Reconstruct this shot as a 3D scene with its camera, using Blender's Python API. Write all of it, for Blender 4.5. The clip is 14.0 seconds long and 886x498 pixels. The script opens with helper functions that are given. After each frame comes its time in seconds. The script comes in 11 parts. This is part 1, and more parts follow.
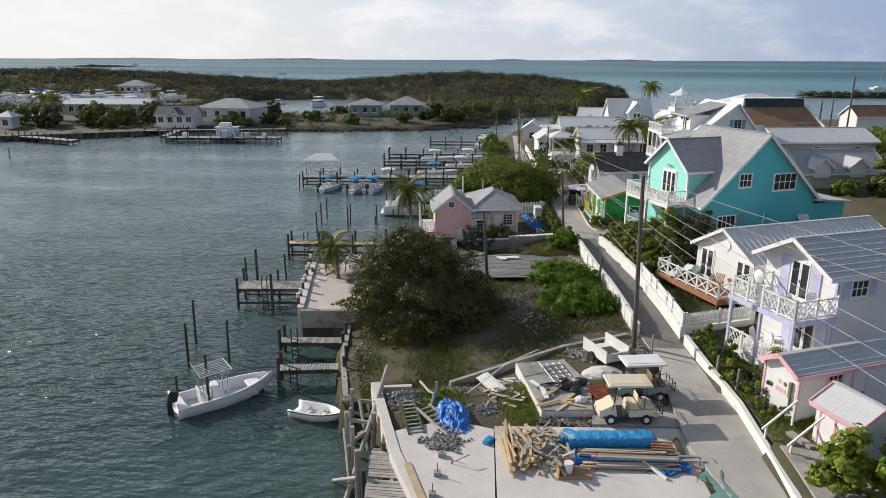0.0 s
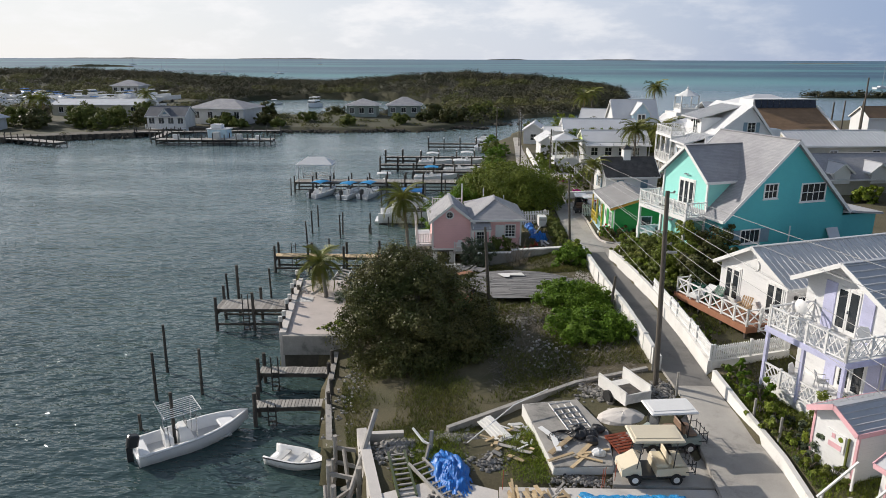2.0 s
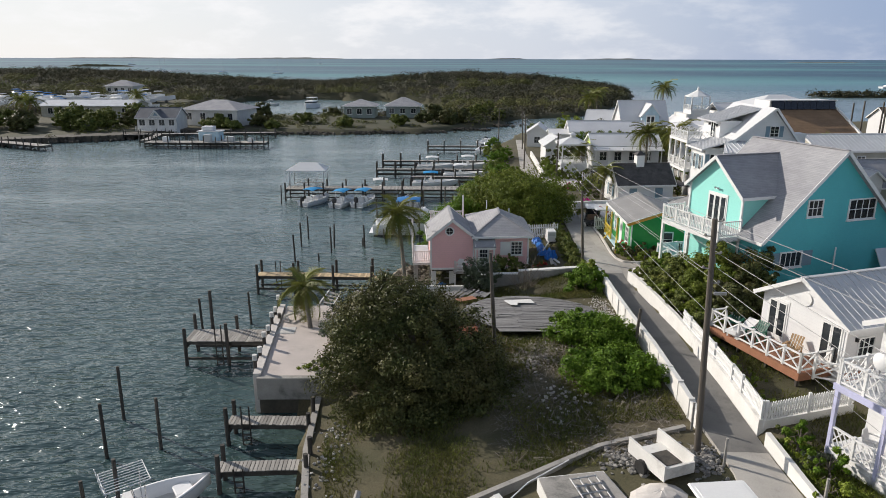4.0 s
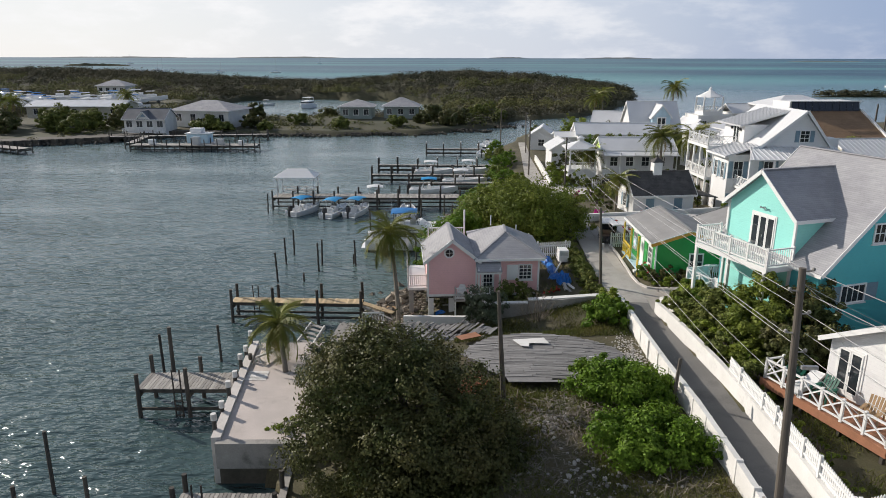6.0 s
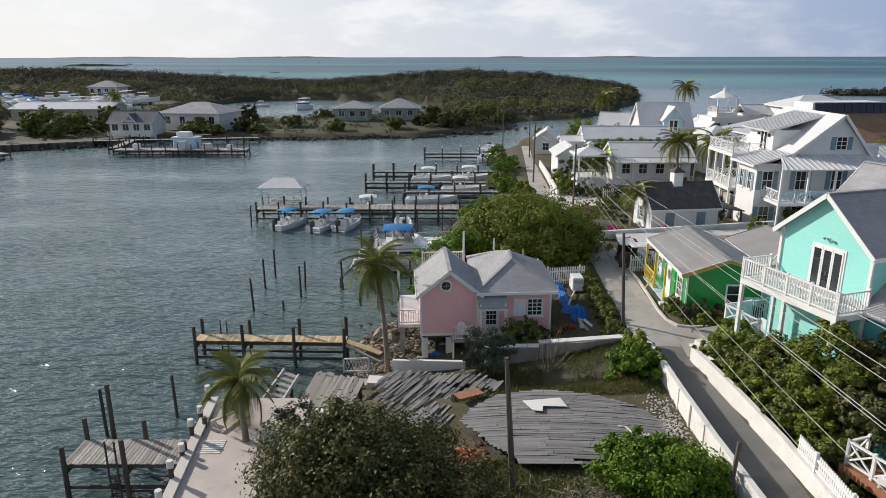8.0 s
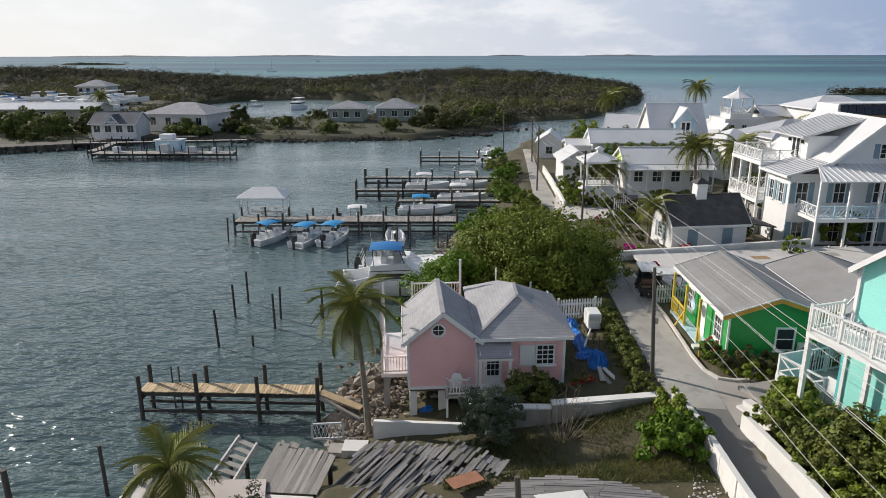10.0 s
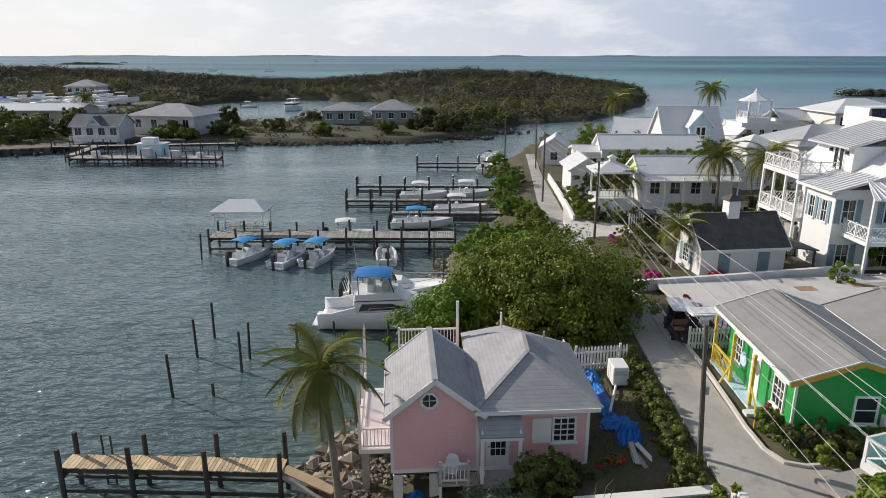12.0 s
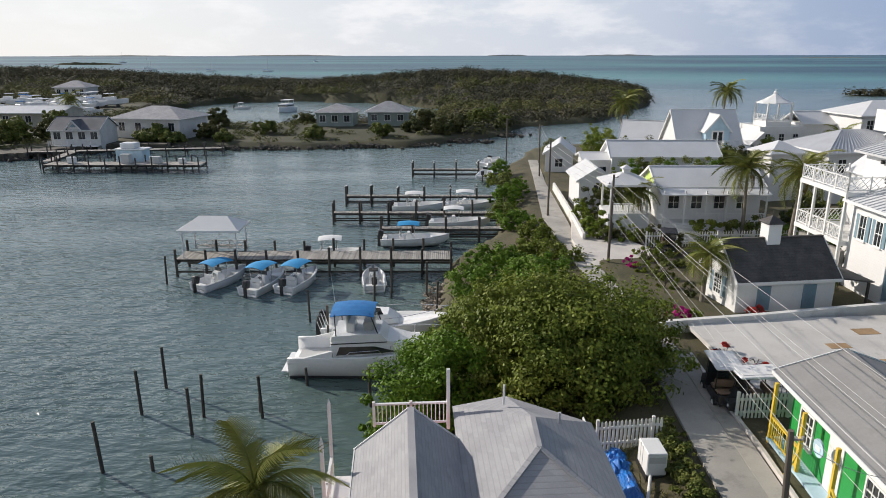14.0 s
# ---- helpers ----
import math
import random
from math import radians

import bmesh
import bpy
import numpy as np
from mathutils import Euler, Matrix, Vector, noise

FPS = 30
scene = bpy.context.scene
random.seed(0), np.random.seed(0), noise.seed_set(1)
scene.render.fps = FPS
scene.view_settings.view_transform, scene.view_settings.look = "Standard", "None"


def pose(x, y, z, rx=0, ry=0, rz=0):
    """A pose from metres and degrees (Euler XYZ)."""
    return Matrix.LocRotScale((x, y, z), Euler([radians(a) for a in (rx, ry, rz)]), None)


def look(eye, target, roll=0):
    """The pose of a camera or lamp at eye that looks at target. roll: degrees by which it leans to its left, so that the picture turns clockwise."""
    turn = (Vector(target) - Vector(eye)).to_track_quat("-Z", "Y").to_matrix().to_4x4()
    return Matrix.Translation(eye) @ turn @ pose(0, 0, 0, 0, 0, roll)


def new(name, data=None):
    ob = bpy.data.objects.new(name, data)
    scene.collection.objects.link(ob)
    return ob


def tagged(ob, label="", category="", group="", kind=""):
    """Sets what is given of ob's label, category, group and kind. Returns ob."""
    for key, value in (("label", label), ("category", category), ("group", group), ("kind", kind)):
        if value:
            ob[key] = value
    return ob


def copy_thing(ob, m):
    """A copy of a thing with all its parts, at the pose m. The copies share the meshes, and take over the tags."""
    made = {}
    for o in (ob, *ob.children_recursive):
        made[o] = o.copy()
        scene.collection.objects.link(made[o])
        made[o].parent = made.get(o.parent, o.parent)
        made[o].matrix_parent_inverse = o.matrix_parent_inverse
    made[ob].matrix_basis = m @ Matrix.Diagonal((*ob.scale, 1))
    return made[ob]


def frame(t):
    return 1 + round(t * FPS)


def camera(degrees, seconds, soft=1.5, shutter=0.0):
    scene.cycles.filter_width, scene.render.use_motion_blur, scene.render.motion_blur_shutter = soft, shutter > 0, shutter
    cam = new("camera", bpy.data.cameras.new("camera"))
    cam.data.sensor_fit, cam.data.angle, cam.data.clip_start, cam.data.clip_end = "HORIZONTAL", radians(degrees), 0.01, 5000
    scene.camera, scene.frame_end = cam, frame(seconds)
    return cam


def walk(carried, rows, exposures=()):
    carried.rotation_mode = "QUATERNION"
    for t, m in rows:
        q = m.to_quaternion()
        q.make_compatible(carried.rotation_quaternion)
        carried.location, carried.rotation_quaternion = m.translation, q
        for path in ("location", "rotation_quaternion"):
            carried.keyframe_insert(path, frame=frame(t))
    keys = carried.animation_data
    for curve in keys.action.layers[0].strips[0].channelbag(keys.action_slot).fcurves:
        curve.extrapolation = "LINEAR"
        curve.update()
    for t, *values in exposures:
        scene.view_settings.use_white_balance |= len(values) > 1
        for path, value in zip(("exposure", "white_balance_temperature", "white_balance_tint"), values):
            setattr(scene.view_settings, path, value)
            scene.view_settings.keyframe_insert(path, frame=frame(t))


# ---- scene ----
cam = camera(66.6, 14.0, 0.9)
PATH = [
    (0, (0.714, -0.498, 18.503), (0.615, 1.423, 17.956), 0.2),
    (0.5, (0.667, 0.403, 18.526), (0.569, 2.324, 17.977), 0.2),
    (1, (0.683, 1.455, 18.507), (0.587, 3.375, 17.958), 0.2),
    (1.5, (0.667, 2.597, 18.473), (0.569, 4.518, 17.924), 0.2),
    (2, (0.602, 3.911, 18.47), (0.506, 5.832, 17.922), 0.2),
    (2.5, (0.578, 5.232, 18.435), (0.481, 7.153, 17.887), 0.2),
    (3, (0.528, 6.687, 18.447), (0.43, 8.608, 17.899), 0.1),
    (5.5, (0.228, 14.291, 18.416), (0.131, 16.21, 17.864), 0.2),
    (6, (0.16, 16.034, 18.335), (0.063, 17.954, 17.783), 0.1),
    (6.5, (0.118, 17.661, 18.257), (0.02, 19.581, 17.705), 0.0),
    (7, (0.107, 19.44, 18.218), (0.007, 21.36, 17.667), 0.0),
    (7.5, (0.104, 20.983, 18.352), (0.005, 22.903, 17.798), 0.0),
    (8, (0.123, 22.752, 18.342), (0.023, 24.671, 17.788), -0.1),
    (10.5, (0.129, 31.326, 18.196), (0.032, 33.244, 17.638), -0.1),
    (11, (0.111, 33.055, 18.182), (0.014, 34.973, 17.624), -0.0),
    (11.5, (0.087, 34.77, 18.086), (-0.01, 36.689, 17.529), -0.1),
    (12, (0.036, 36.526, 18.068), (-0.06, 38.445, 17.511), -0.0),
    (12.5, (0.072, 38.2, 18.066), (-0.025, 40.118, 17.508), -0.1),
    (13, (0.12, 40.01, 18.074), (0.022, 41.928, 17.516), -0.1),
    (13.5, (0.132, 41.69, 18.062), (0.034, 43.608, 17.503), -0.1),
    (14, (0.197, 43.508, 18.05), (0.099, 45.426, 17.492), -0.1),
]
walk(cam, [(t, look(eye, target, roll)) for t, eye, target, roll in PATH], [(0, 0.0, 6600, 11), (14, 0.0, 6600, 11)])

# ---- world, sun, exposure ----
SUN_AZ = math.atan2(0.48, -0.877)
SUN_EL = radians(26)
scene.view_settings.exposure = 0.0
world = bpy.data.worlds.new("sky")
scene.world = world
world.use_nodes = True
wn, wl = world.node_tree.nodes, world.node_tree.links
wn.clear()
w_out = wn.new("ShaderNodeOutputWorld")
w_bg = wn.new("ShaderNodeBackground")
w_bg.inputs["Strength"].default_value = 0.1
sky = wn.new("ShaderNodeTexSky")
sky.sky_type = "NISHITA"
sky.sun_disc = False
sky.sun_elevation = SUN_EL
sky.sun_rotation = math.pi / 2 - SUN_AZ
sky.air_density, sky.dust_density, sky.ozone_density = 1.0, 0.35, 2.0
# hazy horizon, white on the sun's side and blue away from it, with soft broken cloud
w_tc = wn.new("ShaderNodeTexCoord")
w_sep = wn.new("ShaderNodeSeparateXYZ")
wl.new(w_tc.outputs["Generated"], w_sep.inputs[0])


def w_range(src, a, b, lo, hi):
    t = wn.new("ShaderNodeMapRange")
    t.interpolation_type = "SMOOTHSTEP"
    for i, q in enumerate((a, b, lo, hi)):
        t.inputs[i + 1].default_value = q
    wl.new(src, t.inputs[0])
    return t.outputs[0]


def w_blend(fac, a, b):
    t = wn.new("ShaderNodeMix")
    t.data_type = "RGBA"
    for i, q in ((0, fac), (6, a), (7, b)):
        if isinstance(q, tuple):
            t.inputs[i].default_value = (*q, 1)
        else:
            wl.new(q, t.inputs[i])
    return t.outputs[2]


w_map = wn.new("ShaderNodeMapping")
w_map.inputs["Scale"].default_value = (3.4, 3.4, 10.0)
w_noise = wn.new("ShaderNodeTexNoise")
w_noise.inputs["Scale"].default_value, w_noise.inputs["Detail"].default_value, w_noise.inputs["Roughness"].default_value = 2.6, 8.0, 0.58
wl.new(w_tc.outputs["Generated"], w_map.inputs["Vector"])
wl.new(w_map.outputs["Vector"], w_noise.inputs["Vector"])
haze = w_blend(w_range(w_sep.outputs["X"], -0.55, 0.15, 0, 1), (8.8, 9.0, 9.2), (6.5, 7.1, 8.2))
haze = w_blend(w_range(w_sep.outputs["X"], 0.05, 0.55, 0, 1), haze, (3.1, 4.1, 6.2))
air = w_blend(w_range(w_sep.outputs["Z"], 0.05, 0.45, 0.92, 0.10), sky.outputs["Color"], haze)
w_thin = wn.new("ShaderNodeMath")
w_thin.operation = "MULTIPLY"
wl.new(w_range(w_noise.outputs["Fac"], 0.44, 0.70, 0.0, 0.75), w_thin.inputs[0])
wl.new(w_range(w_sep.outputs["X"], -0.1, 0.45, 1.0, 0.35), w_thin.inputs[1])
cloudy = w_blend(w_thin.outputs[0], air, (9.6, 9.7, 9.9))
wl.new(cloudy, w_bg.inputs["Color"])
wl.new(w_bg.outputs[0], w_out.inputs["Surface"])
sun_dir = Vector((math.cos(SUN_AZ) * math.cos(SUN_EL), math.sin(SUN_AZ) * math.cos(SUN_EL), math.sin(SUN_EL)))
sun = new("sun", bpy.data.lights.new("sun", "SUN"))
sun.data.energy, sun.data.angle, sun.data.color = 5.0, radians(0.6), (1.0, 0.93, 0.84)
sun.matrix_world = look(sun_dir * 200, (0, 0, 0))


# ---- mesh and object helpers of this scene ----
class MB:
    """Gathers vertices and faces of one mesh."""

    def __init__(self):
        self.v, self.f = [], []

    def add(self, verts, faces, m=None):
        n = len(self.v)
        self.v += [tuple(m @ Vector(p)) for p in verts] if m is not None else [tuple(p) for p in verts]
        self.f += [tuple(i + n for i in f) for f in faces]
        return self

    def box(self, x0, x1, y0, y1, z0, z1, m=None, c=0.0):
        if c <= 0:
            v = [(x, y, z) for z in (z0, z1) for y in (y0, y1) for x in (x0, x1)]
            f = [(0, 2, 3, 1), (4, 5, 7, 6), (0, 1, 5, 4), (2, 6, 7, 3), (0, 4, 6, 2), (1, 3, 7, 5)]
            return self.add(v, f, m)
        v, f = [], []
        rings = ((z0, c), (z0 + c, 0), (z1 - c, 0), (z1, c))
        for z, d in rings:
            v += [(x0 + d + c, y0 + d, z), (x1 - d - c, y0 + d, z), (x1 - d, y0 + d + c, z), (x1 - d, y1 - d - c, z),
                  (x1 - d - c, y1 - d, z), (x0 + d + c, y1 - d, z), (x0 + d, y1 - d - c, z), (x0 + d, y0 + d + c, z)]
        for r in range(3):
            for i in range(8):
                j = (i + 1) % 8
                f.append((r * 8 + i, r * 8 + j, r * 8 + 8 + j, r * 8 + 8 + i))
        f += [tuple(range(7, -1, -1)), tuple(range(24, 32))]
        return self.add(v, f, m)

    def beam(self, a, b, w, h=None):
        """A square bar from a to b."""
        a, b = Vector(a), Vector(b)
        h = h or w
        d = b - a
        q = d.to_track_quat("Z", "X" if abs(d.normalized().z) > 0.98 else "Y").to_matrix().to_4x4()
        if abs(d.normalized().z) <= 0.98:
            z = d.normalized()
            x = z.cross(Vector((0, 0, 1))).normalized()
            y = x.cross(z)
            q = Matrix((x, y, z)).transposed().to_4x4()
        return self.box(-w / 2, w / 2, -h / 2, h / 2, 0, d.length, Matrix.Translation(a) @ q)

    def cyl(self, a, b, r0, r1=None, n=10, cap=True):
        a, b = Vector(a), Vector(b)
        r1 = r0 if r1 is None else r1
        q = (b - a).to_track_quat("Z", "Y").to_matrix()
        v = []
        for p, r in ((a, r0), (b, r1)):
            v += [p + q @ Vector((math.cos(2 * math.pi * i / n) * r, math.sin(2 * math.pi * i / n) * r, 0)) for i in range(n)]
        f = [(i, (i + 1) % n, n + (i + 1) % n, n + i) for i in range(n)]
        if cap:
            f += [tuple(range(n - 1, -1, -1)), tuple(range(n, 2 * n))]
        return self.add(v, f)

    def tube(self, pts, r, n=6):
        p = [Vector(q) for q in pts]
        rings = []
        for i, q in enumerate(p):
            d = (p[min(i + 1, len(p) - 1)] - p[max(i - 1, 0)]).normalized()
            a = d.cross(Vector((0, 0, 1)) if abs(d.z) < 0.95 else Vector((1, 0, 0))).normalized()
            b = d.cross(a)
            rings.append([tuple(q + (a * math.cos(2 * math.pi * j / n) + b * math.sin(2 * math.pi * j / n)) * r) for j in range(n)])
        return self.loft(rings)

    def prism(self, poly, z0, z1, m=None):
        n = len(poly)
        v = [(x, y, z0) for x, y in poly] + [(x, y, z1) for x, y in poly]
        f = [(i, (i + 1) % n, n + (i + 1) % n, n + i) for i in range(n)]
        f += [tuple(range(n - 1, -1, -1)), tuple(range(n, 2 * n))]
        return self.add(v, f, m)

    def slab(self, pts, t):
        """A plate of thickness t below a planar polygon given in space, counter-clockwise from outside."""
        n = len(pts)
        p = [Vector(q) for q in pts]
        nor = (p[1] - p[0]).cross(p[-1] - p[0]).normalized()
        v = p + [q - nor * t for q in p]
        f = [tuple(range(n)), tuple(range(2 * n - 1, n - 1, -1))]
        f += [(i, n + i, n + (i + 1) % n, (i + 1) % n) for i in range(n)]
        return self.add(v, f)

    def loft(self, rings, close=True, caps=True):
        n = len(rings[0])
        v = [p for r in rings for p in r]
        f = []
        for k in range(len(rings) - 1):
            for i in range(n if close else n - 1):
                j = (i + 1) % n
                f.append((k * n + i, k * n + j, k * n + n + j, k * n + n + i))
        if caps:
            f += [tuple(range(n - 1, -1, -1)), tuple(range((len(rings) - 1) * n, len(rings) * n))]
        return self.add(v, f)

    def ball(self, c, r, n=8, k=5, jig=0.0, rng=None):
        rx, ry, rz = r if isinstance(r, (tuple, list)) else (r, r, r)
        rings = []
        for i in range(k + 1):
            a = -math.pi / 2 + math.pi * min(max(i / k, 0.03), 0.97)
            ring = []
            for j in range(n):
                g = 1 + (rng.uniform(-jig, jig) if rng else 0)
                b = 2 * math.pi * j / n
                ring.append((c[0] + rx * g * math.cos(a) * math.cos(b), c[1] + ry * g * math.cos(a) * math.sin(b), c[2] + rz * g * math.sin(a)))
            rings.append(ring)
        return self.loft(rings)

    def mesh(self, name, mat, smooth=False):
        me = bpy.data.meshes.new(name)
        me.from_pydata(self.v, [], self.f)
        if mat:
            me.materials.append(mat)
        if smooth:
            me.polygons.foreach_set("use_smooth", [True] * len(me.polygons))
        me.validate()
        bm = bmesh.new()
        bm.from_mesh(me)
        bmesh.ops.recalc_face_normals(bm, faces=bm.faces)
        bm.to_mesh(me)
        bm.free()
        me.update()
        return me


def part(name, mb, mat, parent=None, label="", smooth=False, m=None):
    """One mesh object under a thing or a part; mb is an MB or a mesh to share."""
    me = mb if isinstance(mb, bpy.types.Mesh) else mb.mesh(name, mat, smooth)
    ob = new(name, me)
    if parent is not None:
        ob.parent = parent
    if m is not None:
        ob.matrix_basis = m
    if label:
        ob["label"] = label
    return ob


def thing(name, label, category, m, group="", kind=""):
    ob = new(name)
    ob.empty_display_size = 0.2
    ob.matrix_basis = m
    return tagged(ob, label, category, group, kind)


def solid(name, mb, mat, label, category, m=None, group="", kind="", smooth=False):
    """A thing that is one mesh."""
    ob = part(name, mb, mat, None, "", smooth, m)
    return tagged(ob, label, category, group, kind)


def quads_mesh(name, corners, mat):
    """A mesh of loose quads from an array n x 4 x 3."""
    c = np.asarray(corners, dtype=np.float32)
    n = len(c)
    me = bpy.data.meshes.new(name)
    me.vertices.add(n * 4)
    me.vertices.foreach_set("co", c.reshape(-1))
    me.loops.add(n * 4)
    me.loops.foreach_set("vertex_index", np.arange(n * 4, dtype=np.int32))
    me.polygons.add(n)
    me.polygons.foreach_set("loop_start", np.arange(0, n * 4, 4, dtype=np.int32))
    me.materials.append(mat)
    me.update(calc_edges=True)
    return me


# ---- materials ----
def M(name, c, rough=0.6, c2=None, big=0.7, fine=12.0, amt=0.22, bump=0.2, metal=0.0, lines=None, rand=0.0, island=0.0,
      spec=None, leaf=0.0, stretch=(1, 1, 1), stain=None, depth=0.01, shingle=None):
    mat = bpy.data.materials.new(name)
    mat.use_nodes = True
    nt = mat.node_tree
    nd, lk = nt.nodes, nt.links
    bs = nd["Principled BSDF"]
    out = nd["Material Output"]
    bs.inputs["Roughness"].default_value = rough
    bs.inputs["Metallic"].default_value = metal
    bs.inputs["Specular IOR Level"].default_value = spec if spec is not None else (0.18 if leaf else 0.5)
    tc = nd.new("ShaderNodeTexCoord")
    vec = tc.outputs["Object"]
    info = nd.new("ShaderNodeObjectInfo")
    off = nd.new("ShaderNodeVectorMath")
    off.operation = "MULTIPLY_ADD"
    off.inputs[1].default_value = (37, 53, 71)
    lk.new(info.outputs["Random"], off.inputs[0])
    lk.new(vec, off.inputs[2])
    st = nd.new("ShaderNodeVectorMath")
    st.operation = "MULTIPLY"
    st.inputs[1].default_value = stretch
    lk.new(off.outputs[0], st.inputs[0])
    pos = st.outputs[0]

    def nz(scale, detail, rgh=0.6):
        t = nd.new("ShaderNodeTexNoise")
        t.inputs["Scale"].default_value, t.inputs["Detail"].default_value, t.inputs["Roughness"].default_value = scale, detail, rgh
        lk.new(pos, t.inputs["Vector"])
        return t.outputs["Fac"]

    def rng(src, a, b, lo, hi):
        t = nd.new("ShaderNodeMapRange")
        for i, q in enumerate((a, b, lo, hi)):
            t.inputs[i + 1].default_value = q
        lk.new(src, t.inputs[0])
        return t.outputs[0]

    def op(kind, a, b):
        t = nd.new("ShaderNodeMath")
        t.operation = kind
        for i, q in enumerate((a, b)):
            if isinstance(q, (int, float)):
                t.inputs[i].default_value = q
            else:
                lk.new(q, t.inputs[i])
        return t.outputs[0]

    def mix(f, a, b, mode="MIX"):
        t = nd.new("ShaderNodeMix")
        t.data_type, t.blend_type = "RGBA", mode
        for i, q in ((0, f), (6, a), (7, b)):
            if isinstance(q, (int, float)):
                t.inputs[i].default_value = q
            elif isinstance(q, tuple):
                t.inputs[i].default_value = (*q, 1)
            else:
                lk.new(q, t.inputs[i])
        return t.outputs[2]

    n1, n2 = nz(big, 4), nz(fine, 6, 0.7)
    c2 = c2 or tuple(0.8 * q for q in c)
    col = mix(rng(n1, 0.35, 0.65, 0, 1), c, c2)
    if stain:
        col = mix(rng(nz(stain[1], 7, 0.72), stain[2], stain[2] + 0.16, 0, stain[3]), col, stain[0])
    k = rng(n2, 0.2, 0.8, 1 - amt, 1 + amt)
    if rand:
        k = op("MULTIPLY", k, rng(info.outputs["Random"], 0, 1, 1 - rand, 1 + rand))
    if island:
        geo = nd.new("ShaderNodeNewGeometry")
        k = op("MULTIPLY", k, rng(geo.outputs["Random Per Island"], 0, 1, 1 - island, 1 + island))
    height = n2
    if lines or shingle:
        sep = nd.new("ShaderNodeSeparateXYZ")
        lk.new(vec, sep.inputs[0])
    if lines:
        axis, per, dp, dark = lines
        fr = op("FRACT", op("MULTIPLY", sep.outputs["XYZ".index(axis)], per), 0.0)
        gap = rng(fr, 0.0, 0.10, 0, 1)
        k = op("MULTIPLY", k, rng(gap, 0, 1, 1 - dark, 1))
        height = op("ADD", op("MULTIPLY", n2, 0.25), op("MULTIPLY", gap, dp))
    if shingle:
        row = op("MULTIPLY", sep.outputs["Z"], shingle)
        rid = op("FLOOR", row, 0.0)
        along = op("ADD", op("MULTIPLY", op("ADD", sep.outputs["X"], op("MULTIPLY", sep.outputs["Y"], 0.83)), 2.6), op("MULTIPLY", rid, 0.37))
        cell = nd.new("ShaderNodeTexWhiteNoise")
        cell.noise_dimensions = "2D"
        comb = nd.new("ShaderNodeCombineXYZ")
        lk.new(rid, comb.inputs[0])
        lk.new(op("FLOOR", along, 0.0), comb.inputs[1])
        lk.new(comb.outputs[0], cell.inputs["Vector"])
        k = op("MULTIPLY", k, rng(cell.outputs["Value"], 0, 1, 0.93, 1.06))
        gap = rng(op("FRACT", row, 0.0), 0.0, 0.22, 0, 1)
        k = op("MULTIPLY", k, rng(gap, 0, 1, 0.80, 1))
        height = op("ADD", op("MULTIPLY", n2, 0.3), op("FRACT", op("MULTIPLY", row, -1.0), 0.0))
    comb = nd.new("ShaderNodeCombineXYZ")
    for i in range(3):
        lk.new(k, comb.inputs[i])
    col = mix(1.0, col, comb.outputs[0], "MULTIPLY")
    lk.new(col, bs.inputs["Base Color"])
    lk.new(rng(n1, 0.3, 0.7, max(rough - 0.08, 0.02), min(rough + 0.08, 1)), bs.inputs["Roughness"])
    if bump:
        bp = nd.new("ShaderNodeBump")
        bp.inputs["Strength"].default_value, bp.inputs["Distance"].default_value = bump, depth
        lk.new(height, bp.inputs["Height"])
        lk.new(bp.outputs[0], bs.inputs["Normal"])
    if leaf:
        tr = nd.new("ShaderNodeBsdfTranslucent")
        lk.new(col, tr.inputs["Color"])
        ms = nd.new("ShaderNodeMixShader")
        ms.inputs[0].default_value = leaf
        lk.new(bs.outputs[0], ms.inputs[1])
        lk.new(tr.outputs[0], ms.inputs[2])
        lk.new(ms.outputs[0], out.inputs["Surface"])
    return mat


m_white = M("white_paint", (0.74, 0.74, 0.72), 0.5, (0.69, 0.69, 0.68), 0.8, 14, 0.05, 0.1, stain=((0.55, 0.53, 0.48), 1.3, 0.62, 0.5))
m_wsiding = M("white_siding", (0.72, 0.72, 0.71), 0.5, (0.67, 0.67, 0.67), 0.5, 10, 0.05, 0.5, lines=("Z", 6.5, 0.8, 0.12), stain=((0.62, 0.6, 0.56), 0.9, 0.62, 0.4))
m_pink = M("pink_siding", (0.80, 0.49, 0.485), 0.55, (0.77, 0.46, 0.455), 0.5, 10, 0.06, 0.5, lines=("Z", 6.5, 0.8, 0.14), stain=((0.66, 0.40, 0.385), 1.1, 0.6, 0.5))
m_pinktrim = M("pink_trim", (0.74, 0.43, 0.46), 0.5, None, 1, 12, 0.06, 0.1)
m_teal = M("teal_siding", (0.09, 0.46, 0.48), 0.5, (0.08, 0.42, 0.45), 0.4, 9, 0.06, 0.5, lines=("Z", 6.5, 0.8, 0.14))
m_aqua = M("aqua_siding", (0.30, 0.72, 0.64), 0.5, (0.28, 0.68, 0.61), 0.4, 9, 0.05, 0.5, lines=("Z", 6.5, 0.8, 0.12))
m_green = M("green_siding", (0.02, 0.30, 0.06), 0.5, (0.018, 0.26, 0.055), 0.5, 9, 0.08, 0.5, lines=("Z", 6.0, 0.8, 0.2))
m_orange = M("orange_trim", (0.65, 0.30, 0.04), 0.5, None, 1, 10, 0.08, 0.1)
m_yellow = M("yellow_paint", (0.72, 0.50, 0.06), 0.5, None, 1, 12, 0.1, 0.1)
m_lilac = M("lilac_paint", (0.54, 0.55, 0.75), 0.5, None, 1, 12, 0.06, 0.5, lines=("Z", 9.0, 0.8, 0.2))
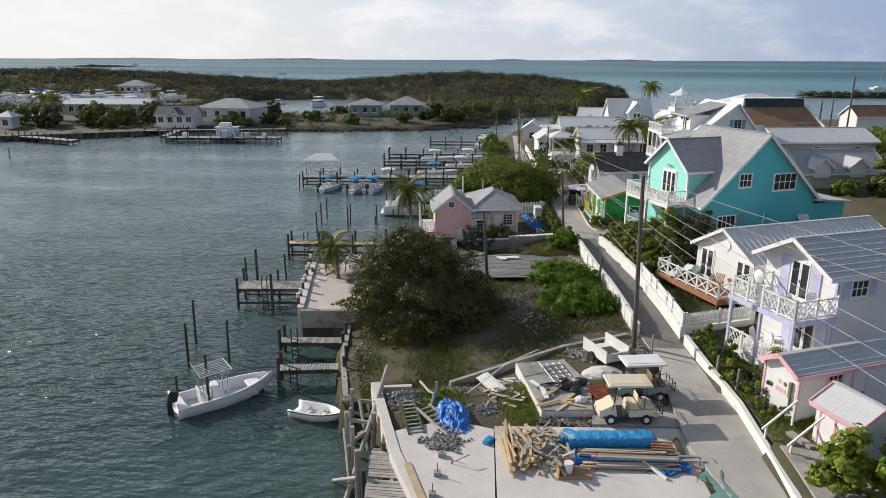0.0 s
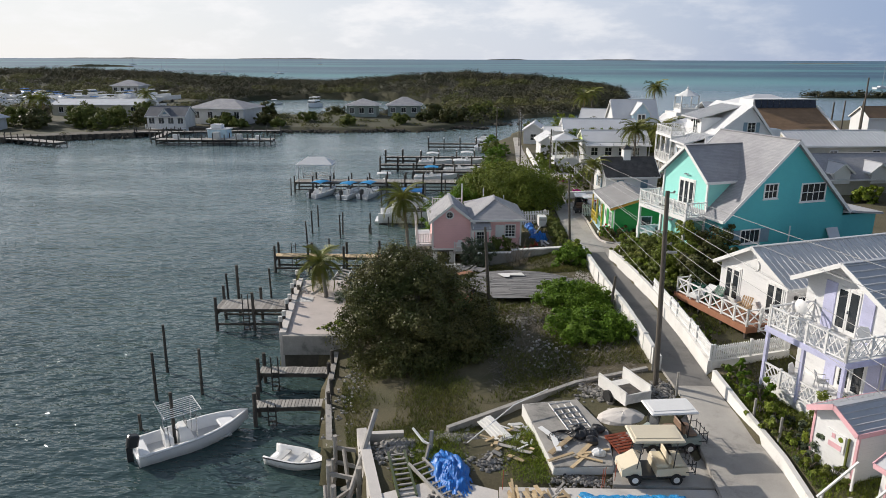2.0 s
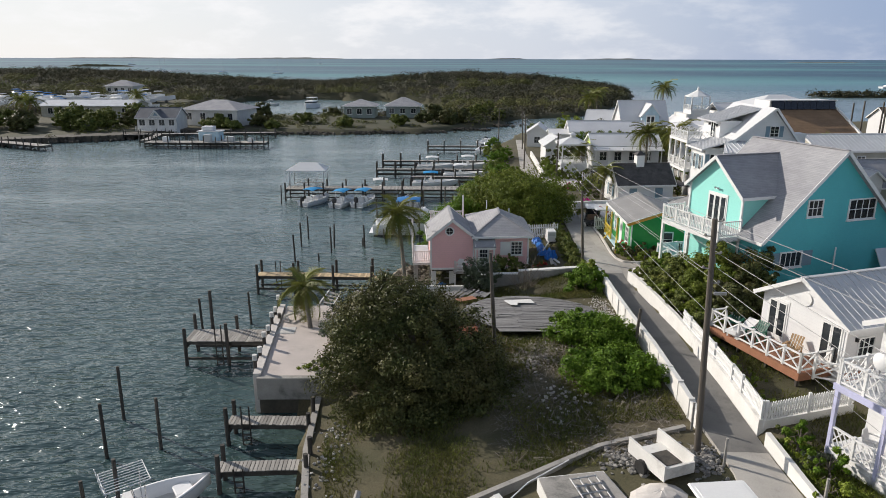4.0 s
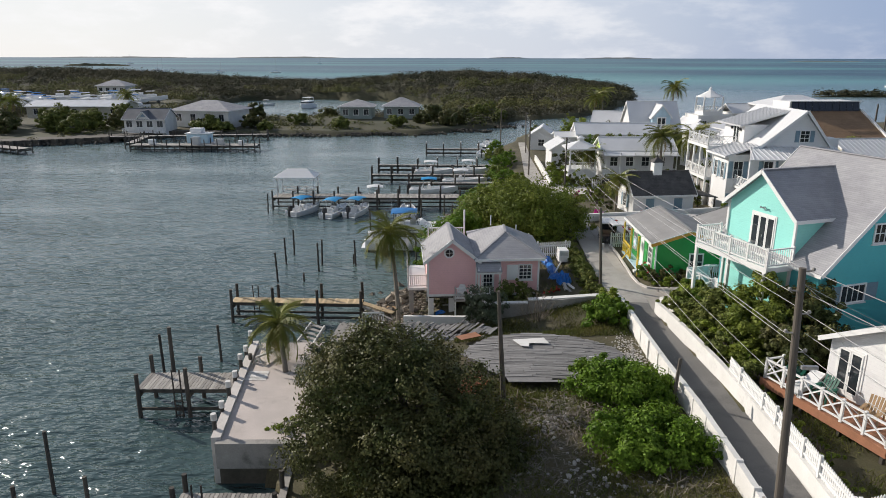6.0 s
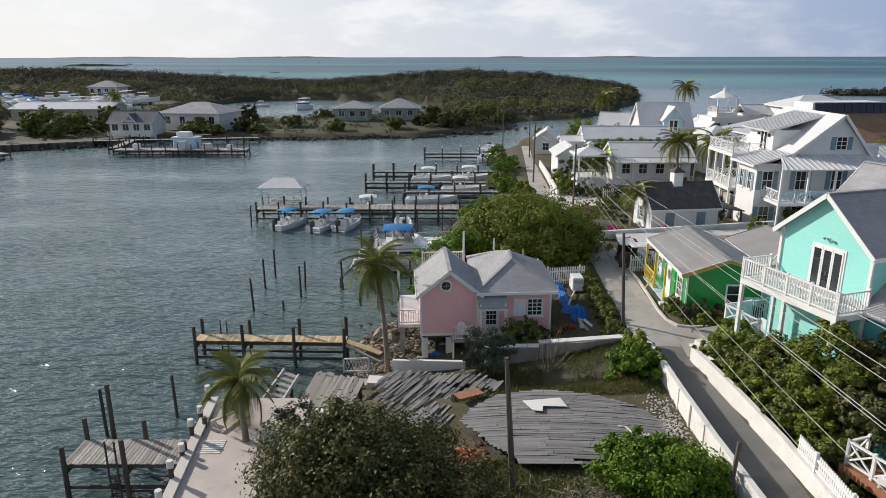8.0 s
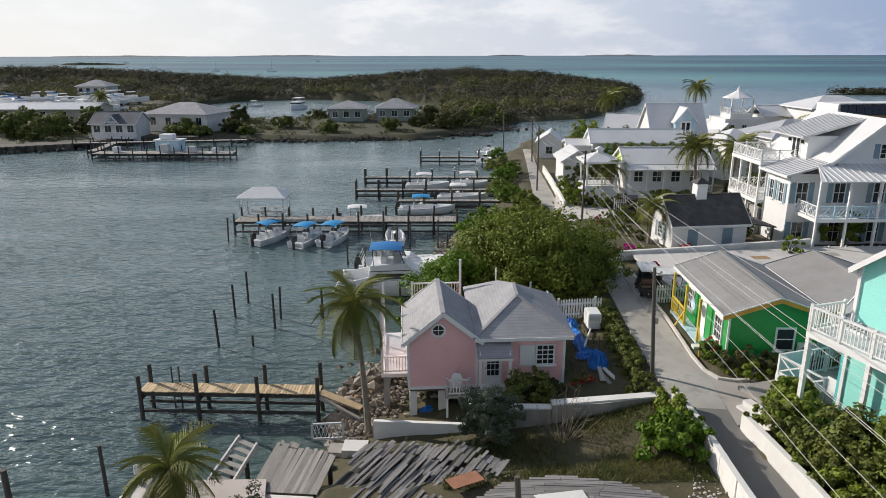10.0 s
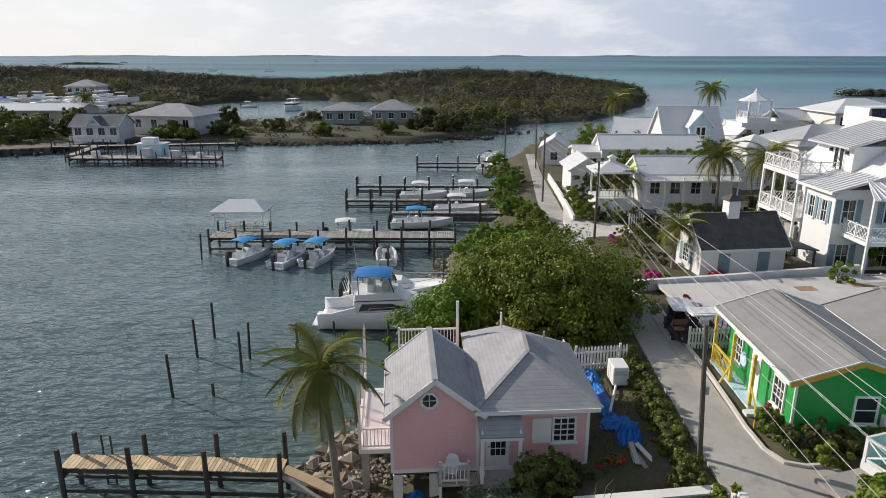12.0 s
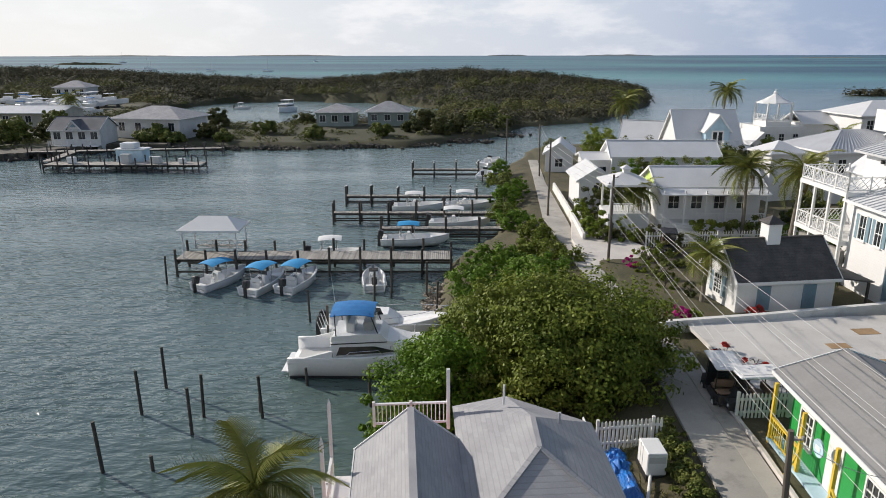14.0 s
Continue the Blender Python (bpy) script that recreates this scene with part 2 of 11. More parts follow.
m_lime = M("lime_paint", (0.62, 0.80, 0.22), 0.5, None, 1, 12, 0.06, 0.1)
m_ltblue = M("pale_blue_paint", (0.50, 0.68, 0.78), 0.5, None, 1, 12, 0.06, 0.3, lines=("Z", 6.5, 0.8, 0.1))
m_greyblue = M("blue_grey_paint", (0.20, 0.30, 0.36), 0.5, None, 1, 12, 0.08, 0.5, lines=("Z", 9.0, 0.8, 0.2))
m_beige = M("beige_wall", (0.48, 0.46, 0.38), 0.7, None, 0.6, 10, 0.08, 0.2)
m_greenwall = M("grey_green_wall", (0.25, 0.30, 0.28), 0.7, None, 0.6, 10, 0.1, 0.3, lines=("Z", 5.5, 0.8, 0.15))
m_shingle = M("grey_shingle", (0.33, 0.33, 0.34), 0.85, (0.28, 0.28, 0.295), 0.6, 30, 0.18, 0.7, shingle=12.0, stain=((0.23, 0.23, 0.24), 0.8, 0.6, 0.5))
m_shingle_far = M("pale_grey_shingle", (0.42, 0.42, 0.42), 0.85, (0.37, 0.37, 0.38), 0.4, 20, 0.14, 0.5, shingle=7.0)
m_darkshingle = M("charcoal_shingle", (0.060, 0.056, 0.054), 0.85, (0.105, 0.098, 0.092), 0.9, 22, 0.4, 0.8, shingle=8.0, stain=((0.025, 0.024, 0.024), 1.6, 0.52, 0.7))
m_darkroof = M("dark_blue_grey_roof", (0.10, 0.11, 0.13), 0.7, (0.075, 0.085, 0.10), 0.5, 10, 0.15, 0.2)
m_brownroof = M("brown_shingle", (0.24, 0.15, 0.085), 0.85, (0.20, 0.125, 0.07), 0.5, 18, 0.2, 0.6, shingle=5.0)
m_metal = M("pale_metal_roof", (0.57, 0.58, 0.59), 0.45, (0.50, 0.51, 0.52), 0.5, 8, 0.07, 0.05, metal=0.15, stain=((0.42, 0.40, 0.37), 0.9, 0.6, 0.5))
m_wroof = M("white_painted_roof", (0.64, 0.645, 0.65), 0.5, (0.58, 0.585, 0.59), 0.4, 8, 0.06, 0.05, stain=((0.60, 0.59, 0.57), 0.8, 0.6, 0.5))
m_metal_grey = M("grey_metal_roof", (0.47, 0.48, 0.50), 0.45, (0.41, 0.42, 0.44), 0.5, 8, 0.1, 0.05, metal=0.15, stain=((0.33, 0.32, 0.30), 0.8, 0.58, 0.6))
m_oldroof = M("weathered_white_roof", (0.26, 0.256, 0.25), 0.75, (0.215, 0.21, 0.205), 0.5, 9, 0.1, 0.1, stain=((0.21, 0.20, 0.18), 0.8, 0.56, 0.6))
m_terrace = M("cracked_pale_terrace", (0.56, 0.545, 0.515), 0.8, (0.47, 0.455, 0.43), 0.4, 14, 0.10, 0.2, stain=((0.26, 0.245, 0.22), 0.5, 0.57, 0.7))
m_concrete = M("pale_concrete", (0.59, 0.555, 0.515), 0.85, (0.51, 0.48, 0.445), 0.5, 16, 0.12, 0.25, stain=((0.32, 0.295, 0.265), 0.45, 0.56, 0.6))
m_road = M("worn_concrete_road", (0.40, 0.38, 0.345), 0.88, (0.30, 0.285, 0.26), 0.35, 22, 0.16, 0.3, stain=((0.15, 0.145, 0.135), 0.45, 0.55, 0.75))
m_apron = M("cracked_pale_lane", (0.40, 0.375, 0.335), 0.88, (0.31, 0.29, 0.26), 0.35, 20, 0.14, 0.3, stain=((0.20, 0.19, 0.17), 0.5, 0.55, 0.7))
m_asphalt = M("worn_asphalt", (0.125, 0.122, 0.115), 0.9, (0.17, 0.165, 0.155), 0.3, 26, 0.2, 0.35, stain=((0.075, 0.073, 0.07), 0.4, 0.55, 0.7))
m_patio = M("pinkish_patio_concrete", (0.54, 0.475, 0.435), 0.85, (0.46, 0.41, 0.375), 0.5, 16, 0.12, 0.25, stain=((0.34, 0.30, 0.27), 0.6, 0.55, 0.6))
m_oldconc = M("stained_concrete", (0.36, 0.34, 0.31), 0.9, (0.26, 0.25, 0.23), 0.9, 18, 0.2, 0.4, stain=((0.10, 0.10, 0.09), 0.9, 0.55, 0.75))
m_wallwhite = M("whitewashed_wall", (0.70, 0.69, 0.66), 0.75, (0.61, 0.60, 0.57), 0.6, 14, 0.08, 0.25, stain=((0.34, 0.33, 0.30), 0.75, 0.57, 0.7))
m_shorerock = M("brown_shore_rock", (0.17, 0.14, 0.105), 0.9, (0.27, 0.235, 0.19), 1.2, 12, 0.3, 0.5, rand=0.25, island=0.5)
m_rock = M("grey_rubble", (0.34, 0.325, 0.30), 0.9, (0.24, 0.23, 0.21), 1.5, 14, 0.25, 0.5, rand=0.25, island=0.35)
m_grey_wood = M("weathered_wood", (0.34, 0.32, 0.29), 0.85, (0.26, 0.245, 0.225), 2, 30, 0.25, 0.4, rand=0.28, stretch=(1, 0.25, 1))
m_roofwood = M("silvered_boards", (0.235, 0.230, 0.224), 0.9, (0.15, 0.146, 0.142), 1.2, 24, 0.3, 0.4, rand=0.18, island=0.0, stretch=(0.2, 1, 1), stain=((0.095, 0.092, 0.09), 1.6, 0.56, 0.6))
m_new_wood = M("fresh_timber", (0.50, 0.385, 0.23), 0.75, (0.42, 0.31, 0.18), 2, 26, 0.22, 0.3, rand=0.3, island=0.3)
m_dark_wood = M("dark_pile_wood", (0.075, 0.066, 0.055), 0.9, (0.045, 0.042, 0.038), 2.5, 22, 0.3, 0.5, rand=0.25, stretch=(1, 1, 0.3))
m_pole = M("utility_pole_wood", (0.125, 0.105, 0.085), 0.9, (0.085, 0.075, 0.062), 2.5, 20, 0.25, 0.5, stretch=(1, 1, 0.1))
m_deckwood = M("red_brown_deck", (0.30, 0.135, 0.075), 0.7, (0.24, 0.11, 0.06), 2, 24, 0.2, 0.3, rand=0.15)
m_tarp = M("blue_tarpaulin", (0.012, 0.16, 0.52), 0.38, (0.01, 0.13, 0.45), 2.5, 10, 0.12, 0.6, depth=0.04)
m_tarp_lt = M("bright_blue_tarpaulin", (0.02, 0.29, 0.60), 0.28, (0.015, 0.22, 0.50), 2.5, 5, 0.16, 1.0, depth=0.08)
m_canvas = M("blue_canvas", (0.01, 0.17, 0.44), 0.7, (0.01, 0.14, 0.38), 2, 20, 0.1, 0.2)
m_canvas_lt = M("sky_blue_canvas", (0.008, 0.26, 0.54), 0.7, (0.006, 0.22, 0.48), 2, 20, 0.1, 0.2)
m_gel = M("white_gelcoat", (0.80, 0.80, 0.79), 0.22, (0.75, 0.75, 0.74), 0.8, 6, 0.05, 0.03, stain=((0.55, 0.54, 0.5), 1.5, 0.64, 0.4))
m_gelgrey = M("grey_deck_gelcoat", (0.55, 0.55, 0.53), 0.4, (0.48, 0.48, 0.47), 1.2, 20, 0.1, 0.1)
m_black = M("black_plastic", (0.018, 0.018, 0.02), 0.4, (0.025, 0.025, 0.027), 2, 20, 0.15, 0.1)
m_rubber = M("black_rubber", (0.02, 0.02, 0.02), 0.8, None, 3, 30, 0.2, 0.2)
m_chrome = M("bright_steel", (0.62, 0.63, 0.64), 0.25, None, 2, 20, 0.06, 0.02, metal=1.0)
m_galv = M("dull_aluminium", (0.48, 0.48, 0.48), 0.45, None, 2, 20, 0.1, 0.05, metal=0.8)
m_cream = M("cream_plastic", (0.66, 0.59, 0.44), 0.4, (0.62, 0.55, 0.41), 1, 12, 0.06, 0.05)
m_brownseat = M("brown_vinyl", (0.23, 0.15, 0.10), 0.6, None, 2, 20, 0.15, 0.1)
m_rust = M("rust_red_paint", (0.36, 0.085, 0.04), 0.8, (0.28, 0.07, 0.035), 3, 16, 0.25, 0.3)
m_orangebrick = M("orange_rubble", (0.42, 0.16, 0.09), 0.9, None, 2, 16, 0.25, 0.4, island=0.3)
m_card = M("brown_cardboard", (0.36, 0.24, 0.13), 0.85, None, 2, 16, 0.12, 0.2)
m_red = M("red_fabric", (0.60, 0.03, 0.05), 0.6, None, 2, 16, 0.1, 0.1)
m_magenta = M("magenta_bougainvillea", (0.55, 0.03, 0.26), 0.6, (0.42, 0.02, 0.2), 2, 16, 0.2, 0.1, island=0.4, leaf=0.25)
m_redflower = M("red_flowers", (0.55, 0.06, 0.05), 0.6, None, 2, 16, 0.2, 0.1, island=0.4, leaf=0.2)
m_bark = M("grey_bark", (0.15, 0.125, 0.10), 0.95, (0.10, 0.085, 0.07), 3, 24, 0.3, 0.6, stretch=(1, 1, 0.3))
m_palmbark = M("palm_bark", (0.24, 0.21, 0.17), 0.95, (0.18, 0.155, 0.125), 3, 18, 0.25, 0.6, lines=("Z", 7.0, 1.0, 0.3))
m_leaf_dark = M("dark_green_leaves", (0.062, 0.080, 0.025), 0.45, (0.115, 0.106, 0.040), 0.5, 6, 0.2, 0, island=0.45, leaf=0.18, spec=0.14)
m_leaf = M("mid_green_leaves", (0.120, 0.160, 0.026), 0.5, (0.175, 0.205, 0.036), 0.4, 6, 0.2, 0, island=0.38, leaf=0.24, spec=0.12)
m_leaf_bright = M("bright_green_leaves", (0.085, 0.165, 0.016), 0.5, (0.135, 0.215, 0.026), 0.5, 6, 0.2, 0, island=0.35, leaf=0.24, spec=0.12)
m_leaf_hedge = M("olive_hedge_leaves", (0.095, 0.125, 0.030), 0.6, (0.165, 0.18, 0.042), 0.8, 6, 0.2, 0, island=0.5, leaf=0.22)
m_leaf_grey = M("grey_green_leaves", (0.11, 0.135, 0.085), 0.6, (0.08, 0.10, 0.06), 0.6, 6, 0.2, 0, island=0.4, leaf=0.15)
m_leaf_yel = M("yellow_green_leaves", (0.20, 0.24, 0.03), 0.55, (0.13, 0.19, 0.025), 0.6, 6, 0.2, 0, island=0.4, leaf=0.25)
m_frond = M("palm_frond", (0.125, 0.155, 0.030), 0.5, (0.20, 0.20, 0.05), 0.8, 6, 0.2, 0, rand=0.35, leaf=0.22)
m_frond_dry = M("dry_palm_frond", (0.30, 0.21, 0.09), 0.6, (0.24, 0.17, 0.07), 0.8, 6, 0.2, 0, rand=0.2, leaf=0.2)
m_scrub = M("mangrove_scrub", (0.052, 0.056, 0.030), 0.8, (0.086, 0.080, 0.046), 0.025, 0.25, 0.3, 0, island=0.2, leaf=0.1)
m_scrub_lt = M("coastal_scrub", (0.092, 0.104, 0.030), 0.8, (0.150, 0.140, 0.060), 0.035, 0.25, 0.25, 0, island=0.22, leaf=0.12)
m_scrub_grey = M("grey_twiggy_scrub", (0.125, 0.115, 0.085), 0.9, (0.085, 0.082, 0.056), 0.05, 0.3, 0.25, 0, island=0.25, leaf=0.05)
# wet shore rock, and the shade painted under the patio slab
m_shoredark = M("dark_wet_rock_and_shade", (0.050, 0.044, 0.034), 0.85, (0.095, 0.085, 0.066), 0.6, 5, 0.3, 0.5, island=0.4)
# pale colour paints distance haze onto the cays far out
m_cay_haze = M("hazed_cay_scrub", (0.155, 0.165, 0.150), 0.95, (0.20, 0.20, 0.18), 0.004, 0.05, 0.2, 0)
m_grass = M("dry_grass", (0.082, 0.105, 0.024), 0.9, (0.135, 0.130, 0.040), 0.6, 10, 0.25, 0, island=0.4, leaf=0.2)
m_twig = M("bare_twigs", (0.20, 0.165, 0.13), 0.9, None, 2, 16, 0.2, 0.1)
m_deadbrush = M("dead_brush", (0.19, 0.165, 0.135), 0.95, (0.12, 0.102, 0.08), 1.5, 9, 0.3, 0, island=0.5)
m_redtwig = M("red_brown_twigs", (0.20, 0.115, 0.065), 0.9, None, 2, 16, 0.25, 0.1)
m_wire = M("wire", (0.42, 0.42, 0.41), 0.5, None, 1, 5, 0.1, 0)
m_solar = M("solar_panel", (0.012, 0.014, 0.025), 0.18, None, 1, 5, 0.1, 0)


def clear_mat():
    mat = bpy.data.materials.new("clear_vinyl")
    mat.use_nodes = True
    nd, lk = mat.node_tree.nodes, mat.node_tree.links
    gl = nd.new("ShaderNodeBsdfGlossy")
    gl.inputs["Roughness"].default_value = 0.08
    tr = nd.new("ShaderNodeBsdfTransparent")
    tr.inputs["Color"].default_value = (0.86, 0.88, 0.9, 1)
    mx = nd.new("ShaderNodeMixShader")
    mx.inputs[0].default_value = 0.16
    lk.new(tr.outputs[0], mx.inputs[1])
    lk.new(gl.outputs[0], mx.inputs[2])
    lk.new(mx.outputs[0], nd["Material Output"].inputs["Surface"])
    return mat


m_clear = clear_mat()


def glass_mat():
    mat = M("window_glass", (0.022, 0.027, 0.032), 0.06, (0.03, 0.036, 0.04), 0.8, 3, 0.2, 0.02, spec=0.8)
    return mat


m_glass = glass_mat()


def ground_mat():
    """Thin grass, bare earth and sand."""
    mat = M("ground_cover", (0.058, 0.056, 0.024), 0.95, (0.100, 0.084, 0.048), 0.35, 11, 0.4, 0.7, stain=((0.135, 0.115, 0.082), 0.5, 0.60, 0.6), depth=0.05)
    return mat


m_ground = ground_mat()
m_sand = M("shore_sand", (0.40, 0.35, 0.26), 0.95, (0.24, 0.21, 0.16), 0.5, 12, 0.2, 0.5, depth=0.04)


def water_mat():
    mat = bpy.data.materials.new("sea_water")
    mat.use_nodes = True
    nt = mat.node_tree
    nd, lk = nt.nodes, nt.links
    bs = nd["Principled BSDF"]
    geo = nd.new("ShaderNodeTexCoord")
    sep = nd.new("ShaderNodeSeparateXYZ")
    lk.new(geo.outputs["Object"], sep.inputs[0])

    def nz(scale, detail, stretch=(1, 1, 1), rgh=0.55, rot=0.0):
        mp = nd.new("ShaderNodeMapping")
        mp.inputs["Scale"].default_value = stretch
        mp.inputs["Rotation"].default_value = (0, 0, rot)
        lk.new(geo.outputs["Object"], mp.inputs["Vector"])
        t = nd.new("ShaderNodeTexNoise")
        t.inputs["Scale"].default_value, t.inputs["Detail"].default_value, t.inputs["Roughness"].default_value = scale, detail, rgh
        lk.new(mp.outputs[0], t.inputs["Vector"])
        return t.outputs["Fac"]

    def rng(src, a, b, lo, hi):
        t = nd.new("ShaderNodeMapRange")
        for i, q in enumerate((a, b, lo, hi)):
            t.inputs[i + 1].default_value = q
        lk.new(src, t.inputs[0])
        return t.outputs[0]

    def op(kind, a, b):
        t = nd.new("ShaderNodeMath")
        t.operation = kind
        for i, q in enumerate((a, b)):
            if isinstance(q, (int, float)):
                t.inputs[i].default_value = q
            else:
                lk.new(q, t.inputs[i])
        return t.outputs[0]

    def mix(f, a, b):
        t = nd.new("ShaderNodeMix")
        t.data_type = "RGBA"
        for i, q in ((0, f), (6, a), (7, b)):
            if isinstance(q, (int, float)):
                t.inputs[i].default_value = q
            elif isinstance(q, tuple):
                t.inputs[i].default_value = (*q, 1)
            else:
                lk.new(q, t.inputs[i])
        return t.outputs[2]

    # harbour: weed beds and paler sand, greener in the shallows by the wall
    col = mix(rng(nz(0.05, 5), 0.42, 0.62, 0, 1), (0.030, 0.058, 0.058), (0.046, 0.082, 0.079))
    # paler with distance: sky reflected at grazing angles, put into the base colour
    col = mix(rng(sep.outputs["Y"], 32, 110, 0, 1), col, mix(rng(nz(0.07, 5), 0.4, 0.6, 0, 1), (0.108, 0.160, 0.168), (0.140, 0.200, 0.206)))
    shallow = rng(op("ADD", op("ADD", sep.outputs["X"], op("MULTIPLY", nz(0.11, 4), 14.0)), op("MULTIPLY", op("ABSOLUTE", op("SUBTRACT", sep.outputs["Y"], 66.0), 0.0), -0.18)), -10.0, 1.0, 0, 0.8)
    near = rng(sep.outputs["Y"], 105, 120, 1, 0)
    col = mix(op("MULTIPLY", shallow, near), col, (0.070, 0.105, 0.085))
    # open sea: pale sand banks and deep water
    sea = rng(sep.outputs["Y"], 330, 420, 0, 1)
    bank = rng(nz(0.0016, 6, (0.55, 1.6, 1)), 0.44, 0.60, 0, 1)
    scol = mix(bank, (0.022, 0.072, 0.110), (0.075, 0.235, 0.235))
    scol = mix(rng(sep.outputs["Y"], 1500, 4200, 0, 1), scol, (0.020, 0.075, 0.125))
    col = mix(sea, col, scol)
    lk.new(col, bs.inputs["Base Color"])
    bs.inputs["IOR"].default_value = 1.45
    lk.new(rng(sep.outputs["Y"], 60, 700, 0.10, 0.42), bs.inputs["Roughness"])
    rip = op("ADD", op("ADD", op("MULTIPLY", nz(1.7, 2, (0.55, 1.2, 1), 0.5, 0.30), 0.75), op("MULTIPLY", nz(0.7, 1, (0.55, 1.2, 1), 0.4, -0.15), 0.9)), op("MULTIPLY", nz(3.2, 2, (0.6, 1.2, 1), 0.5, 0.5), 0.16))
    patch = rng(nz(0.045, 4, (0.35, 1.5, 1), 0.6, 0.35), 0.36, 0.64, 0.35, 1.1)
    bp = nd.new("ShaderNodeBump")
    bp.inputs["Distance"].default_value = 0.42
    lk.new(op("MULTIPLY", patch, rng(sep.outputs["Y"], 35, 150, 1.0, 0.6)), bp.inputs["Strength"])
    lk.new(rip, bp.inputs["Height"])
    lk.new(bp.outputs[0], bs.inputs["Normal"])
    return mat


m_water = water_mat()

# ---- the plan: shore, road, heights ----
def interp(v, tab):
    return float(np.interp(v, [p[0] for p in tab], [p[1] for p in tab]))


SHORE = ((-60, -1.0), (20.5, -1.2), (23.7, -2.5), (29.4, -4.1), (30.0, -5.7), (36.2, -7.25), (41.4, -7.8), (41.7, -10.9), (51.5, -12.4), (52.5, -9.5),
         (56, -6.6), (60, -6.6), (66, -5.2), (72, -3.8), (80, -2.6), (96, -2.2), (101, -1.6), (108, 2.2), (125, 3.0), (146, 3.6), (158, 8.0), (170, 14))
ROAD_L = ((-60, 9.0), (21, 10.0), (24.2, 9.5), (28.5, 9.75), (32.2, 10.2), (36, 9.93), (42, 9.7), (48, 9.25), (53, 9.15), (57.8, 8.72), (64, 8.63), (71.3, 8.7), (80, 8.5), (98, 7.55), (110, 6.85), (133, 7.7), (150, 8.2))
ROAD_R = ((-60, 11.5), (21, 12.05), (26.1, 12.4), (33, 12.0), (39.5, 12.0), (46, 11.7), (54.3, 10.85), (57.5, 11.0), (60, 11.2), (64.4, 10.6), (69, 10.75), (74.3, 10.7), (80, 10.3), (98, 9.0), (110, 9.1), (129, 8.95), (150, 9.6))
ROAD_H = ((-60, 3.2), (21, 3.3), (35, 3.55), (56, 3.6), (76, 3.5), (98, 2.4), (112, 2.2), (150, 2.0))
TERRACE = ((-60, 3.8), (56, 3.8), (60, 3.6), (78, 3.4), (84, 3.2), (98, 2.6), (120, 2.2), (170, 2.0))
LOT = ((-60, 2.8), (28.9, 2.8), (30.2, 1.6), (32, 1.15), (41.5, 1.15), (42, 1.9), (51, 1.9), (53, 0.7), (66, 0.7), (75, 1.0), (150, 1.4))


def road_z(y):
    return interp(y, ROAD_H)


def height(x, y):
    s = interp(y, SHORE)
    far = 168 + 0.10 * x
    if x < s - 0.35 or y > far:
        return -1.6
    rl, rr = interp(y, ROAD_L), interp(y, ROAD_R)
    n = noise.noise((x * 0.35, y * 0.35, 0.3)) * 0.10 + noise.noise((x * 1.3, y * 1.3, 2.3)) * 0.04
    if x > rr + 0.15:
        z = interp(y, TERRACE) + n + min(max(x - 30, 0) * 0.03, 2.5)
        if 54.4 < y < 58.9 and x < 13.7 or 58.9 <= y < 75.5 and x < 11.2:
            z = min(z, 3.42)
    elif x > rl - 0.1:
        z = 2.8 if y < 32.0 and x < rl + 0.55 else road_z(y) - 0.14
    else:
        k = min(max((x - s - 0.8) / max(rl - s - 2, 1), 0), 1)
        lo = interp(y, LOT)
        z = lo + (road_z(y) - 0.12 - lo) * k ** (0.7 if y < 52 else 1.0) + n
        if y < 30 and x < rl - 0.35:
            z = min(z, 2.72 if y < 26.2 else 2.95 + n)
        if 41.4 < y < 52.6 and x < -5.6:
            z = min(z, 1.85)
        if x < s + 0.6 and not (19 < y < 53):
            z = min(z, 0.9 * (x - s + 0.35) + 0.05)
    return z


def axis_steps(parts):
    out = []
    for a, b, st in parts:
        out += list(np.arange(a, b, st))
    return out + [parts[-1][1]]


gx = axis_steps(((-14, 20, 0.4), (20, 60, 1.6), (60, 260, 8)))
gy = axis_steps(((-40, 15, 3), (15, 82, 0.5), (82, 176, 1.4)))
g = MB()
g.v = [(x, y, height(x, y)) for y in gy for x in gx]
nx = len(gx)
g.f = [(j * nx + i, j * nx + i + 1, (j + 1) * nx + i + 1, (j + 1) * nx + i) for j in range(len(gy) - 1) for i in range(nx - 1)
       if max(g.v[q][2] for q in (j * nx + i, j * nx + i + 1, (j + 1) * nx + i + 1, (j + 1) * nx + i)) > -1.5]
me = bpy.data.meshes.new("ground")
me.from_pydata(g.v, [], g.f)
me.polygons.foreach_set("use_smooth", [True] * len(me.polygons))
me.materials.append(m_ground)
tagged(new("ground", me), "thin grass, bare earth and pale sand of the waterfront lots", "ground", "", "structure")

w = MB()
w.add([(-5600, -400, 0), (5600, -400, 0), (5600, 4960, 0), (-5600, 4960, 0)], [(0, 1, 2, 3)])
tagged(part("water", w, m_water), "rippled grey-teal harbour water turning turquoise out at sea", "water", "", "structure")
b = MB()
b.add([(-5600, -400, -2.2), (5600, -400, -2.2), (5600, 4950, -2.2), (-5600, 4950, -2.2)], [(0, 1, 2, 3)])
tagged(part("seabed", b, m_sand), "pale sandy seabed under the water", "seabed", "", "structure")

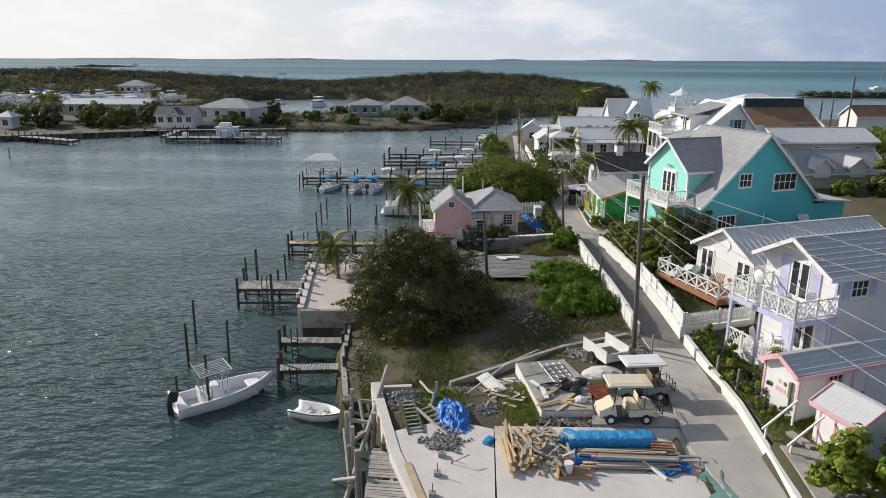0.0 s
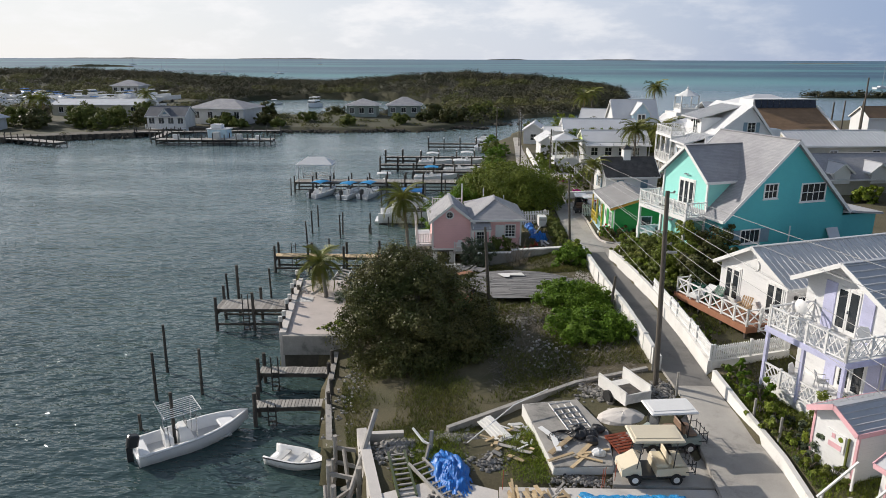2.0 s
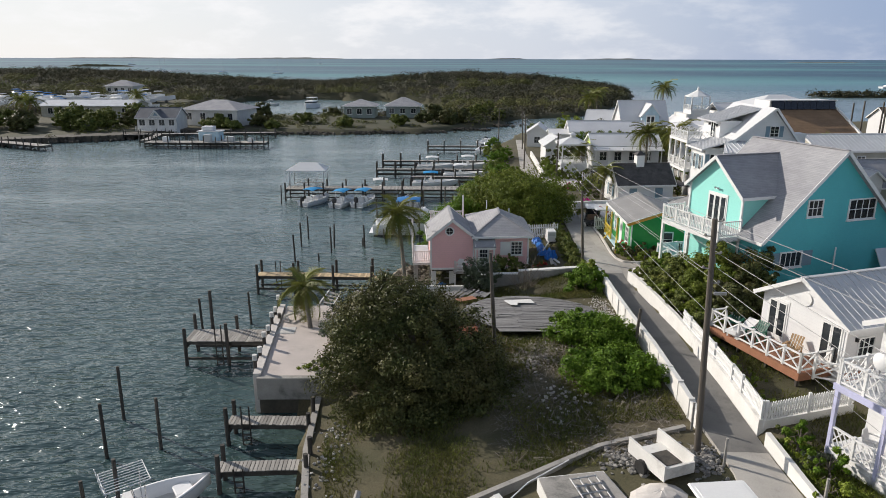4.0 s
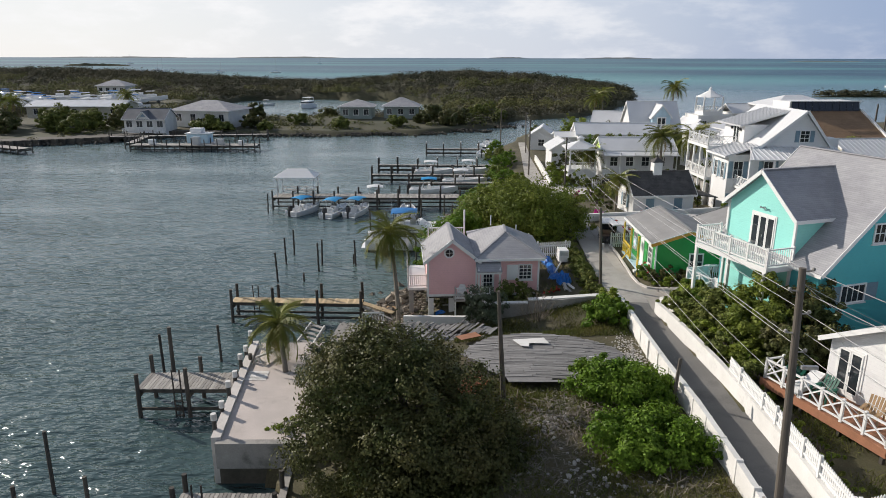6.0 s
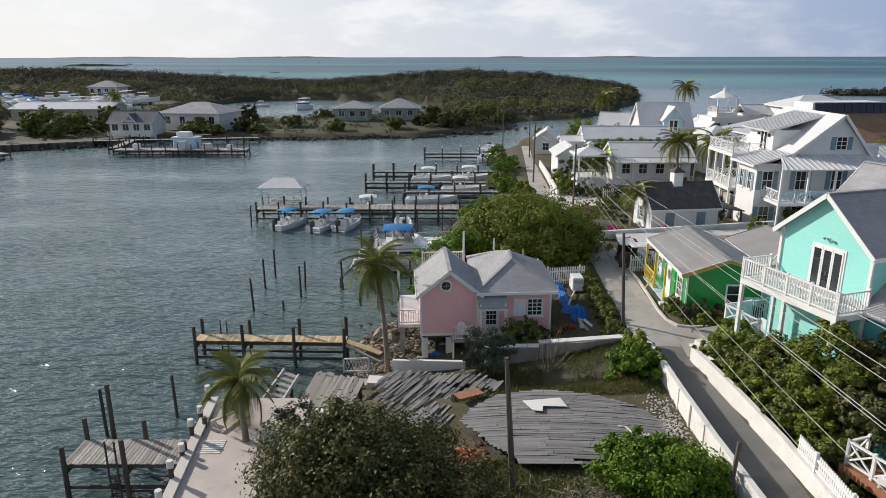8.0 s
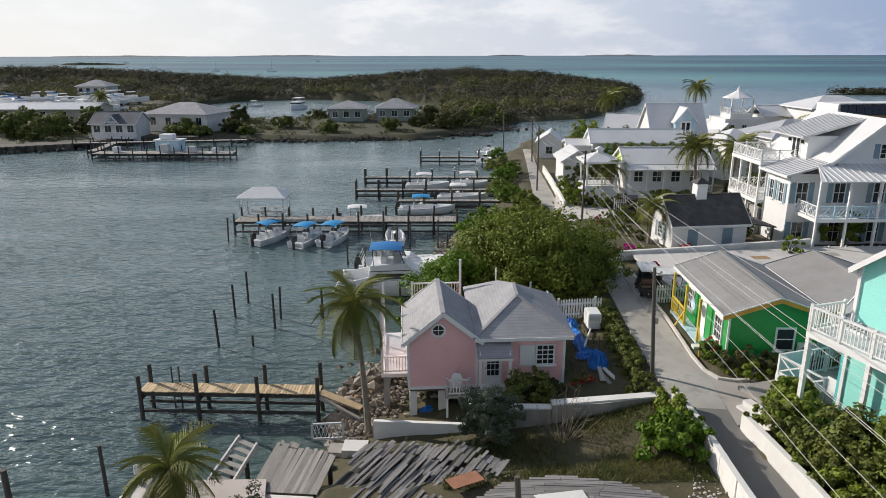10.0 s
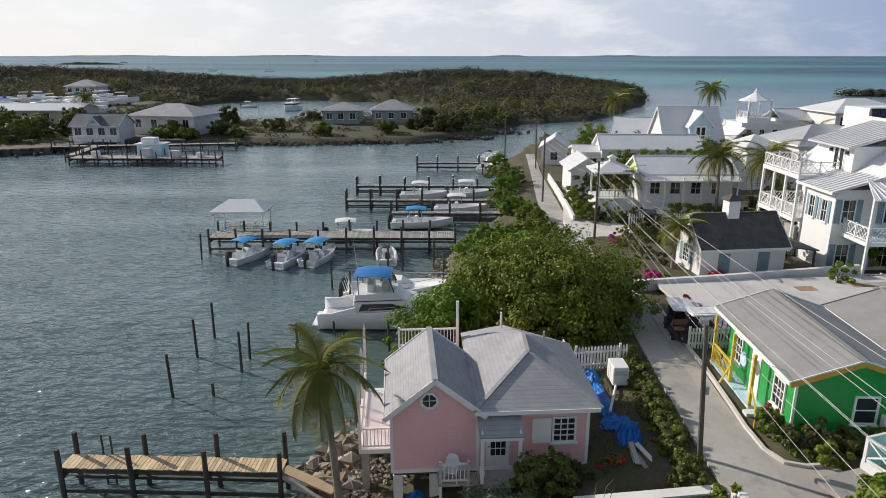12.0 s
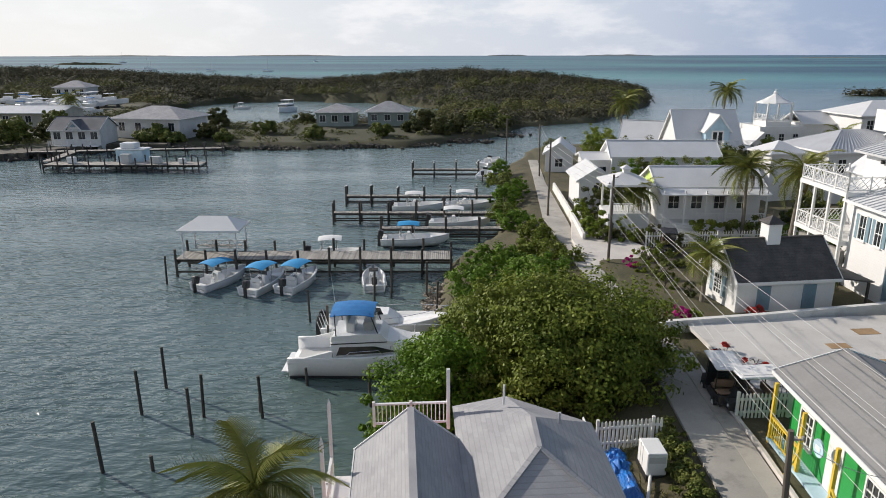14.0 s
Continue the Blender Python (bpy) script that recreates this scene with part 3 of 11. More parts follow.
r = MB()
ys = list(np.arange(-40, 150, 1.0))
for y in ys:
    a, c = interp(y, ROAD_L), interp(y, ROAD_R)
    r.v += [(a + (c - a) * k, y, road_z(y) + 0.03 * (1 - (2 * k - 1) ** 2)) for k in (0, 0.25, 0.5, 0.75, 1)] + [(c, y, road_z(y) - 0.2), (a, y, road_z(y) - 0.2)]
for j in range(len(ys) - 1):
    for i in range(6):
        r.f.append((j * 7 + i, j * 7 + i + 1, j * 7 + 8 + i, j * 7 + 7 + i))
    r.f.append((j * 7 + 6, j * 7, j * 7 + 7, j * 7 + 13))
tagged(part("road", r, m_road), "narrow worn concrete lane with dark patches", "road", "", "structure")


ra = MB()
ys = list(np.arange(33.4, 56.3, 0.9))
for y in ys:
    a, c = interp(y, ROAD_L) + 0.02, interp(y, ROAD_R) - 0.02
    ra.v += [(a + (c - a) * k, y, road_z(y) + 0.006 + 0.03 * (1 - (2 * k - 1) ** 2)) for k in (0, 0.25, 0.5, 0.75, 1)]
for j in range(len(ys) - 1):
    for i in range(4):
        ra.f.append((j * 5 + i, j * 5 + i + 1, j * 5 + 6 + i, j * 5 + 5 + i))
tagged(part("road_asphalt", ra, m_asphalt), "worn dark asphalt stretch of the lane between garden walls", "road", "", "structure")


# far island: low wooded ridge round a small lagoon
FAR_FRONT = ((-700, 120), (-107, 147), (-81, 160), (-72, 173), (-49, 172.5), (-31, 175), (-14, 178), (-2.8, 186), (7.3, 199), (11, 217), (33, 230), (60, 290), (72, 340))
LAGOON = [(-104, 262), (-98, 236), (-80, 216), (-62, 213), (-46, 217), (-34, 226), (-16, 240), (-8, 258), (-14, 276), (-30, 294), (-50, 306), (-74, 310), (-96, 296)]
RIDGE = ((-700, 9), (-240, 8.0), (-190, 8.2), (-120, 4.4), (-86, 1.6), (-40, 5.6), (-8, 7.8), (27, 6.2), (62, 1.0), (75, 0.2))


def in_poly(x, y, poly):
    c = False
    for i in range(len(poly)):
        (x0, y0), (x1, y1) = poly[i], poly[i - 1]
        if (y0 > y) != (y1 > y) and x < (x1 - x0) * (y - y0) / (y1 - y0) + x0:
            c = not c
    return c


def far_height(x, y):
    f = interp(x, FAR_FRONT)
    if y < f or y > 440 or x > 74 or in_poly(x, y, LAGOON):
        return -1.5
    k = math.exp(-((y - 345) / 52) ** 2)
    low = 0.45 if -106 < x < -6 and 208 < y < 316 else 1.0
    return min(0.9 + (y - f) * 0.03, 1.7) * low + interp(x, RIDGE) * k + noise.noise((x * 0.05, y * 0.05, 1.0)) * 0.4


fx = axis_steps(((-700, -200, 14), (-200, 80, 3.0)))
fy = axis_steps(((118, 300, 3.0), (300, 446, 7)))
g = MB()
g.v = [(x, y, far_height(x, y)) for y in fy for x in fx]
nx = len(fx)
g.f = [(j * nx + i, j * nx + i + 1, (j + 1) * nx + i + 1, (j + 1) * nx + i) for j in range(len(fy) - 1) for i in range(nx - 1)
       if max(g.v[q][2] for q in (j * nx + i, j * nx + i + 1, (j + 1) * nx + i + 1, (j + 1) * nx + i)) > -1.4]
me = bpy.data.meshes.new("ground")
me.from_pydata(g.v, [], g.f)
me.polygons.foreach_set("use_smooth", [True] * len(me.polygons))
me.materials.append(M("island_floor", (0.040, 0.045, 0.019), 0.95, (0.064, 0.058, 0.030), 0.09, 0.9, 0.3, 0.5, stain=((0.12, 0.105, 0.072), 0.10, 0.60, 0.6), depth=0.1))
tagged(new("ground_far", me), "low sandy island across the harbour", "ground", "", "structure")


# ---- leaves, trees, shrubs ----
def leaf_quads(cent, size, rs, tilt=None, long=1.5):
    """Small folded-looking leaf cards at random turns round the centres."""
    n = len(cent)
    a = rs.normal(size=(n, 3))
    if tilt is not None:
        a += tilt
    a /= np.linalg.norm(a, axis=1)[:, None]
    b = np.cross(a, rs.normal(size=(n, 3)))
    b /= np.linalg.norm(b, axis=1)[:, None] + 1e-9
    c = np.cross(a, b)
    s = size * rs.uniform(0.6, 1.3, n)[:, None]
    u, v = b * s * long * 0.5, c * s * 0.5
    return np.stack([cent - u, cent + v * 0.9, cent + u, cent - v * 0.9], 1)


def crown(seed, lumps, n, size, shell=0.35, up=0.5):
    """Leaf cards on many small tufts that stand uneven over the lumps (x, y, z, rx, ry, rz)."""
    rs = np.random.RandomState(seed)
    L = np.array(lumps, dtype=float)
    w = (L[:, 3] * L[:, 4] + L[:, 3] * L[:, 5])
    k = max(n // 120, 10)
    pick = rs.choice(len(L), k, p=w / w.sum())
    d = rs.normal(size=(k, 3)) + np.array([0, 0, 0.25])
    d /= np.linalg.norm(d, axis=1)[:, None]
    far = 0.93 + 0.16 * rs.normal(size=k) - (rs.random_sample(k) < 0.22) * 0.35 * rs.random_sample(k)
    cen = L[pick, :3] + d * L[pick, 3:6] * np.clip(far, 0.25, 1.22)[:, None]
    tuft = L[pick, 3:6].mean(1) * rs.uniform(0.12, 0.42, k)
    own = rs.randint(0, k, n)
    e = rs.normal(size=(n, 3))
    e /= np.linalg.norm(e, axis=1)[:, None]
    p = cen[own] + e * (tuft[own] * (0.45 + 0.65 * rs.random_sample(n)))[:, None] * np.array([1, 1, 0.75])
    keep = p[:, 2] > (L[:, 2] - L[:, 5]).min() + 0.02
    return leaf_quads(p[keep], size, rs, e[keep] * 1.8 + d[own][keep] * 1.0 + np.array([0, 0, up]))


def limbs(mb, base, top, lumps, r, rng, branch=7):
    base, top = Vector(base), Vector(top)
    mid = base.lerp(top, 0.5) + Vector((rng.uniform(-0.2, 0.2), rng.uniform(-0.2, 0.2), 0))
    mb.cyl(base, mid, r, r * 0.75, 8).cyl(mid, top, r * 0.75, r * 0.5, 8)
    for q in lumps[:branch]:
        e = Vector(q[:3]) + Vector((0, 0, q[5] * 0.3))
        s = mid.lerp(top, rng.random())
        h = s.lerp(e, 0.5) + Vector((0, 0, 0.25))
        mb.cyl(s, h, r * 0.42, r * 0.28, 6).cyl(h, e, r * 0.28, r * 0.08, 6)
    return mb


def make_tree(name, label, category, at, lumps, n, size, mat, r=0.16, seed=1, group="", core=True):
    """Lumps are given round the foot of the tree."""
    rng = random.Random(seed)
    t = thing(name, label, category, Matrix.Translation(at), group)
    zt = max(q[2] for q in lumps)
    part("trunk", limbs(MB(), (0, 0, -0.2), (lumps[0][0] * 0.4, lumps[0][1] * 0.4, zt * 0.75), lumps, r, rng), m_bark, t)
    part("crown", quads_mesh("crown", crown(seed, lumps, n, size), mat), None, t)
    return t


def make_shrub(name, label, category, at, size3, n, leaf, mat, seed, lumps=7, group=""):
    rng = random.Random(seed)
    sx, sy, sz = size3
    L = [(0, 0, sz * 0.45, sx * 0.42, sy * 0.42, sz * 0.5)]
    for i in range(lumps):
        a = 2 * math.pi * i / lumps + rng.uniform(-0.3, 0.3)
        k = rng.uniform(0.28, 0.40)
        L.append((math.cos(a) * sx * 0.3, math.sin(a) * sy * 0.3, sz * rng.uniform(0.32, 0.6), sx * k * 0.62, sy * k * 0.62, sz * k))
    return make_tree(name, label, category, at, L, n, leaf, mat, 0.06, seed, group)


def make_frond(seed, length, mat):
    """One palm leaf that leaves the origin along +x and droops."""
    rs = np.random.RandomState(seed)
    k = 26
    s = np.linspace(0, 1, k)
    droop = 0.72 + 0.4 * rs.random_sample()
    px, pz = length * (s - 0.12 * s ** 3), length * (0.42 * s - droop * s ** 2.2)
    spine = np.stack([px, np.zeros(k), pz], 1)
    out = []
    for i in range(2, k - 1):
        ln = length * 0.34 * math.sin(math.pi * (0.12 + 0.84 * s[i])) ** 0.7
        for sd in (-1, 1):
            for sub in (0.0, 0.5):
                p = spine[i] * (1 - sub) + spine[i + 1] * sub
                tip = p + np.array([ln * 0.55, sd * ln * 0.80, -ln * (0.30 + 0.3 * rs.random_sample())])
                wd = np.array([0.040 * length / 2, 0, 0.0])
                out.append([p - wd * 0.5, p + wd * 0.5, tip + wd * 0.15, tip])
    for i in range(k - 1):
        a, b = spine[i], spine[i + 1]
        h = np.array([0, 0.025 * (1 - s[i]) + 0.006, 0])
        out.append([a - h, b - h, b + h, a + h])
        hz = np.array([0, 0, 0.03 * (1 - s[i]) + 0.006])
        out.append([a - hz, b - hz, b + hz, a + hz])
    return quads_mesh("frond", np.array(out), mat)


FRONDS = [make_frond(s, 2.1, m_frond) for s in range(4)]
DRY_FRONDS = [make_frond(9 + s, 1.8, m_frond_dry) for s in range(2)]


def make_palm(at, top, label, seed, fronds=16, scale=1.0, dry=2, group=""):
    rng = random.Random(seed)
    t = thing("palm_tree", label, "palm tree", Matrix.Translation(at), group)
    h = top[2] - at[2]
    dx, dy = top[0] - at[0], top[1] - at[1]
    mb, rings = MB(), []
    for i in range(13):
        k = i / 12
        r = (0.17 - 0.07 * k) * (1.35 if i == 0 else 1) * (0.8 + 0.2 * scale)
        c = (dx * k ** 1.6, dy * k ** 1.6, -0.2 + (h + 0.2) * k)
        rings.append([(c[0] + r * math.cos(a), c[1] + r * math.sin(a), c[2]) for a in [2 * math.pi * j / 9 for j in range(9)]])
    part("trunk", mb.loft(rings), m_palmbark, t)
    fronds = int(fronds * 1.45)
    for i in range(fronds):
        a = i * 2.399 + rng.uniform(-0.2, 0.2)
        el = 74 - 104 * (i / fronds) + rng.uniform(-8, 8)
        m = Matrix.Translation((dx, dy, h - 0.05)) @ Matrix.Rotation(a, 4, "Z") @ Matrix.Rotation(-radians(el - 15), 4, "Y") @ Matrix.Scale(scale * rng.uniform(0.85, 1.12), 4)
        part("frond", rng.choice(FRONDS), None, t, "", False, m)
    for i in range(dry):
        m = Matrix.Translation((dx, dy, h - 0.15)) @ Matrix.Rotation(rng.uniform(0, 6.28), 4, "Z") @ Matrix.Rotation(radians(58), 4, "Y") @ Matrix.Scale(scale * 0.8, 4)
        part("frond", rng.choice(DRY_FRONDS), None, t, "dry brown hanging frond", False, m)
    return t


# ---- building parts ----
def window(parent, m, w, h, cols=2, rows=2, mat=None, shutters=None, sill=True, name="window"):
    """A framed window on the plane y = 0 of m, facing -y, centred on x, from z = 0 up."""
    mat = mat or m_white
    wi = part(name, MB().box(-w / 2, w / 2, -0.02, 0.10, 0, h), m_glass, parent, "dark reflecting glass", False, m)
    f, t = MB(), 0.08
    f.box(-w / 2 - t, -w / 2, -0.07, 0.04, -t, h + t).box(w / 2, w / 2 + t, -0.07, 0.04, -t, h + t)
    f.box(-w / 2, w / 2, -0.07, 0.04, h, h + t).box(-w / 2, w / 2, -0.07, 0.04, -t, 0)
    part("frame", f, mat, wi)
    b = MB()
    for i in range(1, cols):
        x = -w / 2 + w * i / cols
        b.box(x - 0.02, x + 0.02, -0.045, -0.015, 0, h)
    for i in range(1, rows):
        z = h * i / rows
        b.box(-w / 2, w / 2, -0.05, -0.018, z - 0.02, z + 0.02)
    if b.v:
        part("mullion", b, mat, wi)
    if sill:
        part("sill", MB().box(-w / 2 - 0.14, w / 2 + 0.14, -0.13, 0.02, -t - 0.05, -t), mat, wi)
    if shutters:
        for sd in (-1, 1):
            s = MB()
            x = sd * (w / 2 + t + 0.02 + w * 0.25)
            s.box(x - w * 0.25, x + w * 0.25, -0.06, 0.0, -0.04, h + 0.04, None, 0.01)
            part("shutter", s, shutters, wi)
    return wi


def french_door(parent, m, w, h, mat=None, leaves=2):
    mat = mat or m_white
    d = part("door", MB().box(-w / 2 - 0.09, w / 2 + 0.09, -0.03, 0.06, 0, h + 0.09), mat, parent, "white framed glass door", False, m)
    lw = w / leaves
    for i in range(leaves):
        x = -w / 2 + lw * (i + 0.5)
        part("pane", MB().box(x - lw * 0.36, x + lw * 0.36, -0.045, -0.02, 0.22, h - 0.12), m_glass, d)
        part("leaf_frame", MB().box(x - lw * 0.48, x - lw * 0.36, -0.06, -0.02, 0.02, h).box(x + lw * 0.36, x + lw * 0.48, -0.06, -0.02, 0.02, h).box(x - lw * 0.36, x + lw * 0.36, -0.06, -0.02, 0.02, 0.22).box(x - lw * 0.36, x + lw * 0.36, -0.06, -0.02, h - 0.12, h), mat, d)
    part("handle", MB().box(0.03, 0.07, -0.10, -0.06, 0.95, 1.1), m_chrome, d)
    return d


def gable_walls(x0, x1, y0, y1, z0, ze, zr, axis):
    """A closed house body; axis is the ridge's direction."""
    mb = MB()
    if axis == "y":
        xm = (x0 + x1) / 2
        pr = [(x0, z0), (x1, z0), (x1, ze), (xm, zr), (x0, ze)]
        v = [(x, y0, z) for x, z in pr] + [(x, y1, z) for x, z in pr]
    else:
        ym = (y0 + y1) / 2
        pr = [(y0, z0), (y1, z0), (y1, ze), (ym, zr), (y0, ze)]
        v = [(x0, y, z) for y, z in pr] + [(x1, y, z) for y, z in pr]
    f = [(4, 3, 2, 1, 0), (5, 6, 7, 8, 9)] + [(i, (i + 1) % 5, 5 + (i + 1) % 5, 5 + i) for i in range(5)]
    return mb.add(v, f)


def ribs_on(parent, a, b, c, d, step, mat, hgt=0.035, name="rib"):
    """Raised seams on a sheet roof; a to b along the eave, d to c along the ridge."""
    a, b, c, d = (Vector(q) for q in (a, b, c, d))
    n = max(int((b - a).length / step), 1)
    ob = None
    for i in range(n + 1):
        k = i / n
        p, q = a.lerp(b, k), d.lerp(c, k)
        up = (b - a).cross(q - p).normalized() * hgt * 0.4
        part(name, MB().beam(p + up, q + up, 0.05, hgt), mat, parent)


def gable_roof(parent, x0, x1, y0, y1, ze, zr, axis, mat, over=0.3, t=0.10, trim=None, ribs=0.0, end=0.25, rib_mat=None):
    """Two slopes with eaves, barge boards and, for sheet metal, raised seams."""
    trim = trim or m_white
    if axis == "y":
        xm = (x0 + x1) / 2
        k = (zr - ze) / (xm - x0)
        P = lambda s, e, z: (xm + s, e, z)
        half, a0, a1 = xm - x0, y0 - end, y1 + end
    else:
        ym = (y0 + y1) / 2
        k = (zr - ze) / (ym - y0)
        P = lambda s, e, z: (e, ym + s, z)
        half, a0, a1 = ym - y0, x0 - end, x1 + end
    h = half + over
    zl = zr - k * h
    for sd in (-1, 1):
        pts = [P(sd * h, a0, zl + t), P(sd * h, a1, zl + t), P(0, a1, zr + t), P(0, a0, zr + t)]
        nor = (Vector(pts[1]) - Vector(pts[0])).cross(Vector(pts[3]) - Vector(pts[0]))
        if nor.z < 0:
            pts = pts[::-1]
        rf = part("roof", MB().slab(pts, t), mat, parent)
        if ribs:
            lo = [q for q in pts if abs(q[2] - zl - t) < 1e-6]
            hi = [q for q in pts if abs(q[2] - zr - t) < 1e-6]
            ax = 1 if axis == "y" else 0
            lo.sort(key=lambda q: q[ax])
            hi.sort(key=lambda q: q[ax])
            ribs_on(rf, lo[0], lo[1], hi[1], hi[0], ribs, rib_mat or mat)
        part("fascia", MB().beam(P(sd * (h + 0.02), a0, zl + 0.02), P(sd * (h + 0.02), a1, zl + 0.02), 0.04, 0.18), trim, parent)
        for e in (a0 - 0.02, a1 + 0.02):
            part("barge_board", MB().beam(P(sd * h, e, zl + 0.02), P(0, e, zr + 0.02), 0.04, 0.20), trim, parent)
    part("ridge_cap", MB().beam(P(0, a0, zr + t + 0.01), P(0, a1, zr + t + 0.01), 0.22, 0.05), mat, parent)


def hip_roof(parent, x0, x1, y0, y1, ze, zr, mat, over=0.35, inset=None, t=0.1, ribs=0.0, trim=None):
    a, b, c, d = x0 - over, x1 + over, y0 - over, y1 + over
    if b - a >= d - c:
        i = inset if inset is not None else (d - c) / 2
        r0, r1 = ((a + i, (c + d) / 2, zr), (b - i, (c + d) / 2, zr))
        faces = [[(a, c, ze), (b, c, ze), r1, r0], [(b, c, ze), (b, d, ze), r1], [(b, d, ze), (a, d, ze), r0, r1], [(a, d, ze), (a, c, ze), r0]]
    else:
        i = inset if inset is not None else (b - a) / 2
        r0, r1 = (((a + b) / 2, c + i, zr), ((a + b) / 2, d - i, zr))
        faces = [[(a, c, ze), (b, c, ze), r0], [(b, c, ze), (b, d, ze), r1, r0], [(b, d, ze), (a, d, ze), r1], [(a, d, ze), (a, c, ze), r0, r1]]
    for f in faces:
        rf = part("roof", MB().slab(f, t), mat, parent)
        if ribs and len(f) == 4:
            ribs_on(rf, f[0], f[1], f[2], f[3], ribs, mat)
    tr = trim or m_white
    for p, q in (((a, c), (b, c)), ((b, c), (b, d)), ((b, d), (a, d)), ((a, d), (a, c))):
        part("fascia", MB().beam((*p, ze - 0.06), (*q, ze - 0.06), 0.05, 0.18), tr, parent)


def railing(parent, a, b, h=0.95, style="x", mat=None, bay=1.3, name="railing", posts=True):
    """A guard rail from a to b (points on the floor): crossed, latticed or with balusters."""
    mat = mat or m_white
    a, b = Vector(a), Vector(b)
    L = (b - a).length
    n = max(int(round(L / bay)), 1)
    up = Vector((0, 0, 1))
    rail = part(name, MB().beam(a + up * h, b + up * h, 0.10, 0.06), mat, parent)
    part("bottom_rail", MB().beam(a + up * 0.12, b + up * 0.12, 0.06, 0.07), mat, rail)
    for i in range(n + 1):
        p = a.lerp(b, i / n)
        if posts:
            part("post", MB().beam(p, p + up * (h + 0.10), 0.10), mat, rail)
    for i in range(n):
        p, q = a.lerp(b, i / n), a.lerp(b, (i + 1) / n)
        bars = []
        lo, hi = 0.14, h - 0.03
        if style == "x":
            bars += [(p + up * lo, q + up * hi, 0.05, 0.06), (p + up * hi, q + up * lo, 0.04, 0.06)]
        elif style == "lattice":
            m = p.lerp(q, 0.5)
            for u, v in (((0, lo), (0.5, hi)), ((0.25, lo), (0.75, hi)), ((0.5, lo), (1, hi)), ((0.5, hi), (1, lo)), ((0, hi), (0.5, lo)), ((0, (lo + hi) / 2), (0.25, hi)), ((0.75, lo), (1, (lo + hi) / 2))):
                bars.append((p.lerp(q, u[0]) + up * u[1], p.lerp(q, v[0]) + up * v[1], 0.03, 0.045))
        else:
            k = max(int((q - p).length / 0.14), 1)
            for j in range(1, k):
                s = p.lerp(q, j / k)
                bars.append((s + up * lo, s + up * hi, 0.035, 0.035))
        for u, v, bw, bh in bars:
            part("bar", MB().beam(u, v, bw, bh), mat, rail)
    return rail


def picket_fence(a, b, h, label, step=0.13, mat=None, post=2.2):
    mat = mat or m_white
    a, b = Vector(a), Vector(b)
    t = thing("picket_fence", label, "fence", Matrix.Translation(a), "")
    d = b - a
    L = d.length
    part("rail", MB().beam((0, 0, h * 0.28), d + Vector((0, 0, h * 0.28)), 0.05, 0.09), mat, t)
    part("rail", MB().beam((0, 0, h * 0.78), d + Vector((0, 0, h * 0.78)), 0.05, 0.09), mat, t)
    ang = math.atan2(d.y, d.x)
    pk = MB()
    pk.add([(-0.045, -0.012, 0), (0.045, -0.012, 0), (0.045, -0.012, h - 0.07), (0, -0.012, h), (-0.045, -0.012, h - 0.07),
            (-0.045, 0.012, 0), (0.045, 0.012, 0), (0.045, 0.012, h - 0.07), (0, 0.012, h), (-0.045, 0.012, h - 0.07)],
           [(0, 1, 2, 3, 4), (9, 8, 7, 6, 5), (0, 5, 6, 1), (1, 6, 7, 2), (2, 7, 8, 3), (3, 8, 9, 4), (4, 9, 5, 0)])
    me = pk.mesh("picket", mat)
    n = int(L / step)
    for i in range(n + 1):
        part("picket", me, None, t, "", False, Matrix.Translation(d * (i / n)) @ Matrix.Rotation(ang, 4, "Z") @ Matrix.Translation((0, -0.04, 0.05)))
    for i in range(int(L / post) + 1):
        p = d * min(i * post / L, 1)
        part("post", MB().beam(p, p + Vector((0, 0, h + 0.1)), 0.11), mat, t)
    return t


def at_pose(x, y, z, deg):
    return pose(x, y, z, 0, 0, deg)


# ---- walls along the lane and the lots ----
def wall_run(name, pts, zb, zt, th, mat, label, cap=True):
    """A continuous masonry wall through plan points; zt may vary by point."""
    mb = MB()
    n = len(pts)
    P = [Vector((p[0], p[1], 0)) for p in pts]
    L, R = [], []
    for i in range(n):
        d = (P[min(i + 1, n - 1)] - P[max(i - 1, 0)]).normalized()
        s = Vector((-d.y, d.x, 0)) * th / 2
        L.append(P[i] + s)
        R.append(P[i] - s)
    zt = zt if isinstance(zt, (list, tuple)) else [zt] * n
    v = []
    for i in range(n):
        v += [(L[i].x, L[i].y, zb), (R[i].x, R[i].y, zb), (R[i].x, R[i].y, zt[i]), (L[i].x, L[i].y, zt[i])]
    f = [(0, 1, 2, 3), (4 * n - 4, 4 * n - 1, 4 * n - 2, 4 * n - 3)]
    for i in range(n - 1):
        for k in range(4):
            f.append((4 * i + k, 4 * i + 4 + k, 4 * i + 4 + (k + 1) % 4, 4 * i + (k + 1) % 4))
    mb.add(v, f)
    return tagged(part(name, mb, mat), label, "wall", "", "structure")


def road_r(y, d=0.0):
    return (interp(y, ROAD_R) + d, y)


def road_l(y, d=0.0):
    return (interp(y, ROAD_L) + d, y)


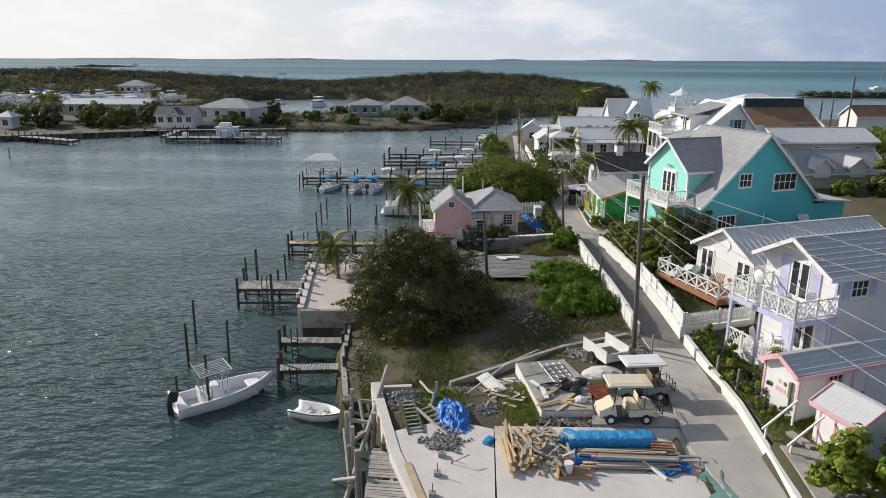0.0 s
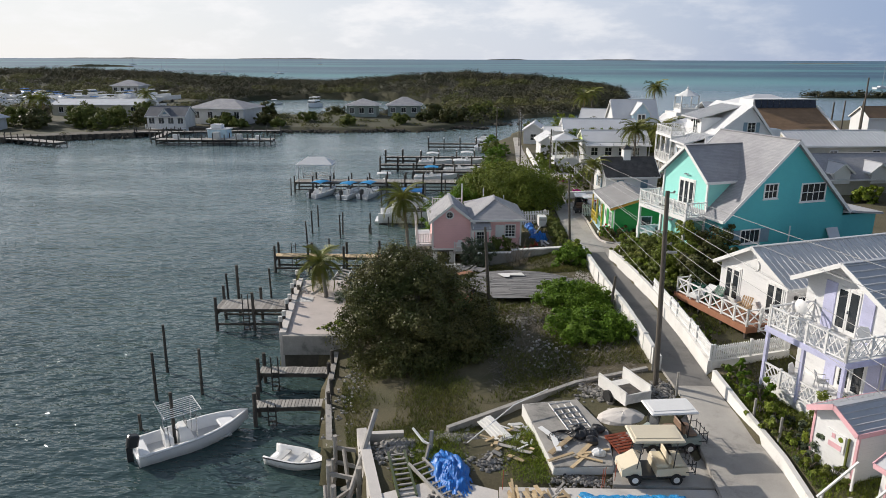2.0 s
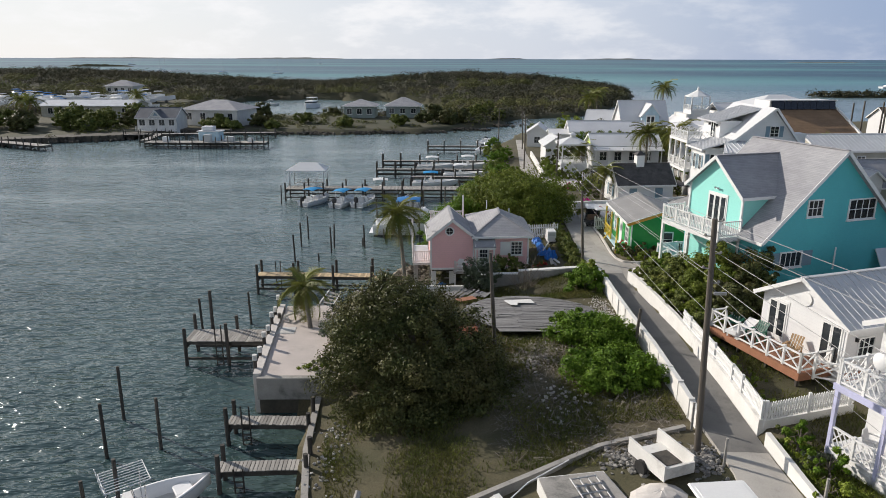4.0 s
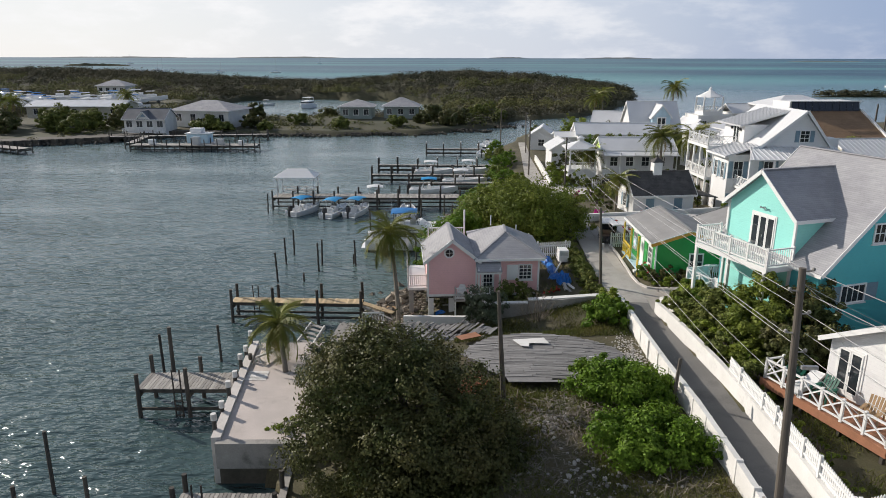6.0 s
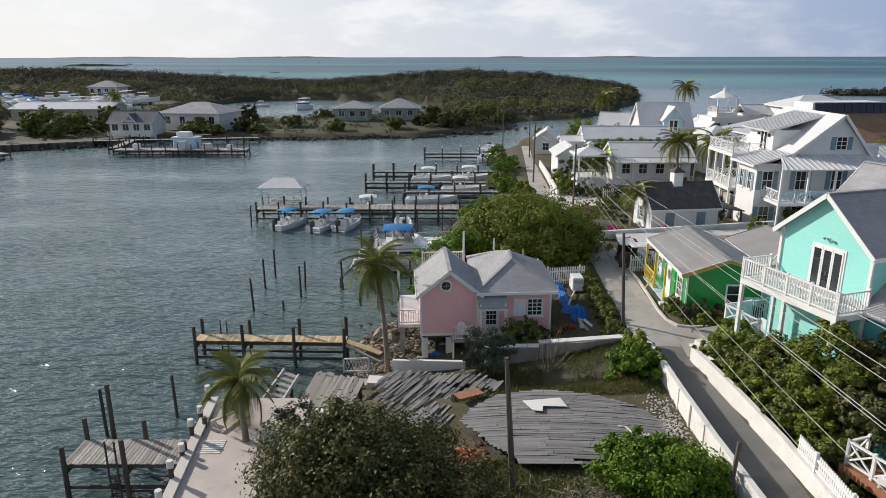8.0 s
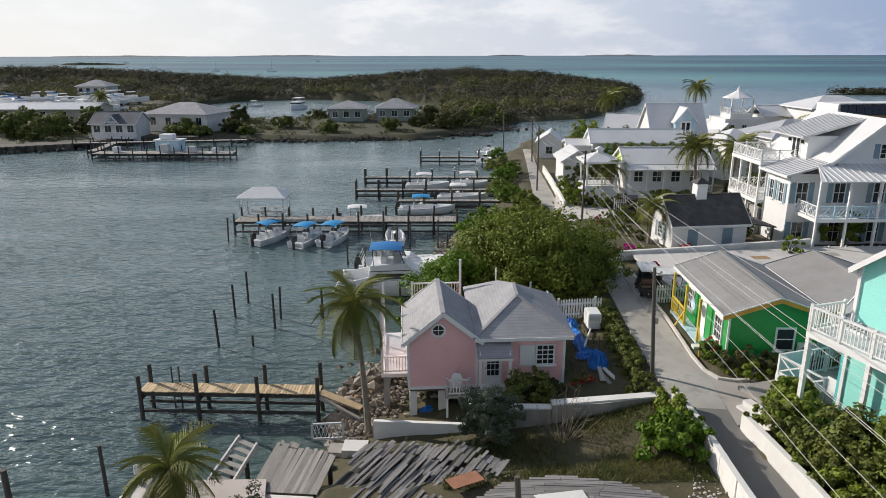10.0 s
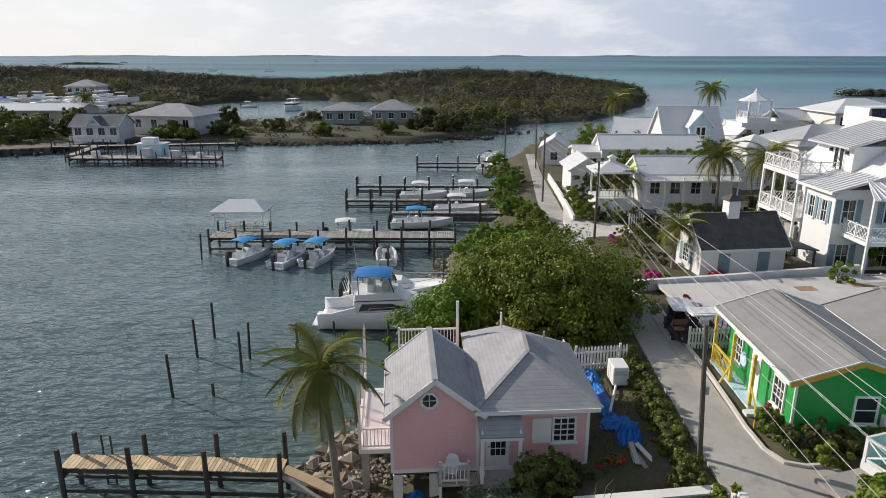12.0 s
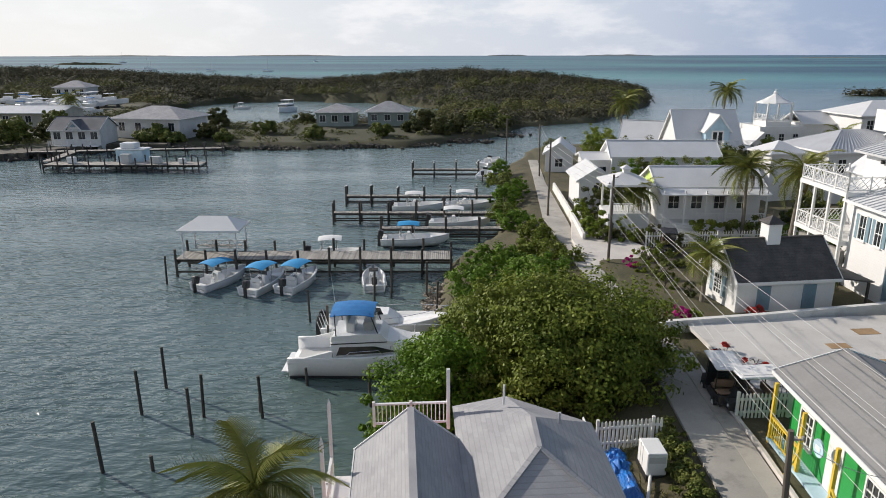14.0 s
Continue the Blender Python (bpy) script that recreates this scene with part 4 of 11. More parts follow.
wall_run("wall_lane_east", [road_r(y, 0.14) for y in (17.5, 20.2, 22.8, 27, 31, 34.0)], 2.8, [3.6, 3.65, 3.75, 3.9, 4.0, 4.1], 0.2, m_wallwhite, "low whitewashed kerb wall along the concrete lane")
wall_run("wall_lane_garden", [road_r(y, 0.14) for y in (34.7, 38, 42, 46, 50, 54.4)], 2.8, [4.25, 4.3, 4.35, 4.4, 4.45, 4.3], 0.22, m_wallwhite, "whitewashed garden wall along the lane, flaking")
wall_run("wall_garden_return", [(12.2, 34.75), (14.2, 35.5), (16.6, 36.4)], 2.8, 4.2, 0.2, m_wallwhite, "whitewashed return wall under the picket fence")
wall_run("wall_lane_west", [road_l(y, -0.14) for y in (35.2, 38, 42, 46, 50, 53.5, 56.2)], 2.2, [4.2, 4.4, 4.45, 4.45, 4.45, 4.45, 4.4], 0.22, m_wallwhite, "low whitewashed wall beside the lane, mildew stains")
wall_run("wall_pink_front", [(-4.5, 57.2), (-2.3, 56.9), (-0.2, 56.6)], 0.2, [1.9, 2.05, 2.2], 0.2, m_white, "white painted garden wall in front of the pink cottage")
wall_run("wall_pink_front_low", [(-0.2, 56.55), (1.6, 56.35), (3.5, 56.15)], 0.3, [3.05, 3.2, 3.35], 0.34, m_oldconc, "low garden wall with a pale worn coping")
wall_run("wall_pink_front_end", [(3.5, 56.15), (5.6, 56.2), (8.5, 56.8)], 0.3, [3.55, 3.65, 3.75], 0.28, m_oldconc, "stained low block wall")
for q in (((-0.2, 56.55), (3.5, 56.15), 3.09, 3.39), ((3.5, 56.15), (8.5, 56.8), 3.59, 3.79)):
    mb = MB().beam((*q[0], q[2]), (*q[1], q[3]), 0.44, 0.07)
    tagged(part("wall_coping", mb, m_wallwhite), "pale worn coping on the garden wall", "coping", "", "structure")
wall_run("wall_patio_sea", [(-11.05, 41.5), (-11.85, 46.8), (-12.6, 51.8)], -1.5, 2.3, 0.42, m_concrete, "concrete sea wall with a broad flat coping")
wall_run("wall_patio_end", [(-11.0, 41.35), (-7.0, 41.6)], 0.95, 2.18, 0.35, m_oldconc, "stained concrete end wall above the water")
# dark rock colour stands in for shade in the opening below the slab
wall_run("wall_patio_footing", [(-11.0, 41.62), (-7.0, 41.85)], -1.5, 0.95, 0.3, m_shoredark, "dark backing in place of the shaded opening under the patio")
wall_run("wall_lot_sea", [(-5.6, 29.4), (-7.15, 36.2), (-7.75, 41.5)], -1.5, 1.25, 0.30, m_oldconc, "weathered concrete sea wall of the lot")
wall_run("wall_slab_sea", [(-4.2, 29.7), (-3.4, 26.9), (-2.45, 23.6), (-1.2, 20.5), (0.0, 16)], -1.5, 2.98, 0.42, m_concrete, "pale concrete sea wall beside the slab")
wall_run("wall_slab_return", [(-4.2, 29.75), (-2.4, 30.0)], -0.5, 2.7, 0.25, m_concrete, "short concrete return wall")
wall_run("wall_lot_broken", [(-0.5, 30.4), (2.6, 32.3), (5.6, 34.2), (9.3, 35.3)], 1.5, [2.75, 3.0, 3.2, 3.55], 0.22, m_oldconc, "cracked grey boundary wall of the building lot")
wall_run("wall_garage_parapet", [(10.2, 77.9), (16, 79.0), (26, 81.4)], 2.5, [4.15, 4.25, 4.35], 0.3, m_wallwhite, "low pale parapet wall")

# patio and building slab
p = MB()
p.prism([(-11.0, 41.6), (-6.6, 41.75), (-6.2, 44.0), (-6.8, 47.5), (-8.0, 52.2), (-12.3, 51.9)], 0.4, 2.14)
tagged(part("patio_floor", p, m_patio), "bare pinkish concrete patio over the water", "patio", "", "structure")
p = MB()
p.prism([(-1.2, 19.5), (1.55, 19.5), (1.6, 25.7), (-0.4, 26.4), (-2.7, 25.3), (-2.35, 23.6), (-1.25, 20.6)], 1.5, 2.93)
tagged(part("slab_lower", p, m_concrete), "poured concrete slab with stains", "slab", "", "structure")
p = MB()
p.prism([(1.64, 19.2), (10.05, 19.2), (9.85, 22.3), (9.62, 26.0), (1.64, 25.75)], 1.5, 3.05)
tagged(part("slab_upper", p, m_concrete), "pale poured concrete slab, swept clean", "slab", "", "structure")
p = MB()
p.prism([(5.9, 26.05), (9.65, 26.05), (9.95, 29), (10.25, 32), (8.8, 31.0), (6.5, 29.3)], 1.5, 3.12)
tagged(part("parking_floor", p, m_road), "rough concrete hardstanding beside the lane", "pavement", "", "structure")


# ---- houses ----
def slope_windows(parent, items, face, base=0.0):
    """Windows on a wall; face gives the pose of the wall's plane."""
    for x, z, w, h, cols, rows, sh in items:
        window(parent, face @ Matrix.Translation((x, 0, z + base)), w, h, cols, rows, None, sh)


def side_left(x, y, z):
    """A wall that faces -x: its own x runs towards -y."""
    return Matrix.Translation((x, y, z)) @ Matrix.Rotation(-math.pi / 2, 4, "Z")


def side_right(x, y, z):
    return Matrix.Translation((x, y, z)) @ Matrix.Rotation(math.pi / 2, 4, "Z")


def stairs(parent, x0, x1, y0, z0, n, rise=0.18, run=0.27, mat=None, axis="y"):
    """Steps that climb along +y (or +x) from z0."""
    mat = mat or m_white
    for i in range(n):
        mb = MB()
        if axis == "y":
            mb.box(x0, x1, y0 + i * run, y0 + (i + 1) * run + 0.02, z0, z0 + (i + 1) * rise)
        else:
            mb.box(y0 + i * run, y0 + (i + 1) * run + 0.02, x0, x1, z0, z0 + (i + 1) * rise)
        part("step", mb, mat, parent)


def build_pink():
    h = thing("cottage", "pink clapboard cottage on piers with grey shingle roofs", "house", at_pose(-3.0, 58.7, 1.0, 6.5))
    W = 7.45
    # floor at 1.85, eaves at 4.2
    part("wall", gable_walls(0, 3.25, 0, 4.4, 1.85, 4.3, 5.6, "y"), m_pink, h, "pink clapboard gabled wing")
    part("wall", MB().box(3.25, W, 0.06, 5.9, 1.85, 4.35), m_pink, h, "pink clapboard wall")
    gable_roof(h, 0, 3.25, 0, 4.5, 4.3, 5.6, "y", m_shingle, 0.28, 0.08, None, 0, 0.22)
    ap, bk = (5.48, 2.25, 5.58), (5.6, 4.0, 5.62)
    c = [(3.05, -0.28, 4.36), (W + 0.45, -0.28, 4.36), (W + 0.6, 5.5, 4.4), (5.2, 7.0, 4.75), (3.2, 7.0, 4.4)]
    for f in ([c[0], c[1], ap], [c[1], c[2], bk, ap], [c[2], c[3], bk], [c[3], c[4], bk], [c[4], c[0], ap, bk]):
        part("roof", MB().slab(f, 0.08), m_shingle, h, "grey shingled slope")
    # raised ridge caps along the hips
    for a, b in ((c[0], ap), (c[1], ap), (ap, bk)):
        part("ridge_cap", MB().beam((a[0], a[1], a[2] + 0.02), (b[0], b[1], b[2] + 0.02), 0.16, 0.05), m_shingle, h)
    part("fascia", MB().beam((3.1, -0.29, 4.28), (W + 0.36, -0.29, 4.28), 0.04, 0.16), m_white, h)
    part("fascia", MB().beam((W + 0.36, -0.29, 4.28), (W + 0.36, 5.75, 4.42), 0.04, 0.16), m_white, h)
    for x in (0.0, 3.25, W):
        part("corner_board", MB().box(x - 0.06, x + 0.06, -0.03, 0.08, 1.85, 4.22), m_white, h)
    part("skirt_board", MB().box(-0.05, W + 0.05, -0.04, 0.02, 1.72, 1.87), m_white, h)
    part("floor_frame", MB().box(0.05, W - 0.05, 0.1, 7.1, 1.55, 1.84), m_dark_wood, h)
    for x in (0.2, 1.6, 3.2, 5.0, 7.6):
        for y in (0.25, 3.4, 6.8):
            part("pier", MB().box(x - 0.18, x + 0.18, y - 0.18, y + 0.18, -0.4, 1.56), m_wallwhite if y < 1 else m_oldconc, h)
    # octagonal window
    oc, fr = MB(), MB()
    for mb, r0, r1, y0, y1 in ((oc, 0.0, 0.27, -0.03, 0.05),):
        mb.loft([[(1.42 + r1 * math.cos(radians(22.5 + 45 * i)), y, 4.75 + r1 * math.sin(radians(22.5 + 45 * i))) for i in range(8)] for y in (y0, y1)])
    o = part("window", oc, m_glass, h, "octagonal window with white frame")
    ri = []
    for y, r in ((-0.02, 0.27), (-0.07, 0.27), (-0.07, 0.37), (0.0, 0.37)):
        ri.append([(1.42 + r * math.cos(radians(22.5 + 45 * i)), y, 4.75 + r * math.sin(radians(22.5 + 45 * i))) for i in range(8)])
    part("frame", fr.loft(ri, True, False), m_white, o)
    part("mullion", MB().box(1.41, 1.43, -0.045, -0.028, 4.5, 5.0).box(1.17, 1.67, -0.045, -0.028, 4.74, 4.76), m_white, o)
    window(h, Matrix.Translation((6.55, 0.06, 2.86)), 0.78, 0.95, 3, 4)
    part("shutter", MB().box(5.30, 6.05, -0.03, 0.05, 2.8, 3.86, None, 0.015), m_white, h, "white storm shutter panel")
    # little porch with two posts and a shingled hood
    part("porch_floor", MB().box(3.2, 4.85, -0.95, 0.05, 1.55, 1.72), m_grey_wood, h)
    stairs(h, 3.4, 4.6, -1.75, 0.0, 5, 0.24, 0.2, m_oldconc)
    for x in (3.32, 4.72):
        part("porch_post", MB().box(x - 0.06, x + 0.06, -0.9, -0.78, 1.7, 3.72).box(x - 0.09, x + 0.09, -0.93, -0.75, 2.1, 2.22).box(x - 0.09, x + 0.09, -0.93, -0.75, 3.6, 3.72).add([(x - 0.05, -0.89, 3.72), (x + 0.05, -0.89, 3.72), (x + 0.05, -0.79, 3.72), (x - 0.05, -0.79, 3.72), (x, -0.84, 4.0)], [(0, 1, 4), (1, 2, 4), (2, 3, 4), (3, 0, 4)]), m_white, h)
    part("porch_roof", MB().slab([(3.2, -1.0, 3.72), (4.85, -1.0, 3.72), (4.85, 0.05, 4.15), (3.2, 0.05, 4.15)], 0.07), m_shingle, h)
    part("porch_beam", MB().box(3.22, 4.83, -0.95, -0.86, 3.52, 3.66), m_white, h)
    d = part("door", MB().box(3.58, 4.46, -0.02, 0.05, 1.75, 3.78), m_white, h, "white door with nine small panes")
    gl = MB()
    for i in range(3):
        for j in range(4):
            gl.box(3.74 + i * 0.2, 3.91 + i * 0.2, -0.035, -0.015, 2.35 + j * 0.32, 2.62 + j * 0.32)
    part("panes", gl, m_glass, d)
    part("handle", MB().ball((3.66, -0.06, 2.75), 0.035), m_chrome, d)
    # small landing with a chair
    part("landing", MB().box(1.7, 2.9, -0.85, 0.0, 1.62, 1.74), m_grey_wood, h)
    for x in (1.78, 2.82):
        part("landing_post", MB().box(x - 0.05, x + 0.05, -0.85, -0.75, -0.2, 2.65), m_white, h)
    railing(h, (1.78, -0.8, 1.74), (2.82, -0.8, 1.74), 0.8, "bal", m_white, 1.1)
    # gallery on the harbour side, tall pointed posts
    part("gallery_floor", MB().box(-1.35, 0.0, 1.4, 6.6, 1.68, 1.86), m_white, h)
    for y in (1.5, 4.0, 6.5):
        part("gallery_pier", MB().box(-1.25, -0.95, y - 0.15, y + 0.15, -0.8, 1.7), m_oldconc, h)
        top = 4.9
        part("gallery_post", MB().box(-1.36, -1.24, y - 0.06, y + 0.06, 1.8, top).add([(-1.36, y - 0.06, top), (-1.24, y - 0.06, top), (-1.24, y + 0.06, top), (-1.36, y + 0.06, top), (-1.3, y, top + 0.28)], [(0, 1, 4), (1, 2, 4), (2, 3, 4), (3, 0, 4)]), m_white, h)
    railing(h, (-1.3, 1.5, 1.86), (-1.3, 6.5, 1.86), 0.9, "bal", m_white, 1.7)
    railing(h, (-1.3, 1.5, 1.86), (0.0, 1.5, 1.86), 0.9, "bal", m_white, 1.3)
    railing(h, (0.3, 6.6, 3.9), (3.0, 6.6, 3.9), 0.9, "bal", m_white, 1.3)
    part("vent_pipe", MB().cyl((6.6, 4.4, 4.9), (6.6, 4.4, 5.5), 0.05), m_metal_grey, h)
    part("vent_pipe", MB().cyl((4.9, 5.6, 5.2), (4.9, 5.6, 5.95), 0.04), m_white, h)
    part("corner_post", MB().box(2.95, 3.07, 6.4, 6.52, 3.8, 6.2), m_white, h)


build_pink()


def build_teal():
    h = thing("house", "large teal gabled house with grey shingle roof and white balcony", "house", at_pose(16.6, 48.05, 3.0, 21))
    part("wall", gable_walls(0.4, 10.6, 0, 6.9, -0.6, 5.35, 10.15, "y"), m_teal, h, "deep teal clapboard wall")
    gable_roof(h, 0.4, 10.6, 0, 6.9, 5.35, 10.15, "y", m_shingle, 0.32, 0.12, None, 0, 0.35)
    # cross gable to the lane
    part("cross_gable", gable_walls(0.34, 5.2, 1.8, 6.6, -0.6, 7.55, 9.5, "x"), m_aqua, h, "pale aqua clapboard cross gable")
    gable_roof(h, 0.34, 5.2, 1.8, 6.6, 7.55, 9.5, "x", m_shingle, 0.28, 0.10, None, 0, 0.32)
    french_door(h, side_left(0.34, 3.95, 5.05), 1.6, 2.15, None, 3)
    part("wall_lamp", MB().cyl((0.2, 4.0, 7.6), (0.34, 4.0, 7.6), 0.06).ball((0.2, 3.85, 7.6), 0.07).ball((0.2, 4.15, 7.6), 0.07), m_chrome, h)
    for y in (1.8, 6.6):
        part("corner_board", MB().box(0.26, 0.36, y - 0.07, y + 0.07, -0.5, 7.55), m_white, h)
    # balcony
    part("balcony_floor", MB().box(-1.35, 0.34, 1.65, 7.1, 4.78, 5.05), m_white, h)
    railing(h, (-1.3, 1.75, 5.05), (-1.3, 7.0, 5.05), 0.95, "bal", m_white, 1.3)
    railing(h, (-1.3, 1.7, 5.05), (0.3, 1.7, 5.05), 0.95, "bal", m_white, 1.6)
    railing(h, (-1.3, 7.05, 5.05), (0.3, 7.05, 5.05), 0.95, "bal", m_white, 1.6)
    for y in (1.8, 4.4, 7.0):
        part("balcony_post", MB().box(-1.36, -1.2, y - 0.08, y + 0.08, 0.2, 4.8), m_white, h)
    # lower deck with white rails and steps to the lane
    part("lower_deck", MB().box(-1.3, 0.34, 1.8, 10.2, 0.95, 1.1), m_grey_wood, h)
    part("lower_deck", MB().box(0.34, 4.6, 6.95, 10.2, 0.95, 1.1), m_grey_wood, h)
    railing(h, (0.75, 7.7, 1.4), (0.75, 10.1, 1.4), 0.9, "x", m_white, 1.2)
    railing(h, (2.4, 10.1, 1.1), (4.6, 10.1, 1.1), 1.2, "bal", m_white, 1.2)
    part("deck_wall", MB().box(0.72, 0.84, 7.6, 10.2, 0.2, 1.45), m_wsiding, h)
    part("deck_wall", MB().box(0.75, 2.4, 10.1, 10.2, 0.2, 2.35), m_wsiding, h)
    part("deck_gate", MB().box(0.72, 0.80, 7.0, 7.6, 1.2, 2.5), m_white, h)
    for q in range(3):
        part("deck_step", MB().box(-1.7 - 0.3 * q, -1.3 - 0.3 * q, 7.4, 9.4, 0.3, 0.9 - 0.2 * q), m_wallwhite, h)
    # windows in the big gable
    face = Matrix.Identity(4)
    window(h, Matrix.Translation((3.95, 0, 6.45)), 1.0, 0.9, 3, 2)
    window(h, Matrix.Translation((7.6, 0, 6.05)), 2.0, 1.15, 4, 2)
    window(h, Matrix.Translation((2.65, 0, 3.45)), 1.5, 0.85, 4, 1, None, m_greyblue)
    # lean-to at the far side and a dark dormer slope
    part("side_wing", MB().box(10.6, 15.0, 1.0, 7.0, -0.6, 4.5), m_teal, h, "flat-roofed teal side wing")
    part("side_roof", MB().slab([(10.5, 0.7, 5.0), (15.4, 0.7, 4.55), (15.4, 7.3, 4.55), (10.5, 7.3, 5.0)], 0.15), m_shingle_far, h)
    part("cross_roof", MB().slab([(11.0, 1.6, 6.1), (11.0, 6.4, 6.1), (6.5, 6.4, 9.7), (6.5, 1.6, 9.7)], 0.12), m_shingle, h)
    part("leaning_panel", MB().slab([(9.2, -0.9, 2.6), (10.2, -0.9, 2.6), (10.2, -0.1, 4.0), (9.2, -0.1, 4.0)], 0.06), m_metal, h)
    part("vent_pipe", MB().cyl((5.9, -0.15, 3.0), (5.9, -0.15, 4.4), 0.05), m_white, h)


build_teal()


def build_white_a():
    h = thing("bungalow", "white clapboard bungalow with pale ribbed metal roof", "house", at_pose(17.0, 38.5, 3.0, 21))
    part("wall", gable_walls(0.3, 11.5, 0.1, 5.2, 0.0, 3.85, 5.25, "x"), m_wsiding, h)
    gable_roof(h, 0.3, 11.5, 0.1, 5.2, 3.85, 5.25, "x", m_metal, 0.35, 0.08, None, 0.42, 0.35)
    french_door(h, side_left(0.3, 4.15, 1.6), 1.15, 2.05, None, 2)
    french_door(h, side_left(0.3, 0.9, 1.6), 1.15, 2.05, None, 2)
    ring = MB()
    ring.loft([[(0.27, 2.55 + r * math.cos(a), 4.25 + r * math.sin(a)) for a in [2 * math.pi * i / 16 for i in range(16)]] for r in (0.25, 0.33)], True, False)
    ring.cyl((0.24, 2.55, 4.25), (0.29, 2.55, 4.25), 0.33, 0.33, 16)
    part("wall_ornament", ring, m_white, h, "round white carved gable ornament")
    window(h, Matrix.Translation((1.5, 0.1, 2.2)), 0.9, 0.9, 3, 2)
    window(h, Matrix.Translation((4.0, 0.1, 2.2)), 1.1, 0.9, 3, 2)
    part("lamp", MB().box(0.8, 0.92, -0.02, 0.1, 3.0, 3.2), m_black, h, "black wall lantern")
    # timber deck with crossed white rails
    dk = thing("deck", "raised red-brown timber deck with white crossed railing", "deck", at_pose(17.0, 38.5, 3.0, 21))
    pm = MB().box(-1.65, 0.25, -0.065, 0.065, 1.48, 1.53).mesh("deck_board", m_deckwood)
    for i in range(44):
        part("deck_board", pm, None, dk, "", False, Matrix.Translation((0, 0.68 + i * 0.138, 0)))
    part("rim_board", MB().box(-1.72, -1.66, 0.55, 6.75, 1.18, 1.53), m_deckwood, dk)
    part("rim_board", MB().box(-1.7, 0.25, 0.52, 0.58, 1.18, 1.53), m_deckwood, dk)
    railing(dk, (-1.6, 0.65, 1.53), (-1.6, 6.6, 1.53), 0.9, "x", m_white, 0.95)
    railing(dk, (-1.6, 0.65, 1.53), (0.2, 0.65, 1.53), 0.9, "x", m_white, 0.9)
    railing(dk, (-1.6, 6.6, 1.53), (0.2, 6.6, 1.53), 0.9, "x", m_white, 0.95)
    for y in (0.8, 2.7, 4.6, 6.5):
        part("post", MB().box(-1.55, -1.4, y - 0.07, y + 0.07, -0.3, 1.48), m_dark_wood, dk)
    stp = thing("deck_extension", "lower timber landing with white crossed railing", "deck", at_pose(17.0, 38.5, 3.0, 21))
    part("floor", MB().box(0.25, 3.2, -1.5, 0.08, 1.3, 1.45), m_deckwood, stp)
    railing(stp, (0.3, -1.45, 1.45), (3.1, -1.45, 1.45), 0.9, "x", m_white, 0.95)
    railing(stp, (0.3, -1.45, 1.45), (-0.9, 0.5, 1.2), 0.9, "x", m_white, 0.95)
    for x in (0.4, 3.0):
        part("post", MB().box(x - 0.07, x + 0.07, -1.45, -1.3, -0.3, 1.32), m_dark_wood, stp)


build_white_a()


def build_white_b():
    h = thing("house", "two-storey white house with lilac trim and latticed balcony", "house", at_pose(17.6, 30.0, 3.0, 21))
    part("wall", gable_walls(0, 11, 0.15, 4.55, -0.3, 5.85, 7.05, "x"), m_wsiding, h)
    gable_roof(h, 0, 11, 0.15, 4.55, 5.85, 7.05, "x", m_metal_grey, 0.3, 0.08, None, 0, 0.75)
    for sd in (-1, 1):
        for i in range(8):
            s = 0.15 + i * 0.33
            part("seam", MB().beam((-0.75, 2.35 + sd * s, 7.16 - 0.545 * s), (11.75, 2.35 + sd * s, 7.16 - 0.545 * s), 0.05, 0.06), m_metal, h)
    french_door(h, side_left(0, 2.3, 3.87), 1.15, 2.05, None, 2)
    for y in (1.35, 3.25):
        s = MB().box(-0.06, 0.0, y - 0.3, y + 0.3, 3.85, 6.0, None, 0.012)
        part("shutter", s, m_lilac, h, "tall lilac louvred shutter")
    french_door(h, side_left(0, 1.6, 1.3), 1.3, 2.0, None, 2)
    for y in (0.6, 2.65):
        part("shutter", MB().box(-0.06, 0.0, y - 0.28, y + 0.28, 1.35, 3.3, None, 0.012), m_lilac, h, "lilac louvred shutter")
    window(h, Matrix.Translation((1.35, 0.15, 4.7)), 0.95, 0.75, 3, 2, None, m_lilac)
    part("corner_post", MB().box(-0.05, 0.07, 0.1, 0.22, -0.2, 5.85), m_lilac, h)
    # balcony and porch
    part("balcony_floor", MB().box(-2.5, 0.0, -0.05, 4.1, 3.65, 3.85), m_wsiding, h)
    part("balcony_edge", MB().box(-2.56, -2.5, -0.1, 4.15, 3.62, 3.87).box(-2.5, 0.0, -0.11, -0.05, 3.62, 3.87), m_lilac, h)
    railing(h, (-2.45, 0.0, 3.85), (-2.45, 4.0, 3.85), 0.95, "lattice", m_white, 1.0)
    railing(h, (-2.45, 0.0, 3.85), (0.0, 0.0, 3.85), 0.95, "lattice", m_white, 1.2)
    railing(h, (-2.45, 4.05, 3.85), (0.0, 4.05, 3.85), 0.95, "lattice", m_white, 1.2)
    part("porch_floor", MB().box(-2.5, 0.0, -0.05, 4.1, 1.08, 1.28), m_white, h)
    railing(h, (-2.45, 0.0, 1.28), (-2.45, 4.0, 1.28), 0.85, "lattice", m_white, 1.0)
    part("porch_skirt", MB().box(-2.52, -2.46, 0.0, 4.05, -0.4, 1.1).box(-2.5, 0.0, -0.05, 0.0, -0.4, 1.1), m_wsiding, h)
    for y in (0.0, 2.0, 4.0):
        part("porch_post", MB().box(-2.52, -2.38, y - 0.07, y + 0.07, -0.3, 3.66), m_lilac, h)


build_white_b()


